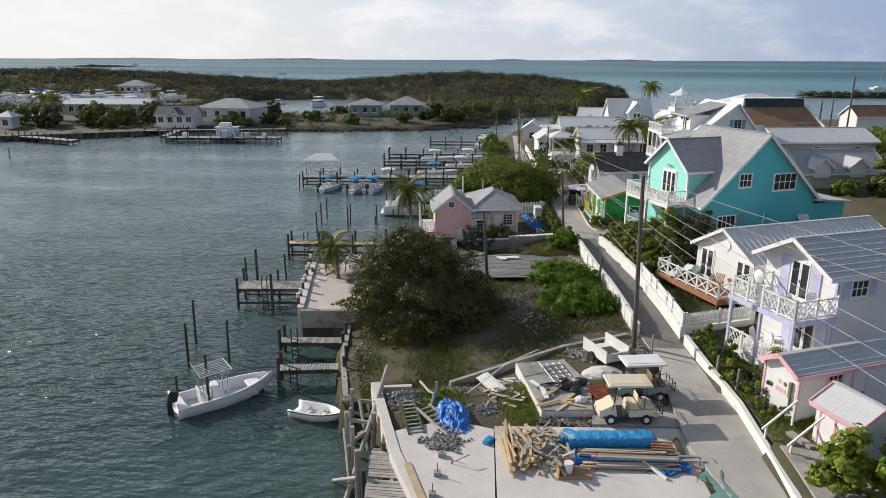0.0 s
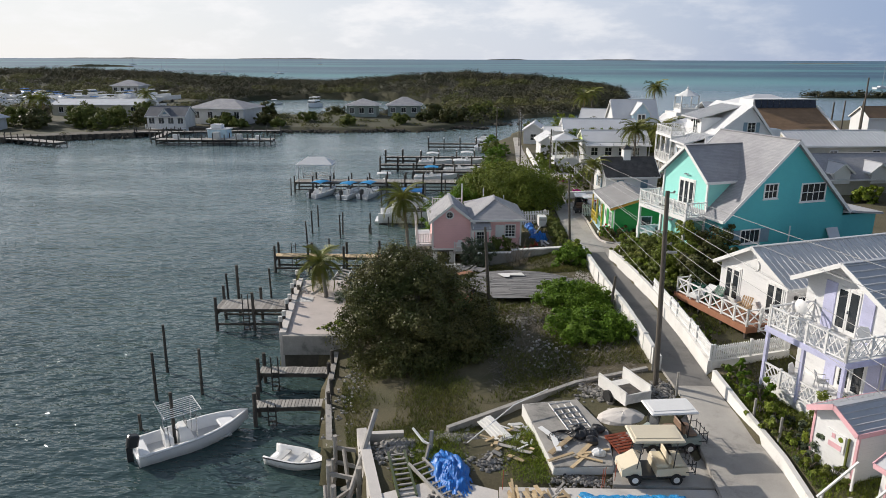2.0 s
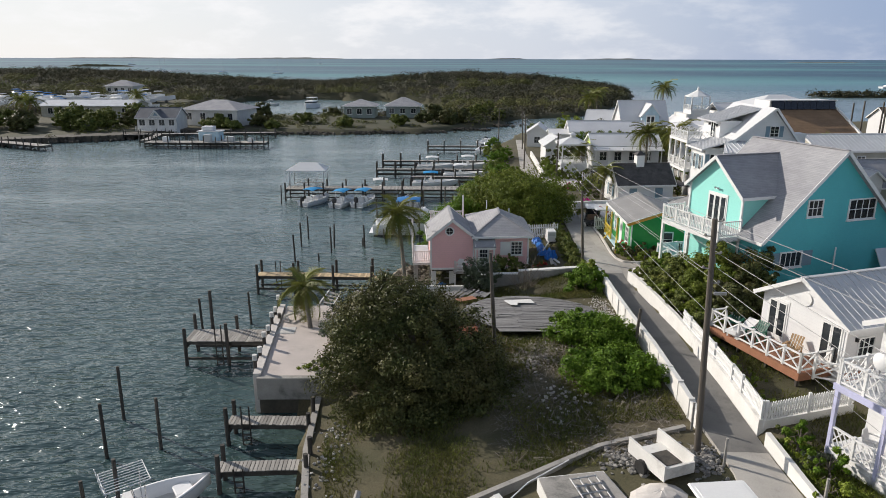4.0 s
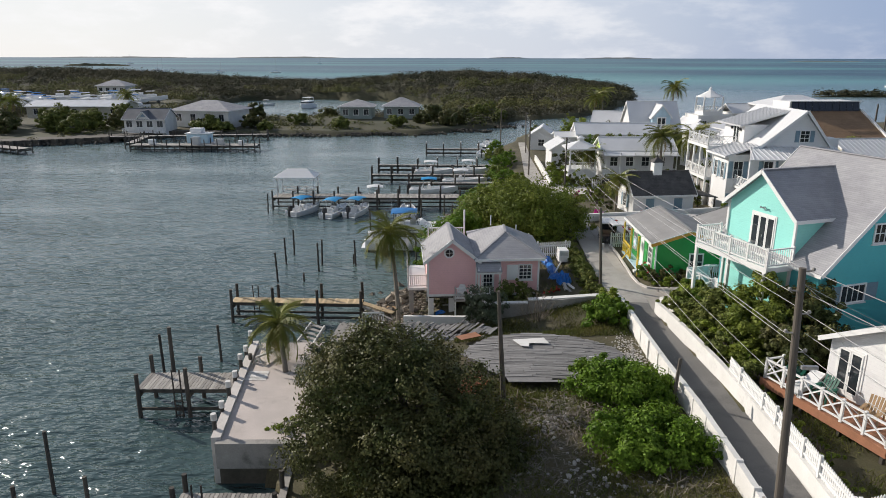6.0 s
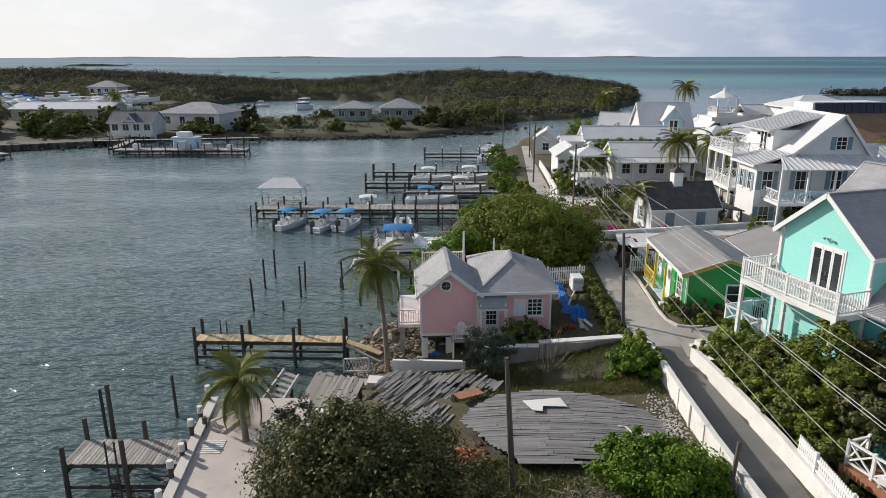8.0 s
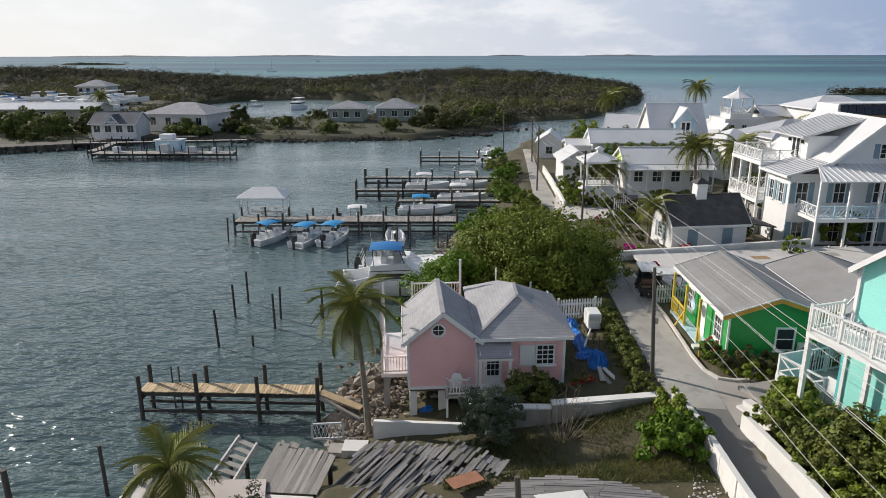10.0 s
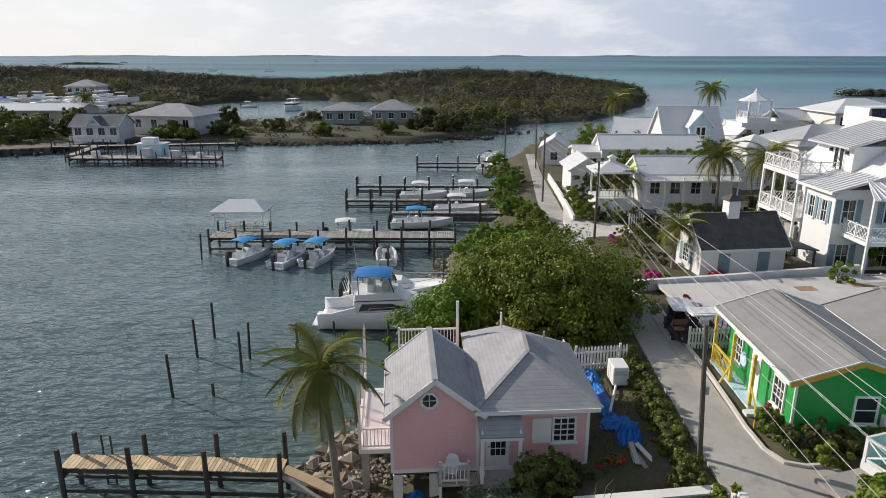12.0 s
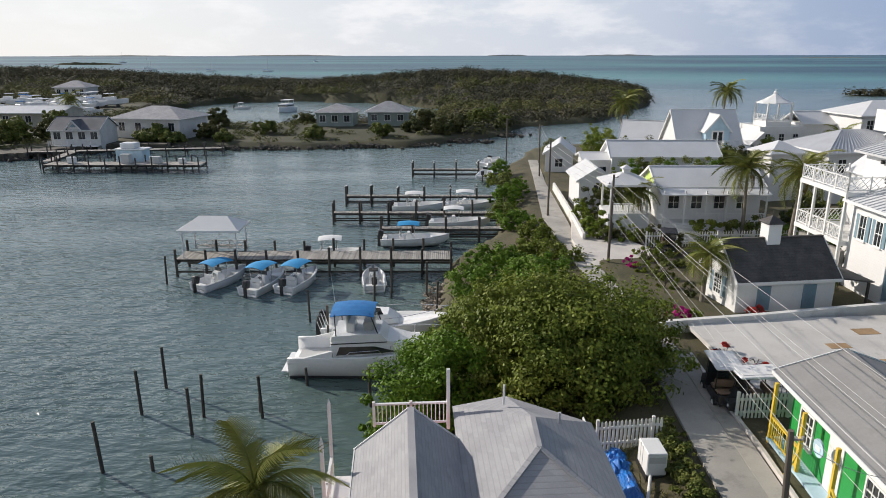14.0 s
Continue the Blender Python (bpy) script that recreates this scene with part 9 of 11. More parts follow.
for x, y, h in ((10.0, 32.6, 1.2), (12.5, 30.1, 0.9), (12.8, 28.3, 1.0), (9.55, 35.2, 1.3)):
    q = thing("bollard_post", "small pale post at the lane's edge", "post", Matrix.Translation((x, y, height(x, y))))
    part("shaft", MB().cyl((0, 0, -0.3), (0, 0, h), 0.06, 0.055, 8), m_oldconc, q)


def wire(a, b, sag, r=0.011, label="overhead wire between utility poles"):
    a, b = Vector(a), Vector(b)
    n = 14
    pts = []
    for i in range(n + 1):
        k = i / n
        p = a.lerp(b, k)
        p.z -= 4 * sag * k * (1 - k)
        pts.append(p)
    return solid("power_line", MB().tube(pts, r, 4), m_wire, label, "wire", None, "overhead wires")


def up(base, top, k, dx=0.0, dy=0.0):
    p = Vector(base).lerp(Vector(top), k)
    return (p.x + dx, p.y + dy, p.z)


for k1, k3, dx in ((0.985, 0.96, 0.3), (0.93, 0.90, -0.3), (0.925, 0.89, -0.22), (0.86, 0.82, 0.3), (0.80, 0.76, -0.3), (0.74, 0.70, 0.3), (0.60, 0.64, 0.2), (0.52, 0.58, -0.2)):
    wire(up(P1B, P1T, k1, dx), up(P3B, P3T, k3, dx * 0.7), 0.55, 0.009)
for k in (0.95, 0.87, 0.8):
    wire(up(P3B, P3T, k, 0.2), up(P4B, P4T, k, 0.2), 0.3)
    wire(up(P4B, P4T, k, 0.2), up(P5B, P5T, k, 0.2), 0.3)
for k, x, y, z in ((0.99, 22.0, 8.0, 12.2), (0.92, 21.2, 8.0, 11.2), (0.86, 20.2, 6.0, 8.8), (0.80, 19.4, 6.0, 8.2), (0.74, 18.6, 6.0, 7.4)):
    wire(up(P1B, P1T, k, 0.25), (x, y, z), 0.5)
wire(up(P1B, P1T, 0.95, 0.1), (17.3, 32.2, 9.2), 0.25, 0.009, "service wire to the white house")
wire(up(P1B, P1T, 0.95, 0.1), (16.1, 41.2, 8.2), 0.3, 0.009, "service wire to the bungalow")
wire(up(P1B, P1T, 0.72, 0.1), (14.6, 26.5, 6.3), 0.2, 0.009, "service wire to the shed")
wire(up(P2B, P2T, 0.97), (12.4, 61.0, 6.2), 0.25, 0.009, "service wire to the green cottage")
wire(up(P3B, P3T, 0.8), up(P2B, P2T, 0.97), 0.4, 0.009)
far_pole = thing("utility_pole", "utility pole at the roadside beyond the sheds", "utility pole", Matrix.Translation((21.0, 6.5, 3.5)), "utility poles")
part("shaft", MB().cyl((0, 0, -0.5), (0, 0, 9.2), 0.17, 0.12, 10), m_pole, far_pole)

# ---- the building lot ----
rng = random.Random(21)


def loose_boards(t, n, box, z0, length, mat, ang, spread, seed, w=(0.09, 0.2), layers=5, name="board"):
    r = random.Random(seed)
    for i in range(n):
        L = r.uniform(*length)
        x, y = r.uniform(box[0], box[1]), r.uniform(box[2], box[3])
        z = z0 + (i * layers // n) * 0.055 + r.uniform(0, 0.02)
        bw = r.uniform(*w)
        m = Matrix.Translation((x, y, z)) @ Matrix.Rotation(radians(ang + r.uniform(-spread, spread)), 4, "Z") @ Matrix.Rotation(r.uniform(-0.03, 0.05), 4, "Y")
        part(name, MB().box(-L / 2, L / 2, -bw / 2, bw / 2, 0, 0.04), mat, t, "", False, m)


wp = thing("lumber_pile", "heap of fresh timber boards on the slab", "lumber", Matrix.Translation((0, 0, 3.05)))
loose_boards(wp, 22, (2.0, 2.5, 23.2, 24.8), 0.0, (1.8, 2.8), m_new_wood, 98, 7, 1, (0.08, 0.14), 6)
loose_boards(wp, 26, (2.5, 3.5, 23.6, 25.0), 0.0, (0.9, 1.7), m_new_wood, 104, 22, 2, (0.08, 0.16), 7)
loose_boards(wp, 20, (2.6, 3.4, 22.6, 23.4), 0.0, (0.6, 1.1), m_new_wood, 82, 25, 3, (0.08, 0.18), 6)
for i in range(16):
    a = Vector((rng.uniform(2.3, 3.5), rng.uniform(22.9, 24.9), rng.uniform(0.25, 0.45)))
    d = Vector((rng.uniform(-0.5, 0.5), rng.uniform(-0.7, 0.7), rng.uniform(-0.1, 0.2)))
    part("board", MB().beam(a, a + d, rng.uniform(0.06, 0.14), 0.035), m_new_wood if i % 2 else m_grey_wood, wp)
sw = thing("scrap_wood_pile", "jumbled heap of broken grey and brown scrap wood", "scrap wood", Matrix.Translation((0, 0, 3.05)))
for i in range(60):
    a, b = Vector((rng.uniform(3.4, 4.6), rng.uniform(22.3, 25.1), rng.uniform(0.02, 0.55))), Vector((rng.uniform(-0.6, 0.6), rng.uniform(-0.7, 0.7), rng.uniform(-0.2, 0.25)))
    q = a + b
    q.z = max(q.z, 0.04)
    part("stick", MB().beam(a, q, rng.uniform(0.05, 0.14), 0.04), (m_grey_wood, m_new_wood, m_roofwood)[i % 3], sw)
bx = thing("cardboard_box", "open brown box with a white bucket", "box", at_pose(4.35, 22.35, 3.05, 4))
part("side", MB().box(-0.35, 0.35, 0.30, 0.33, 0, 0.55).box(-0.38, -0.35, -0.3, 0.33, 0, 0.4), m_card, bx)
part("base", MB().box(-0.4, 0.9, -0.35, 0.3, 0, 0.12), m_card, bx)
solid("bucket", MB().cyl((0, 0, 0), (0, 0, 0.42), 0.15, 0.18, 14), m_white, "white plastic bucket standing in the box", "bucket", Matrix.Translation((4.4, 22.35, 3.17)))


def tarp_roll(name, label, m, L, w, h, mat, seed):
    r = random.Random(seed)
    rings = []
    n, k = 44, 20
    for i in range(n + 1):
        s = i / n
        x = L * s
        e = 0.93 + 0.07 * min(1, min(s, 1 - s) * 9)
        ring = []
        for j in range(k):
            a = math.pi * j / (k - 1)
            g = 1 + 0.03 * math.sin(7 * s * 6.28 + 3 * a) + 0.02 * math.sin(17 * s * 6.28 - 4 * a) + r.uniform(-0.03, 0.03)
            ring.append((x, -math.copysign(abs(math.cos(a)) ** 0.38, math.cos(a)) * w / 2 * g * e, max(0.0, math.sin(a)) ** 0.42 * h * g * e))
        rings.append(ring)
    return solid(name, MB().loft(rings), mat, label, "tarpaulin", m, "", "", True)


tarp_roll("covered_stack", "long stack of material under bright blue tarpaulin", at_pose(4.6, 24.35, 3.05, 3.5), 3.6, 0.85, 0.56, m_tarp_lt, 1)
tarp_roll("covered_stack", "bunched end of bright blue tarpaulin", at_pose(4.35, 24.2, 3.05, 60), 0.9, 0.6, 0.45, m_tarp_lt, 2)
tarp_roll("covered_stack", "low stack under dark blue tarpaulin", at_pose(4.7, 23.25, 3.05, 1), 3.7, 0.5, 0.28, m_tarp, 3)
gridn = 12
verts = [(7.3 + 1.9 * i / gridn, 22.55 + 1.0 * j / gridn + 0.15 * math.sin(i * 0.8), 3.06 + 0.05 * rng.random() + 0.06 * math.sin(i * 1.7) * math.sin(j * 1.3) + 0.06) for j in range(gridn + 1) for i in range(gridn + 1)]
solid("tarpaulin", MB().add(verts, [(j * (gridn + 1) + i, j * (gridn + 1) + i + 1, (j + 1) * (gridn + 1) + i + 1, (j + 1) * (gridn + 1) + i) for j in range(gridn) for i in range(gridn)]), m_tarp, "crumpled dark blue tarpaulin spread on the slab", "tarpaulin")
lb2 = thing("lumber_stack", "long weathered boards laid beside the tarpaulin", "lumber", Matrix.Translation((0, 0, 3.05)))
for i in range(16):
    y = 22.75 + (i % 8) * 0.16 + rng.uniform(-0.04, 0.04)
    L = rng.uniform(2.6, 4.3)
    x = 4.7 + rng.uniform(0, 0.9)
    part("board", MB().box(0, L, -0.06, 0.06, 0, 0.05), m_grey_wood if i % 3 else m_new_wood, lb2, "", False, Matrix.Translation((x, y, 0.10 + 0.06 * (i // 8) + (0.2 if 23.0 < y < 23.6 else 0.0))) @ Matrix.Rotation(rng.uniform(-0.03, 0.05), 4, "Z"))
for i in range(5):
    part("board", MB().box(0, 0.9, -0.35 + 0.1 * i, -0.27 + 0.1 * i, 0, 0.05), m_deckwood, lb2, "", False, Matrix.Translation((7.9, 23.9 + 0.05 * i, 0.3 + 0.03 * i)) @ Matrix.Rotation(-0.1, 4, "Z"))
part("beam", MB().beam((7.15, 23.4, 0.25), (8.1, 22.2, 0.06), 0.1, 0.1), m_white, lb2)
rb = thing("rebar", "bent steel starter bars in the slab", "rebar", Matrix.Translation((0, 0, 2.92)))
for x, y, z in ((-0.55, 23.5, 0), (-0.65, 22.2, 0), (-0.75, 20.9, 0)):
    part("footing", MB().box(x - 0.13, x + 0.13, y - 0.12, y + 0.12, 0, 0.18), m_oldconc, rb)
    part("bar", MB().tube([(x, y, 0.1), (x, y + 0.02, 0.55)], 0.02), m_rust, rb)
part("bar", MB().tube([(-0.1, 23.3, 0.02), (-0.15, 23.0, 0.02), (0.3, 22.9, 0.35), (0.6, 23.1, 0.38)], 0.018), m_rust, rb)
for x, y in ((5.4, 22.6), (5.5, 22.75), (5.45, 25.9), (5.55, 26.0), (6.0, 26.3), (1.75, 25.6), (9.2, 22.1), (9.3, 22.4)):
    part("bar", MB().tube([(x, y, 0.1), (x + 0.03, y, 0.95)], 0.014, 5), m_rust, rb)
# concrete cistern with clutter on its lid
ci = thing("cistern", "old flaking white concrete cistern block", "cistern", Matrix.Translation((0, 0, 2.4)))
part("block", MB().prism([(2.85, 31.7), (3.75, 26.75), (6.1, 26.95), (6.35, 29.6), (5.4, 32.3)], 0, 0.85), m_wallwhite, ci)
part("lid", MB().prism([(2.9, 31.6), (3.78, 26.8), (6.06, 27.0), (6.3, 29.6), (5.36, 32.2)], 0.854, 0.9), m_oldconc, ci)
part("pipe_hole", MB().cyl((4.2, 26.72, 0.55), (4.2, 26.85, 0.55), 0.07), m_black, ci)
fr_ = thing("scaffold_frame", "aluminium scaffold frame lying on the cistern", "scaffold", Matrix.Translation((4.5, 31.6, 3.45)) @ Matrix.Rotation(radians(-72), 4, "Z") @ Matrix.Rotation(0.06, 4, "Y"))
for y in (-0.5, -0.17, 0.17, 0.5):
    part("rail", MB().cyl((0, y, 0), (3.6, y, 0), 0.03, 0.03, 6), m_galv, fr_)
for i in range(9):
    part("rung", MB().cyl((0.1 + i * 0.42, -0.5, 0.03), (0.1 + i * 0.42, 0.5, 0.03), 0.025, 0.025, 6), m_galv, fr_)
cl = thing("debris", "black bags and tangled hose on the cistern", "debris", Matrix.Translation((0, 0, 3.3)))
for i in range(8):
    part("bag", MB().ball((5.3 + rng.uniform(-0.4, 0.6), 29.0 + rng.uniform(-0.5, 0.5), 0.12), (0.28, 0.24, 0.2), 8, 5, 0.2, rng), m_black, cl)
part("bag", MB().ball((5.6, 27.7, 0.1), (0.3, 0.22, 0.16), 8, 5, 0.2, rng), m_white, cl)
for i in range(4):
    part("hose", MB().tube([(4.2 + 0.5 * math.cos(a) + 0.1 * i, 28.9 + 0.4 * math.sin(a), 0.03 + 0.03 * i) for a in [0.5 * k for k in range(13)]], 0.02, 5), m_black, cl)
loose_boards(cl, 7, (3.8, 5.6, 27.2, 28.2), 0.02, (0.8, 1.9), m_new_wood, 20, 40, 5, (0.1, 0.22), 2)
loose_boards(cl, 3, (3.6, 4.2, 28.0, 29.4), 0.02, (0.9, 1.4), m_white, 110, 30, 6, (0.15, 0.25), 2)
db2 = thing("scrap_wood_pile", "scattered splintered boards beside the cistern", "scrap wood", Matrix.Translation((0, 0, 2.75)))
for i in range(56):
    a = Vector((rng.uniform(1.3, 3.1), rng.uniform(27.8, 30.4), rng.uniform(0.05, 0.35)))
    d = Vector((rng.uniform(-0.6, 0.6), rng.uniform(-0.5, 0.5), rng.uniform(-0.12, 0.15)))
    part("stick", MB().beam(a, a + d, rng.uniform(0.07, 0.2), 0.03), (m_new_wood, m_wallwhite, m_grey_wood)[i % 3], db2)
wbn = thing("board_stack", "stack of wide white boards on the rubble", "boards", at_pose(1.5, 29.9, 2.85, -62))
for i in range(4):
    part("board", MB().box(-1.0, 1.0, -0.25 + 0.14 * i, 0.0 + 0.14 * i, 0.05 * i, 0.05 * i + 0.05), m_wallwhite, wbn)
# ladders and blue heap
for x, y, a, n, L in ((-2.45, 27.7, -74, 9, 2.7), (-1.6, 27.1, -52, 8, 2.6)):
    ld = thing("ladder", "weathered wooden ladder lying on the rubble", "ladder", Matrix.Translation((x, y, 3.15)) @ Matrix.Rotation(radians(a), 4, "Z") @ Matrix.Rotation(0.08, 4, "Y"))
    for yy in (-0.33, 0.33):
        part("rail", MB().box(0, L, yy - 0.04, yy + 0.04, -0.06, 0.06), m_leaf_grey if a < -60 else m_grey_wood, ld)
    for i in range(n):
        part("rung", MB().box(0.15 + i * (L - 0.3) / (n - 1), 0.22 + i * (L - 0.3) / (n - 1), -0.3, 0.3, -0.02, 0.03), m_grey_wood, ld)
def tarp_heap(label, m, sx, sy, h, seed, mat, skew=-0.35):
    """A crumpled sheet thrown over a heap, with folds and a ragged hem."""
    n = 30
    v = []
    for j in range(n + 1):
        for i in range(n + 1):
            u, w = i / n * 2 - 1, j / n * 2 - 1
            k = max(0.0, 1 - u * u - w * w) ** 0.7
            fold = abs(noise.noise((u * 2.6 + seed, w * 2.6, 4.0)))
            z = h * (k * (0.62 + 0.25 * w) + (0.55 * fold + 0.16 * abs(noise.noise((u * 7, w * 7, seed + 1.0)))) * (0.3 + k) - 0.12)
            v.append((u * sx + skew * w * sx + 0.1 * noise.noise((u * 2, w * 2, 8.0 + seed)), w * sy + 0.1 * noise.noise((u * 2, w * 2, 3.0 + seed)), max(z, 0.02)))
    f = [(j * (n + 1) + i, j * (n + 1) + i + 1, (j + 1) * (n + 1) + i + 1, (j + 1) * (n + 1) + i) for j in range(n) for i in range(n)
         if ((i + 0.5) / n * 2 - 1) ** 2 + ((j + 0.5) / n * 2 - 1) ** 2 < 1.05 + 0.25 * math.sin(i * 1.9 + j)]
    return solid("tarpaulin", MB().add(v, f), mat, label, "tarpaulin", m)


tarp_heap("crumpled dark blue tarpaulin heaped over rubble", Matrix.Translation((-0.25, 26.7, 2.93)), 0.8, 1.5, 0.55, 3, m_tarp)
tarp_roll("tarpaulin", "small scrap of blue and yellow sheet", at_pose(1.25, 24.4, 2.93, 60), 0.5, 0.35, 0.2, m_tarp_lt, 8)
pb = thing("debris", "grey posts and pale branches in the rubble", "debris", Matrix.Translation((0, 0, 2.8)))
part("post", MB().beam((-1.1, 28.2, -0.2), (-1.05, 28.3, 1.0), 0.12), m_grey_wood, pb)
part("post", MB().beam((-1.3, 27.4, -0.1), (-1.1, 27.6, 0.8), 0.1), m_grey_wood, pb)
part("branch", MB().tube([(-1.9, 29.1, 0.6), (-1.4, 28.5, 0.35), (-1.0, 28.3, 0.3)], 0.06), m_white, pb)
part("cable", MB().tube([(0.4, 28.6, 0.3), (2.4, 30.6, 1.0), (4.0, 31.8, 1.2)], 0.025), m_white, pb)
part("plank", MB().beam((-1.9, 22.9, 0.16), (-1.1, 20.6, 0.16), 0.3, 0.05), m_new_wood, pb)


def rubble(name, label, boxes, z, seed, mat=None, zf=None):
    r = random.Random(seed)
    mb = MB()
    for x0, x1, y0, y1, n, s in boxes:
        cx, cy = (x0 + x1) / 2, (y0 + y1) / 2
        for i in range(n):
            x, y = r.gauss(cx, (x1 - x0) / 4), r.gauss(cy, (y1 - y0) / 4)
            k = s * r.uniform(0.35, 1.2)
            d = math.hypot((x - cx) / max(x1 - x0, 0.1), (y - cy) / max(y1 - y0, 0.1))
            zz = (zf(x, y) if zf else z) + max(0, 0.35 - d * 0.7) * s * 2.2
            mb.ball((x, y, zz), (k, k * r.uniform(0.6, 1), k * r.uniform(0.5, 0.9)), 5, 3, 0.3, r)
    return tagged(part(name, mb, mat or m_rock), label, "rubble", "", "stuff")


rubble("rubble", "broken grey concrete rubble on the lot", ((-3.6, -1.6, 27.4, 29.6, 420, 0.13), (-1.7, 0.7, 28.9, 30.6, 380, 0.13), (-1.3, 0.3, 23.9, 25.2, 320, 0.10), (3.6, 6.2, 25.9, 26.9, 260, 0.08), (5.6, 8.6, 32.4, 34.2, 320, 0.14), (8.6, 10.2, 31.8, 34.2, 240, 0.11), (0.3, 2.0, 26.8, 28.0, 140, 0.10)), 2.9, 4, None, lambda x, y: max(height(x, y), 2.95 if y < 26.3 else 0))
rubble("shore_rocks", "loose rocks and rubble on the shore", ((-6.8, -3.4, 57.5, 66.0, 620, 0.18), (-6.4, -2.6, 59.5, 63.0, 200, 0.17), (-6.6, -4.6, 60, 66, 60, 0.55), (-7.6, -5.6, 58, 68, 50, 0.5), (-7.5, -5.0, 56.0, 60.0, 300, 0.18), (-4.0, -2.2, 84, 97, 300, 0.3)), 0.3, 5, m_shorerock, lambda x, y: max(height(x, y), -0.2))
rubble("yard_rubble", "pale stones and twigs under the shade tree", ((3.0, 7.4, 35.5, 41.0, 120, 0.11), (2.0, 5.0, 41.0, 43.5, 160, 0.10), (-7.0, -5.0, 31, 40, 120, 0.1)), 2.4, 6, None, lambda x, y: height(x, y))
rubble("far_shore_rocks", "dark rocks along the far shore", tuple((x - 6, x + 6, interp(x, FAR_FRONT) - 1.5, interp(x, FAR_FRONT) + 3.0, 120, 0.42) for x in range(-112, 10, 9)), 0.25, 7, m_shoredark)
rubble("orange_rubble", "orange tile fragments beside the fallen roof", ((-0.9, 0.7, 44.6, 47.2, 150, 0.11),), 2.6, 8, m_orangebrick, lambda x, y: height(x, y) + 0.1)
# fallen stone lip, pallet, mound and trailer
solid("sand_heap", MB().ball((0, 0, 0), (1.1, 0.8, 0.45), 14, 6, 0.08, rng), m_concrete, "low heap of pale sand", "sand heap", Matrix.Translation((7.2, 30.9, 3.05)))
pa = thing("pallet", "rust-red slatted pallet leaning on the kerb", "pallet", Matrix.Translation((6.75, 28.75, 3.25)) @ Euler((0.25, 0.1, 0.5)).to_matrix().to_4x4())
for i in range(7):
    part("slat", MB().box(-0.55, 0.55, -0.5 + i * 0.15, -0.4 + i * 0.15, 0, 0.03), m_rust, pa)
for x in (-0.45, 0.0, 0.45):
    part("bearer", MB().box(x - 0.04, x + 0.04, -0.5, 0.5, -0.1, 0.0), m_rust, pa)
tr = thing("trailer", "white open box trailer on the rough ground", "trailer", at_pose(7.6, 32.6, 3.4, 24))
part("bed", MB().box(-0.65, 0.75, -0.95, 0.95, 0.15, 0.25), m_wallwhite, tr)
part("side", MB().box(-0.72, -0.65, -1.1, 1.05, 0.1, 0.75), m_wallwhite, tr)
part("side", MB().box(0.75, 0.82, -0.9, 1.2, 0.1, 0.75), m_wallwhite, tr)
part("tailboard", MB().box(-0.65, 0.75, -1.0, -0.93, 0.1, 0.55), m_wallwhite, tr)
part("floor_slats", MB().box(-0.5, 0.6, -0.5, 0.4, 0.255, 0.28), m_dark_wood, tr)
for x in (-0.8, 0.9):
    part("wheel", MB().cyl((x - 0.08, 0.1, 0.0), (x + 0.08, 0.1, 0.0), 0.3, 0.3, 14), m_rubber, tr)


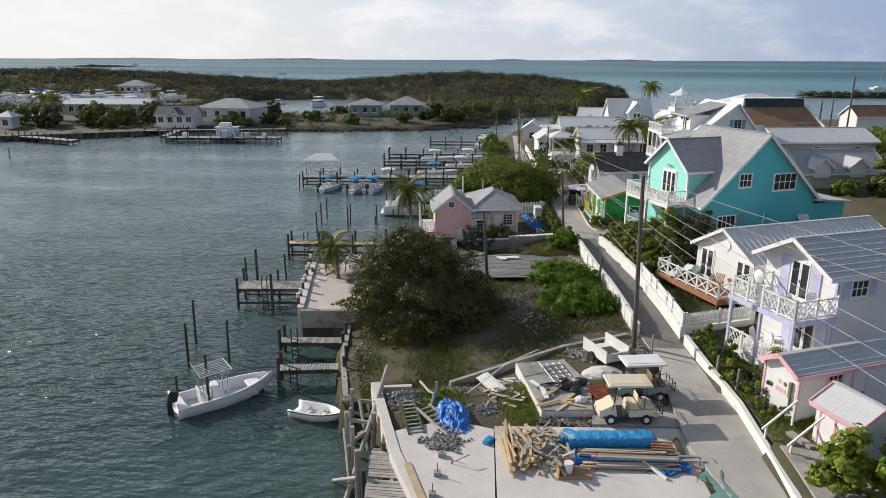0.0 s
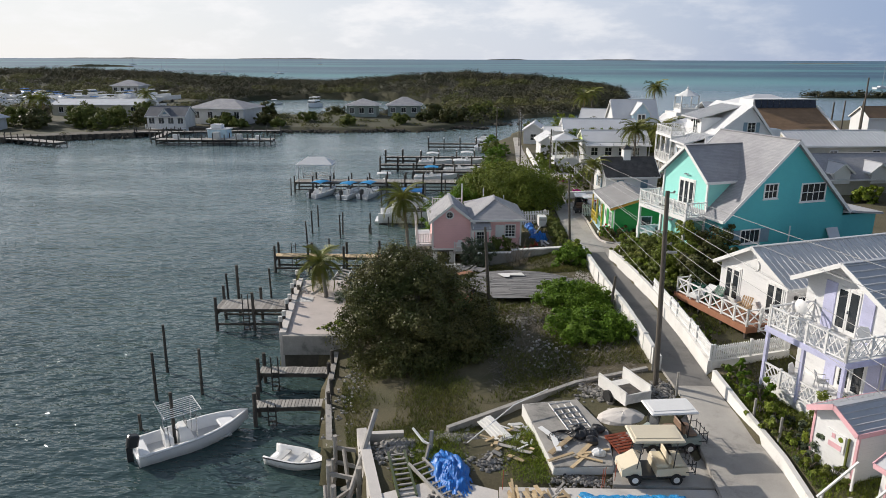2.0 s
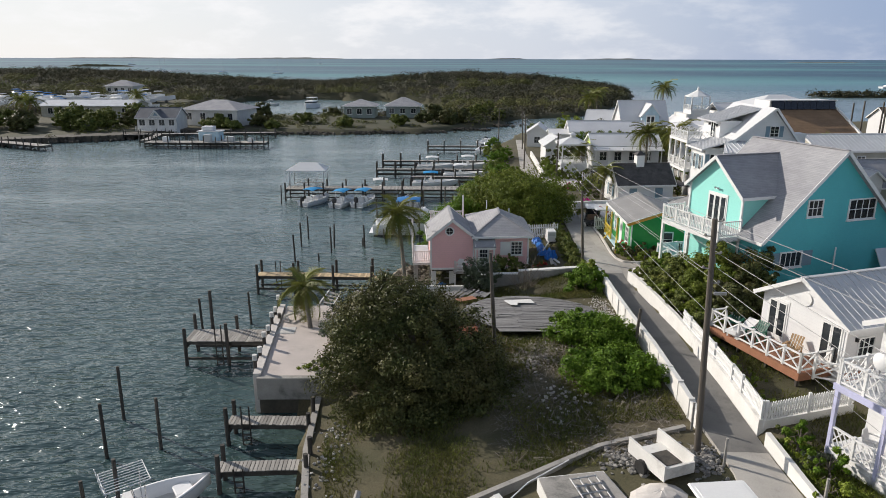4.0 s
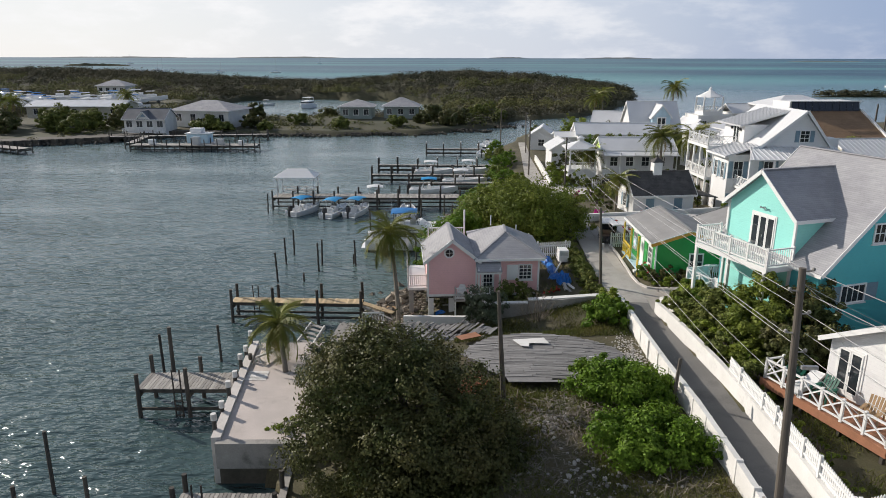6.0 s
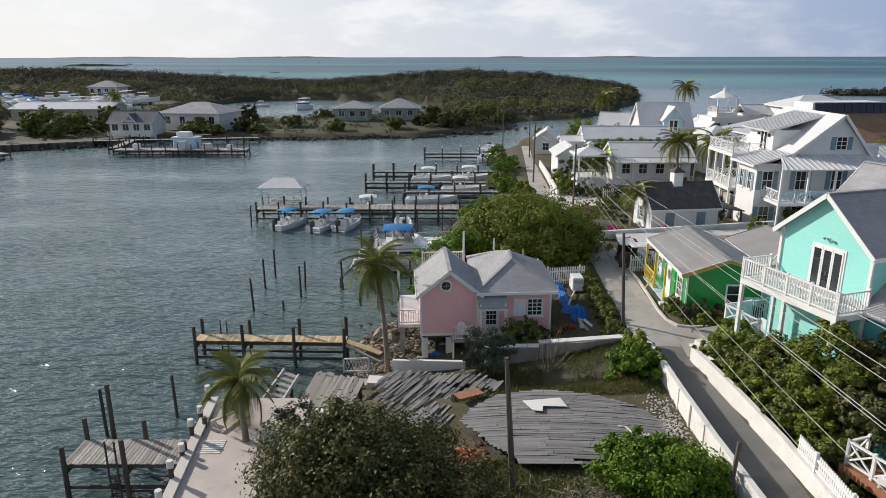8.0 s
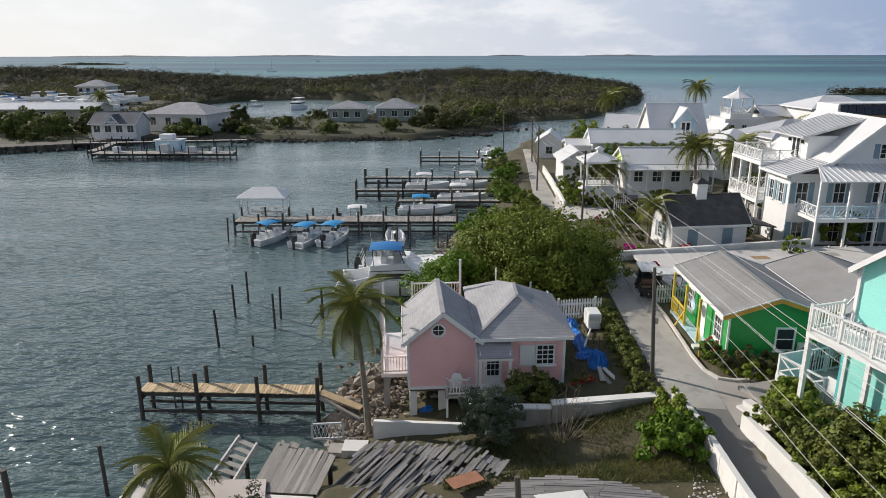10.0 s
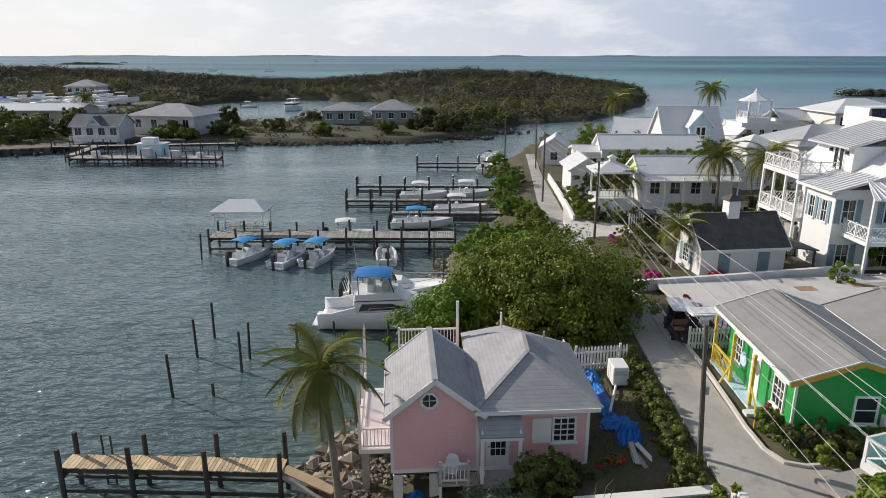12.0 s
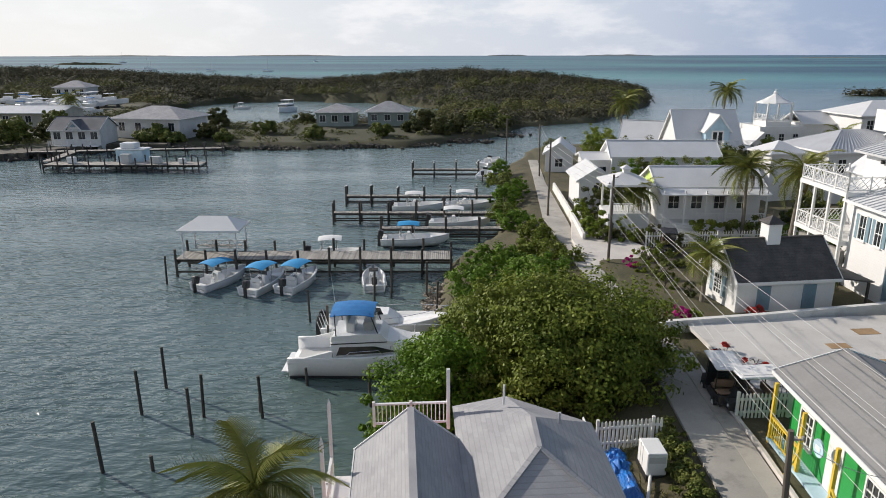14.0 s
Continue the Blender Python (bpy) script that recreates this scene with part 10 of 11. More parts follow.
# ---- golf carts ----
def golf_cart(label, m, body, roof, seat, rear=True):
    t = thing("golf_cart", label, "golf cart", m)
    L = 1.55
    for x in (0, L):
        for y in (-0.5, 0.5):
            w = part("wheel", MB().cyl((x, y - 0.09, 0.23), (x, y + 0.09, 0.23), 0.23, 0.23, 16), m_rubber, t)
            part("rim", MB().cyl((x, y - 0.1 * (1 if y < 0 else -1), 0.23), (x, y - 0.07 * (1 if y < 0 else -1), 0.23), 0.12, 0.12, 12), m_white, w)
    part("floor", MB().box(-0.35, L + 0.35, -0.55, 0.55, 0.28, 0.38, None, 0.03), m_black, t)
    part("front_body", MB().loft([[(-0.5, -0.5, 0.32), (0.28, -0.5, 0.32), (0.28, 0.5, 0.32), (-0.5, 0.5, 0.32)], [(-0.48, -0.46, 0.6), (0.22, -0.5, 0.68), (0.22, 0.5, 0.68), (-0.48, 0.46, 0.6)], [(-0.2, -0.42, 0.75), (0.16, -0.48, 0.95), (0.16, 0.48, 0.95), (-0.2, 0.42, 0.75)]]), body, t, "moulded front cowl")
    part("rear_body", MB().loft([[(0.78, -0.55, 0.36), (L + 0.5, -0.5, 0.36), (L + 0.5, 0.5, 0.36), (0.78, 0.55, 0.36)], [(0.8, -0.54, 0.66), (L + 0.42, -0.5, 0.7), (L + 0.42, 0.5, 0.7), (0.8, 0.54, 0.66)]]), body, t, "moulded rear body")
    part("seat_cushion", MB().box(0.78, 1.25, -0.5, 0.5, 0.68, 0.82, None, 0.05), seat, t)
    part("seat_back", MB().box(1.22, 1.34, -0.5, 0.5, 0.82, 1.2, None, 0.05), seat, t)
    if rear:
        part("rear_seat", MB().box(1.42, 1.85, -0.5, 0.5, 0.72, 0.84, None, 0.05), seat, t)
        bk = part("basket", MB().tube([(1.9, -0.5, 0.5), (2.25, -0.5, 0.5), (2.25, 0.5, 0.5), (1.9, 0.5, 0.5)], 0.02).tube([(1.9, -0.5, 0.85), (2.25, -0.5, 0.85), (2.25, 0.5, 0.85), (1.9, 0.5, 0.85)], 0.02), m_black, t)
        for y in (-0.5, -0.17, 0.17, 0.5):
            part("bar", MB().cyl((2.25, y, 0.4), (2.25, y, 0.95), 0.018, 0.018, 5), m_black, bk)
    for x0, x1 in ((0.05, 0.22), (1.42, 1.5)):
        for y in (-0.48, 0.48):
            part("roof_post", MB().cyl((x0, y, 0.65), (x1, y, 1.78), 0.02, 0.02, 6), m_black, t)
    part("windscreen", MB().box(0.06, 0.08, -0.45, 0.45, 0.95, 1.7, Matrix.Translation((0, 0, 0)) @ Matrix.Rotation(0.08, 4, "Y")), m_glass, t)
    part("steering_wheel", MB().tube([(0.42 + 0.05 * math.sin(a), 0.25 + 0.17 * math.cos(a), 0.98 + 0.15 * math.sin(a)) for a in [k * 0.524 for k in range(13)]], 0.015, 5).cyl((0.2, 0.25, 0.75), (0.42, 0.25, 0.98), 0.02), m_black, t)
    part("roof", MB().box(-0.2, 1.75, -0.62, 0.62, 1.78, 1.88, None, 0.045), roof, t, "moulded roof panel")
    part("roof_rib", MB().box(-0.05, 1.6, -0.40, 0.40, 1.88, 1.90, None, 0.008), roof, t)
    for y in (-0.32, 0.32):
        part("headlight", MB().cyl((-0.5, y, 0.5), (-0.46, y, 0.5), 0.06, 0.06, 10), m_white, t)
    return t


golf_cart("cream golf cart with beige roof and rear basket", at_pose(6.65, 26.6, 3.1, 4), m_cream, m_cream, m_cream)
golf_cart("dark green golf cart with long white roof", at_pose(7.75, 28.6, 3.12, 8), m_greenwall, m_white, m_brownseat)
golf_cart("dark golf cart with white roof parked by the lane", at_pose(11.05, 71.6, 3.4, 268), m_black, m_white, m_brownseat)
golf_cart("dark golf cart with broad white roof by the fence", at_pose(11.2, 69.6, 3.45, 6), m_black, m_white, m_brownseat)
golf_cart("dark golf cart parked in the garden", at_pose(15.4, 95.5, 2.6, 80), m_black, m_black, m_brownseat)
golf_cart("golf cart with white roof parked in the garden", at_pose(19.6, 93.0, 2.7, 10), m_wallwhite, m_white, m_brownseat)

# ---- fallen roof on the lot ----
fr = thing("collapsed_roof", "fallen roof of silvered grey boards lying on the lot", "collapsed roof", Matrix.Translation((0, 0, 0)))
poly = [(-0.5, 48.2), (0.6, 46.6), (2.0, 45.1), (5.2, 45.1), (7.0, 46.2), (8.2, 48.0), (7.4, 49.6), (5.4, 50.6), (3.2, 51.0), (1.3, 50.5), (0.1, 49.4)]
cx_, cy_ = 3.8, 48.0


def dome_z(x, y):
    return 3.15 + 0.55 * max(0.0, 1 - ((x - cx_) / 5.0) ** 2 - ((y - cy_) / 4.0) ** 2) ** 0.5


def spans(y, poly):
    xs = []
    for i in range(len(poly)):
        (x0, y0), (x1, y1) = poly[i], poly[i - 1]
        if (y0 > y) != (y1 > y):
            xs.append((x1 - x0) * (y - y0) / (y1 - y0) + x0)
    return sorted(xs)


y = 45.2
row = 0
while y < 50.95:
    xs = spans(y, poly)
    if len(xs) >= 2:
        x, x1 = xs[0] + rng.uniform(-0.15, 0.05), xs[-1] + rng.uniform(-0.05, 0.15)
        while x < x1 - 0.2:
            L = min(rng.uniform(1.1, 2.8), x1 - x)
            if rng.random() < 0.992:
                xm = x + L / 2
                za, zb = dome_z(x, y), dome_z(x + L, y)
                tilt_ = (dome_z(xm, y + 0.1) - dome_z(xm, y - 0.1)) / 0.2
                m = Matrix.Translation((xm, y, (za + zb) / 2 + rng.uniform(0, 0.012))) @ Euler((math.atan(tilt_) - 0.035, -math.atan2(zb - za, L), rng.uniform(-0.006, 0.006))).to_matrix().to_4x4()
                part("board", MB().box(-L / 2 + 0.01, L / 2 - 0.01, -0.078, 0.078, -0.015, 0.015), m_roofwood, fr, "", False, m)
            x += L
    y += 0.142
    row += 1
part("underlay", MB().prism([(cx_ + (a - cx_) * 0.97, cy_ + (b - cy_) * 0.97) for a, b in poly], 2.3, 3.0), m_dark_wood, fr)
solid("metal_sheet", MB().slab([(2.2, 49.5, 3.74), (2.6, 48.6, 3.80), (3.0, 48.5, 3.82), (3.05, 49.0, 3.79), (4.1, 49.0, 3.79), (3.9, 49.9, 3.72)], 0.02), m_wallwhite, "torn white sheet lying on the fallen roof", "sheet")
fl = thing("collapsed_roof", "second fallen roof slope with splayed grey boards", "collapsed roof", Matrix.Translation((0, 0, 0)))
poly2 = [(-4.3, 53.9), (-2.4, 54.2), (-0.5, 54.0), (1.4, 51.9), (0.1, 49.6), (-0.6, 48.3), (-3.0, 48.4), (-5.4, 51.2)]
ca, sa = math.cos(1.12), math.sin(1.12)
uv = [(x * ca + y * sa, -x * sa + y * ca) for x, y in poly2]
v = min(q[1] for q in uv) + 0.06
while v < max(q[1] for q in uv):
    us = spans(v, uv)
    if len(us) >= 2:
        u, u1 = us[0] + rng.uniform(-0.2, 0.1), us[-1] + rng.uniform(-0.1, 0.25)
        while u < u1 - 0.25:
            L = min(rng.uniform(1.0, 2.6), u1 - u)
            if rng.random() < 0.93:
                um = u + L / 2
                x, y = um * ca - v * sa, um * sa + v * ca
                z = 2.75 + 0.10 * (x + 2) + 0.22 * math.sin(1.3 * x + 0.6 * y) + rng.uniform(0, 0.05)
                m = Matrix.Translation((x, y, z)) @ Euler((rng.uniform(-0.06, 0.06), rng.uniform(-0.03, 0.03), 1.12 + rng.uniform(-0.04, 0.04))).to_matrix().to_4x4()
                part("board", MB().box(-L / 2, L / 2, -0.062, 0.062, -0.015, 0.015), m_roofwood, fl, "", False, m)
            u += L
    v += 0.128
part("underlay", MB().prism([(-1.6 + (a + 1.6) * 0.95, 51.8 + (b - 51.8) * 0.95) for a, b in poly2], 1.0, 2.42), m_dark_wood, fl)
part("sheet", MB().slab([(-0.55, 50.3, 3.3), (0.55, 50.9, 3.32), (0.2, 51.5, 3.28), (-0.9, 50.9, 3.26)], 0.02), m_deckwood, fl, "bare brown plywood patch")
solid("concrete_ledge", MB().slab([(-2.6, 48.6, 2.75), (-0.4, 48.9, 2.85), (-0.6, 49.3, 2.85), (-2.5, 49.2, 2.75)], 1.2), m_concrete, "pale concrete ledge under the fallen roof", "ledge")
for i in range(7):
    k = i / 6
    solid("red_tile_pile", MB().ball((0, 0, 0), (0.45, 0.3, 0.16), 8, 4, 0.3, rng), m_orangebrick, "heap of orange-red broken tile", "rubble", Matrix.Translation((-0.3 + 2.2 * k, 47.0 - 2.2 * k + 0.15 * (i % 2), 2.75)), "tile heaps")
tarp_heap("small crumpled pale blue sheet by the wall", Matrix.Translation((8.55, 46.9, 3.15)), 0.5, 0.35, 0.35, 31, m_tarp_lt, 0.1)
solid("block", MB().box(-0.28, 0.28, -0.2, 0.2, 0, 0.22, None, 0.02), m_wallwhite, "broken white block on the fallen roof", "block", at_pose(7.0, 47.0, 3.42, 35))
solid("block", MB().box(-0.2, 0.2, -0.16, 0.16, 0, 0.3, None, 0.02), m_oldconc, "grey block beside the wall", "block", at_pose(8.75, 46.1, 3.1, 12))
solid("hose", MB().tube([(6.0, 47.7, 3.66), (6.3, 47.6, 3.70), (6.5, 47.2, 3.66), (6.9, 47.3, 3.62), (6.75, 47.7, 3.64)], 0.035, 6), m_wallwhite, "pale hose lying on the fallen roof", "hose")
rubble("path_gravel", "pale gravel and chips beside the lane wall", ((7.6, 9.0, 44.8, 51.0, 520, 0.06), (2.6, 6.8, 43.2, 45.0, 320, 0.06)), 3.0, 19, m_concrete, lambda x, y: height(x, y) + 0.01)
# wrecked jetty by the patio
wj = thing("ruined_jetty", "tilted wreck of a grey boarded jetty", "jetty", Matrix.Translation((0, 0, 0)))
for i in range(19):
    k = i / 18
    a = Vector((-8.0, 54.3, 2.5)).lerp(Vector((-5.4, 52.9, 2.85)), k)
    b = Vector((-8.6, 52.0, 1.7)).lerp(Vector((-5.7, 50.7, 2.6)), k)
    a += Vector((rng.uniform(-0.05, 0.05), rng.uniform(-0.12, 0.2), 0))
    part("board", MB().beam(a, b, 0.15, 0.03), m_grey_wood, wj)
part("lip", MB().slab([(-8.7, 51.9, 1.66), (-5.7, 50.6, 2.56), (-5.5, 50.1, 2.2), (-8.6, 51.3, 1.3)], 0.06), m_wallwhite, wj, "white painted broken edge")
for a, b in (((-8.1, 54.2, 2.35), (-5.4, 52.8, 2.7)), ((-8.5, 52.4, 1.7), (-5.7, 51.0, 2.5))):
    part("joist", MB().beam(a, b, 0.1, 0.2), m_dark_wood, wj)
for x, y, z in ((-8.0, 54.0, 2.3), (-8.3, 52.4, 1.6), (-5.8, 51.2, 2.4), (-5.6, 52.8, 2.6), (-7.0, 52.6, 2.1)):
    part("post", MB().cyl((x, y, -1.4), (x, y, z), 0.1), m_dark_wood, wj)
fs = thing("fallen_stair", "fallen white timber stair leaning by the sea wall", "stair", Matrix.Translation((0, 0, 0)))
for a, b in (((-10.8, 52.3, 1.3), (-10.1, 55.2, 2.1)), ((-9.8, 52.1, 1.2), (-9.2, 54.8, 2.0))):
    part("stringer", MB().beam(a, b, 0.08, 0.26), m_wallwhite, fs)
for i in range(7):
    k = 0.15 + i * 0.13
    a, b = Vector((-10.8, 52.3, 1.35)).lerp(Vector((-10.1, 55.2, 2.15)), k), Vector((-9.8, 52.1, 1.25)).lerp(Vector((-9.2, 54.8, 2.05)), k)
    part("tread", MB().beam(a, b, 0.26, 0.04), m_grey_wood, fs)
for x, y, z in ((-10.3, 54.4, 1.8), (-9.4, 53.9, 1.7)):
    part("post", MB().cyl((x, y, -1.4), (x, y, z), 0.1), m_dark_wood, fs)
ltc = thing("lattice_panel", "white lattice panel standing by the wreck", "lattice", at_pose(-6.2, 55.2, 2.1, 8))
part("frame", MB().box(-0.7, 0.7, -0.03, 0.03, 0, 0.08).box(-0.7, 0.7, -0.03, 0.03, 0.72, 0.8).box(-0.7, -0.62, -0.03, 0.03, 0, 0.8).box(0.62, 0.7, -0.03, 0.03, 0, 0.8), m_white, ltc)
for i in range(7):
    part("lath", MB().beam((-0.65 + i * 0.18, 0, 0.05), (-0.65 + i * 0.18 + 0.2, 0, 0.75), 0.03, 0.02), m_white, ltc)
    part("lath", MB().beam((-0.65 + i * 0.18 + 0.2, 0.02, 0.05), (-0.65 + i * 0.18, 0.02, 0.75), 0.03, 0.02), m_white, ltc)
# litter on the patio
pt = thing("pallet", "pale slatted pallet lying on the patio", "pallet", at_pose(-11.2, 47.7, 2.08, 5))
for i in range(7):
    part("slat", MB().box(-0.55, 0.55, -0.5 + i * 0.15, -0.4 + i * 0.15, 0.06, 0.085), m_wallwhite, pt)
for x in (-0.5, 0, 0.5):
    part("bearer", MB().box(x - 0.04, x + 0.04, -0.52, 0.52, 0, 0.06), m_wallwhite, pt)
tr_ = thing("trestle", "broken pale timber trestle on the patio", "trestle", at_pose(-11.3, 49.8, 2.08, 60))
part("bar", MB().beam((-0.8, 0, 0.45), (0.8, 0, 0.3), 0.1), m_wallwhite, tr_)
for x in (-0.6, 0.5):
    part("leg", MB().beam((x, -0.3, 0), (x, 0, 0.4), 0.07), m_wallwhite, tr_)
    part("leg", MB().beam((x, 0.3, 0), (x, 0, 0.4), 0.07), m_wallwhite, tr_)
solid("tarp_scrap", MB().ball((0, 0, 0), (0.5, 0.3, 0.15), 8, 4, 0.25, rng), m_tarp_lt, "scrap of bright blue tarpaulin", "tarpaulin", Matrix.Translation((8.0, 46.9, 3.2)))

# ---- around the pink cottage and the lane ----
ch = thing("garden_chair", "white moulded plastic armchair on the landing", "chair", Matrix.Translation((-0.75, 58.35, 2.74)) @ Matrix.Rotation(radians(-10), 4, "Z"))
part("seat", MB().box(-0.24, 0.24, -0.22, 0.24, 0.40, 0.44, None, 0.015), m_white, ch)
part("backrest", MB().loft([[(-0.24, 0.20, 0.42), (0.24, 0.20, 0.42), (0.24, 0.25, 0.42), (-0.24, 0.25, 0.42)], [(-0.26, 0.28, 0.7), (0.26, 0.28, 0.7), (0.26, 0.32, 0.7), (-0.26, 0.32, 0.7)], [(-0.16, 0.32, 0.9), (0.16, 0.32, 0.9), (0.16, 0.36, 0.9), (-0.16, 0.36, 0.9)]]), m_white, ch)
for x in (-0.22, 0.22):
    for y in (-0.18, 0.2):
        part("leg", MB().cyl((x, y, 0.42), (x * 1.15, y * 1.15, 0), 0.025, 0.02, 6), m_white, ch)
    part("armrest", MB().tube([(x * 1.15, -0.2, 0.42), (x * 1.2, -0.18, 0.64), (x * 1.15, 0.26, 0.64)], 0.022), m_white, ch)
gn = thing("generator", "white boxed generator on a dark base", "generator", at_pose(6.75, 65.5, 3.0, 4))
part("case", MB().box(-0.36, 0.36, -0.55, 0.55, 0.38, 1.28, None, 0.03), m_white, gn)
part("door_seam", MB().box(-0.37, 0.37, -0.02, 0.02, 0.4, 1.27).box(-0.37, 0.37, 0.24, 0.26, 0.4, 1.27), m_gelgrey, gn)
part("base", MB().box(-0.38, 0.38, -0.58, 0.58, 0, 0.38), m_black, gn)
part("vent", MB().box(-0.3, 0.3, -0.565, -0.55, 0.9, 1.15), m_gelgrey, gn)
picket_fence((5.0, 67.0, 3.0), (7.5, 67.3, 3.1), 1.3, "white scalloped picket fence behind the cottage", 0.15)
picket_fence((11.0, 68.9, 3.5), (13.9, 69.2, 3.5), 1.15, "white picket fence by the lane", 0.16)
for y0 in (34.8, 38.2, 41.6):
    y1 = y0 + 3.4 if y0 < 41 else 45.0
    picket_fence((interp(y0, ROAD_R) + 0.16, y0, 4.2), (interp(y1, ROAD_R) + 0.16, y1, 4.28), 0.78, "white picket fence standing on the lane wall", 0.125)
for i in range(14):
    y = 36.2 + i * 1.5
    tagged(part("wall_pilaster", MB().box(interp(y, ROAD_L) - 0.275, interp(y, ROAD_L) - 0.005, y - 0.07, y + 0.07, 2.4, min(4.44, 4.25 + 0.09 * (y - 35)), None, 0.012), m_wallwhite), "square whitewashed pier of the lane wall", "pier", "", "structure")
picket_fence((12.3, 34.75, 4.2), (16.6, 36.4, 4.2), 0.8, "white picket fence on the garden return wall", 0.13)
picket_fence((14.2, 97.9, 2.5), (31.0, 99.6, 2.5), 1.35, "long white picket fence before the gardens", 0.22, None, 3.0)
for i, (x, y, sx, sy, sz, sk) in enumerate(((5.85, 63.8, 0.40, 2.2, 0.35, -0.2), (6.35, 60.9, 0.55, 0.75, 0.85, 0.1), (5.7, 66.2, 0.5, 1.0, 0.45, 0.0), (6.1, 62.0, 0.75, 0.55, 0.35, 0.2))):
    tarp_heap("crumpled blue tarpaulin beside the cottage", Matrix.Translation((x, y, height(x, y) - 0.02)), sx, sy, sz, 10 + i, m_tarp, sk)
pls = thing("lumber_pile", "white boards and pipes beside the cottage", "lumber", Matrix.Translation((6.4, 60.2, 2.9)))
for i in range(7):
    part("board", MB().box(-0.1, 0.1, -1.2, 1.2, 0, 0.05), m_wallwhite if i % 2 else m_grey_wood, pls, "", False, Matrix.Translation((rng.uniform(-0.3, 0.4), rng.uniform(-0.3, 0.3), 0.1 + 0.05 * i)) @ Matrix.Rotation(rng.uniform(-0.2, 0.3), 4, "Z"))
part("pipe", MB().cyl((-0.5, 2.5, 0.4), (0.2, 4.8, 0.5), 0.06), m_wallwhite, pls)
tu = thing("clutter", "blue sheet, barrel and timber under the cottage", "clutter", Matrix.Translation((-2.2, 59.3, 0.9)))
part("sheet", MB().ball((0.1, -0.1, 0.2), (0.5, 0.4, 0.45), 10, 6, 0.2, rng), m_tarp, tu)
part("barrel", MB().cyl((1.0, 0.4, 0.0), (1.0, 0.4, 0.8), 0.28), m_dark_wood, tu)
part("bin", MB().cyl((0.9, -0.3, 0.0), (0.9, -0.3, 0.45), 0.16, 0.2), m_yellow, tu)
for i in range(9):
    a = Vector((rng.uniform(-0.6, 1.6), rng.uniform(-0.2, 1.2), rng.uniform(0.1, 0.9)))
    part("stick", MB().beam(a, a + Vector((rng.uniform(-0.8, 0.8), rng.uniform(-0.3, 0.3), rng.uniform(-0.1, 0.1))), 0.1, 0.05), m_grey_wood, tu)
lg = thing("driftwood", "heavy weathered timbers on the shore rocks", "timber", Matrix.Translation((-6.0, 58.5, 0.3)))
for a, b, r in (((-0.8, -1.2, 0), (0.2, 2.6, 0.3), 0.16), ((-0.3, -1.6, 0.1), (0.9, 1.4, 0.2), 0.14), ((0.4, 2.2, 0.2), (1.0, 5.2, 0.5), 0.2), ((0.6, -0.9, 0.4), (2.0, -1.5, 0.5), 0.12), ((-1.4, -2.4, -0.1), (0.6, -1.9, 0.4), 0.13)):
    part("log", MB().beam(a, b, r * 2, r * 1.4), m_grey_wood, lg)
part("slab", MB().slab([(-0.2, 1.8, 0.75), (0.6, 1.7, 0.75), (0.8, 3.3, 0.8), (0.0, 3.4, 0.8)], 0.15), m_card, lg)
cb = thing("step_block", "pale concrete landing blocks by the shore", "block", Matrix.Translation((-4.9, 56.4, 0.4)))
part("block", MB().box(-0.9, 0.2, -0.5, 0.4, 0, 0.7), m_wallwhite, cb)
part("block", MB().box(-1.6, -0.9, -0.3, 0.5, 0, 0.45), m_oldconc, cb)
# deck chairs
def lounge_chair(m, mat, label):
    t = thing("deck_chair", label, "chair", m)
    for i in range(5):
        part("seat_slat", MB().box(-0.28, 0.28, -0.3 + i * 0.12, -0.2 + i * 0.12, 0.36, 0.39), mat, t)
        part("back_slat", MB().beam((-0.24 + i * 0.12, 0.28, 0.36), (-0.26 + i * 0.13, 0.62, 0.95), 0.09, 0.025), mat, t)
    for x in (-0.34, 0.34):
        part("armrest", MB().box(x - 0.06, x + 0.06, -0.34, 0.4, 0.56, 0.59), mat, t)
        part("leg", MB().box(x - 0.03, x + 0.03, -0.32, -0.24, 0, 0.56), mat, t)
        part("leg", MB().box(x - 0.03, x + 0.03, 0.3, 0.38, 0, 0.56), mat, t)
    return t


A_ = at_pose(17.0, 38.5, 3.0, 21)
m_dkgreen = M("dark_green_paint", (0.012, 0.10, 0.065), 0.5, None, 1, 12, 0.08, 0.1)
lounge_chair(A_ @ pose(-0.7, 5.9, 1.53, 0, 0, -60), m_dkgreen, "dark green wooden deck chair")
lounge_chair(A_ @ pose(-0.9, 4.2, 1.53, 0, 0, -80), m_dkgreen, "dark green wooden deck chair")
lounge_chair(A_ @ pose(-0.6, 2.2, 1.53, 0, 0, -70), m_card, "brown wooden deck chair")
ln = thing("sun_lounger", "white cushioned sun lounger on the deck", "lounger", A_ @ pose(-0.9, 5.1, 1.53, 0, 0, 10))
part("frame", MB().box(-0.9, 0.7, -0.3, 0.3, 0.2, 0.28), m_white, ln)
part("cushion", MB().loft([[(-0.9, -0.3, 0.28), (-0.9, 0.3, 0.28), (-0.9, 0.3, 0.4), (-0.9, -0.3, 0.4)], [(0.3, -0.3, 0.28), (0.3, 0.3, 0.28), (0.3, 0.3, 0.4), (0.3, -0.3, 0.4)], [(0.9, -0.3, 0.6), (0.9, 0.3, 0.6), (0.85, 0.3, 0.72), (0.85, -0.3, 0.72)]]), m_white, ln)
for x in (-0.8, 0.5):
    for y in (-0.25, 0.25):
        part("leg", MB().box(x - 0.03, x + 0.03, y - 0.03, y + 0.03, 0, 0.2), m_white, ln)
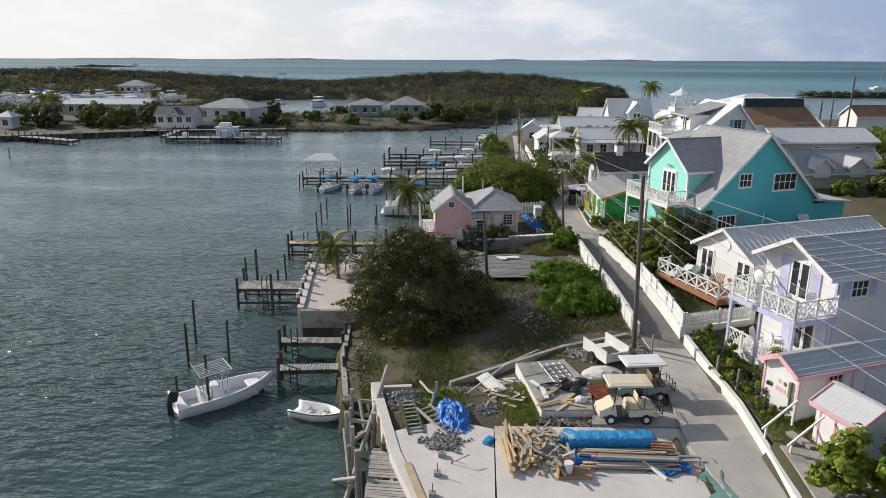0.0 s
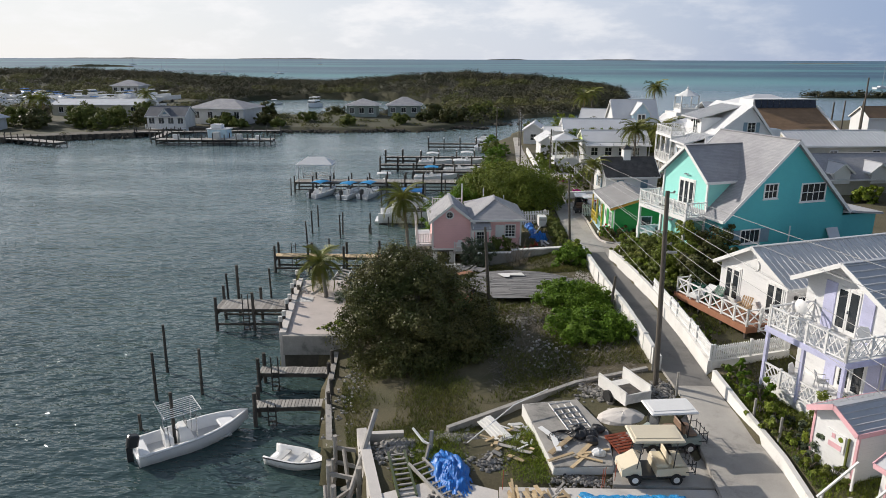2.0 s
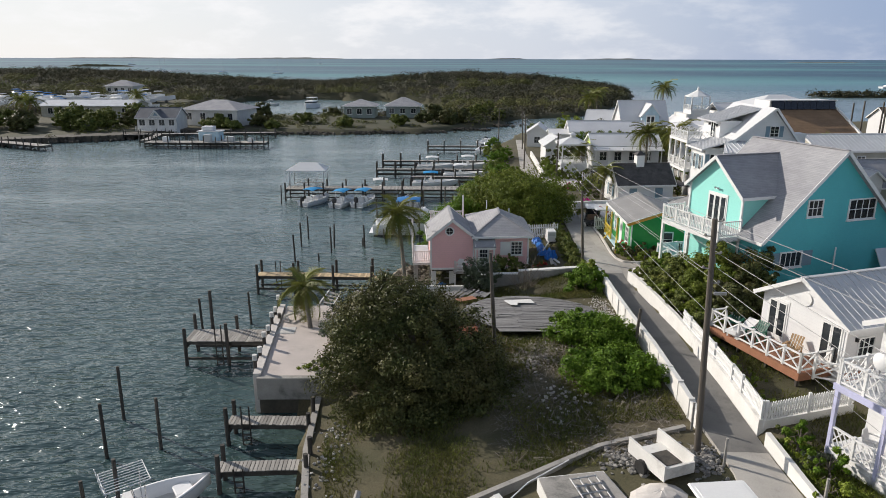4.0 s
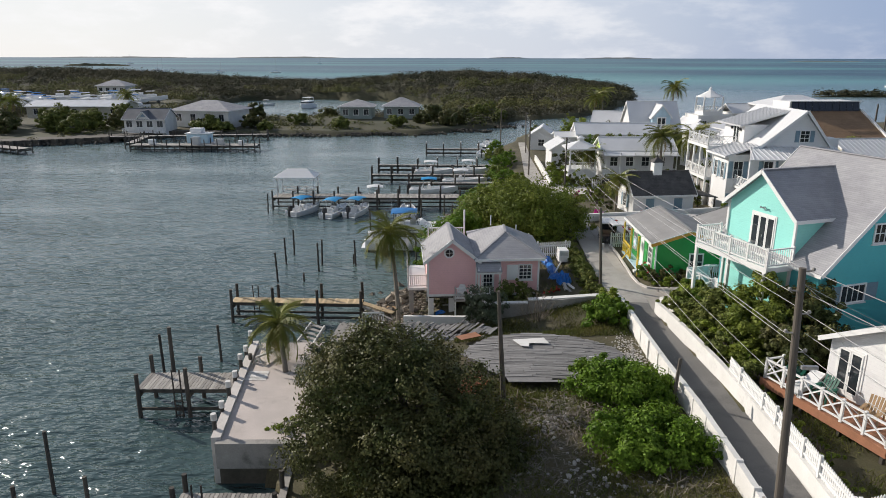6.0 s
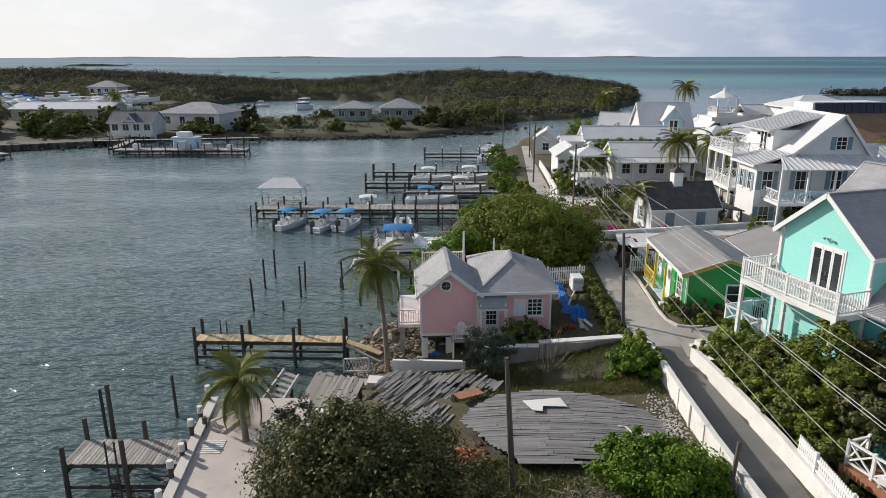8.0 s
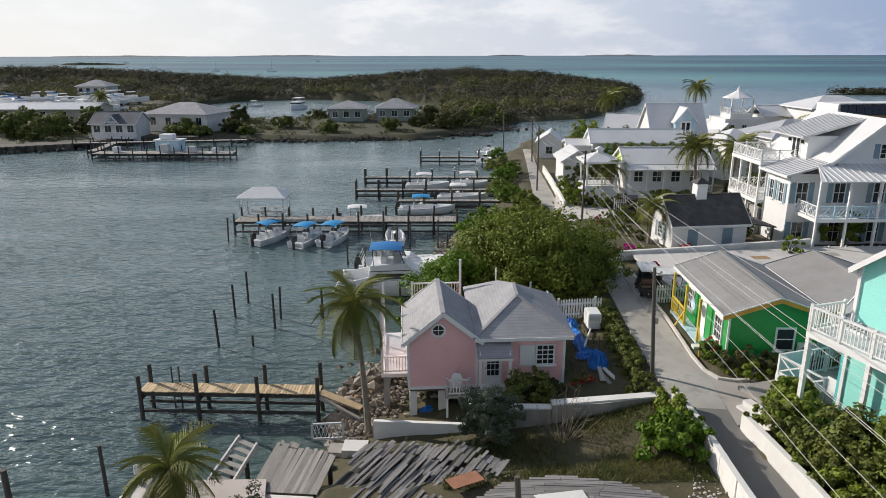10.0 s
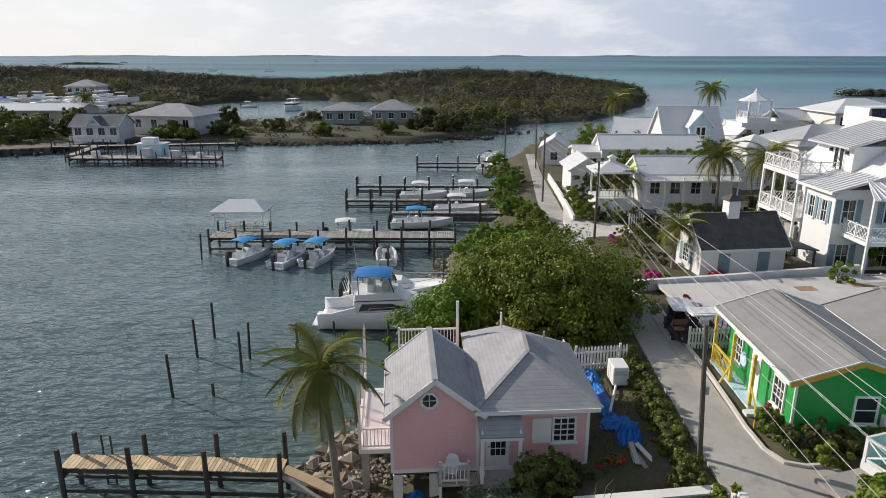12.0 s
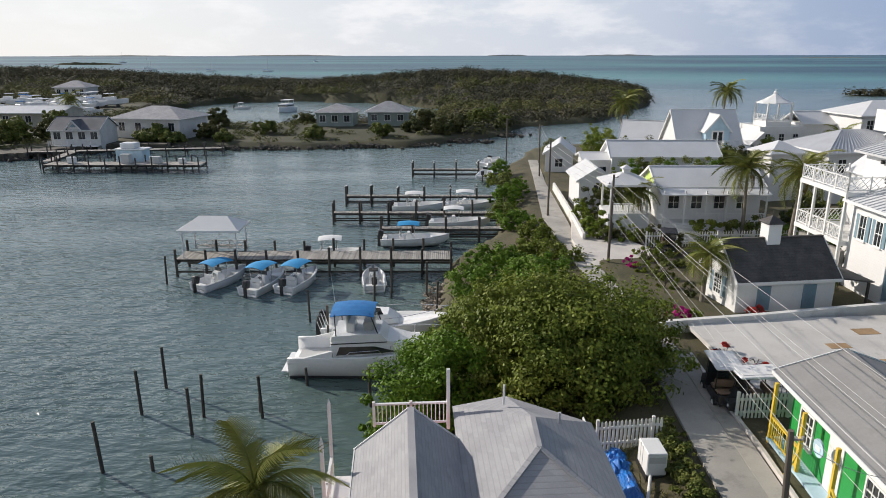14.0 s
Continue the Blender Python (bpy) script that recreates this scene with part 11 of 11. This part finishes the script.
B_ = at_pose(17.6, 30.0, 3.0, 21)
for dx, dy, z, r in ((-1.2, 3.2, 3.85, 30), (-0.7, 0.8, 3.85, -40), (-1.4, 3.1, 1.28, 20), (-0.8, 2.3, 1.28, 60)):
    c2_ = copy_thing(ch, B_ @ pose(dx, dy, z, 0, 0, r))
    c2_["label"] = "white plastic chair on the balcony"
sd_ = thing("satellite_dish", "small white satellite dish on the balcony rail", "dish", B_ @ pose(-1.9, 3.0, 3.85))
part("bowl", MB().loft([[(0.1 * k ** 2 - 0.1, 0.34 * k * math.cos(a), 1.25 + 0.34 * k * math.sin(a)) for a in [2 * math.pi * i / 14 for i in range(14)]] for k in (0.05, 0.4, 0.7, 1.0)], True, False), m_white, sd_)
part("stand", MB().cyl((0, 0, 0), (0, 0, 1.2), 0.03), m_galv, sd_)

# ---- distant land ----
def isle(name, x0, x1, y, h, label, seed, trees=0):
    r = random.Random(seed)
    n = 40
    v, f = [], []
    for i in range(n + 1):
        k = i / n
        z = h * (max(0.0, math.sin(math.pi * k)) ** 0.5) * (0.55 + 0.45 * abs(noise.noise((k * 7, seed, 0.5)))) + 0.05
        x = x0 + (x1 - x0) * k
        v += [(x, y, -0.5), (x, y + (x1 - x0) * 0.04, z), (x, y + (x1 - x0) * 0.12, -0.5)]
    for i in range(n):
        f += [(3 * i, 3 * i + 3, 3 * i + 4, 3 * i + 1), (3 * i + 1, 3 * i + 4, 3 * i + 5, 3 * i + 2)]
    # land beyond 2000 m takes the colour with haze in it
    return tagged(part(name, MB().add(v, f), m_cay_haze if y > 2000 else m_scrub, None), label, "island", "", "structure")


isle("island_right", 157, 260, 345, 1.6, "low dark wooded spit", 2)
isle("island_left", -712, -596, 1180, 6.0, "low dark cay offshore", 3)
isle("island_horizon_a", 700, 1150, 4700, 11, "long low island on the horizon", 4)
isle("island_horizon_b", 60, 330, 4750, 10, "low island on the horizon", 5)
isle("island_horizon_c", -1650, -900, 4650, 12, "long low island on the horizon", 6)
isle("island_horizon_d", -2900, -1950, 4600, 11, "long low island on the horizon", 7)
isle("island_reef", 1044, 1290, 2430, 4, "low sandy reef with pale surf", 8)
pts_r = [(rs.uniform(160, 255), rs.uniform(346, 352), 0.6) for i in range(160)]
scatter_scrub("spit_scrub", "dark scrub on the low spit", pts_r, m_scrub, 15, 26, 0.8, 2.2, 2.6)

wall_run("wall_lane_far", [(9.35, 99.5), (9.45, 106), (9.5, 114), (9.4, 124)], 1.6, [3.3, 3.25, 3.15, 3.1], 0.22, m_wallwhite, "low white wall along the far lane")

tagged(part("pavement_apron", MB().prism([(10.5, 54.6), (11.0, 54.7), (11.5, 55.7), (13.4, 57.2), (13.4, 58.65), (12.2, 58.45), (11.4, 58.7), (11.0, 59.6), (10.9, 62.0), (10.95, 70.0), (10.9, 75.0), (10.2, 75.0), (10.2, 56)], 2.8, 3.585), m_apron), "cracked pale concrete apron beside the lane", "pavement", "", "structure")

# paved turning beside the lane and low kerbs
tagged(part("pavement_turning", MB().prism([(8.6, 92.0), (13.6, 93.2), (14.3, 97.0), (11.6, 102.4), (10.6, 103.4), (9.3, 107.0), (8.4, 100.0)], 1.5, 2.78), m_concrete), "pale worn concrete turning beside the lane", "pavement", "", "structure")
wall_run("kerb_garden", [(10.0, 104.0), (10.3, 108.0), (10.5, 113.0)], 1.8, 2.95, 0.3, m_wallwhite, "pale curved planter kerb")
wall_run("kerb_lane", [(13.4, 58.75), (12.2, 58.55), (11.5, 58.75), (11.1, 59.6), (11.0, 61.2), (11.05, 63.0), (11.1, 66.4), (10.95, 70.0), (10.95, 75.0)], 2.8, 3.70, 0.14, m_concrete, "low concrete kerb along the lane")
sk = thing("skiff", "small white upturned skiff in the garden", "boat", at_pose(20.6, 102.4, 2.75, 10))
part("hull", hull_mesh(3.2, 1.2, 0.5, 0.2, 0.2, 0.1, False), m_gel, sk)
for i, (x, y) in enumerate(((63.3, 119.0), (65.4, 129.0), (61.0, 124.0), (68.0, 128.0))):
    utility_pole("distant timber pole near the far shore", (x, y, 4.5), (x, y, 12.5 + (3.0 if i == 0 else -1.2)), 0.16, ())

# netting and paving beside the lane
solid("netting", MB().loft([[(9.5 + 0.25 * math.sin(2.1 * i), 20.2 + i * 0.42, 3.08 + 0.05 * math.sin(i * 1.7)), (9.75 + 0.2 * math.sin(2.1 * i + 1), 20.2 + i * 0.42, 3.20 + 0.08 * math.sin(i * 2.3)), (10.15 + 0.12 * math.sin(1.3 * i), 20.2 + i * 0.42, 3.36 + 0.02 * math.sin(i * 2.9))] for i in range(9)], False, False), M("green_netting", (0.055, 0.15, 0.14), 0.85, (0.11, 0.19, 0.175), 2.0, 40, 0.3, 0.4), "crumpled green netting at the slab's edge", "netting", None, "", "", True)
tagged(part("pavement_steps", MB().prism([(12.5, 18.6), (16.2, 18.6), (15.4, 21.6), (14.4, 23.0), (12.75, 23.5)], 2.5, 3.93), m_oldconc), "stained concrete landing by the garden steps", "pavement", "", "structure")
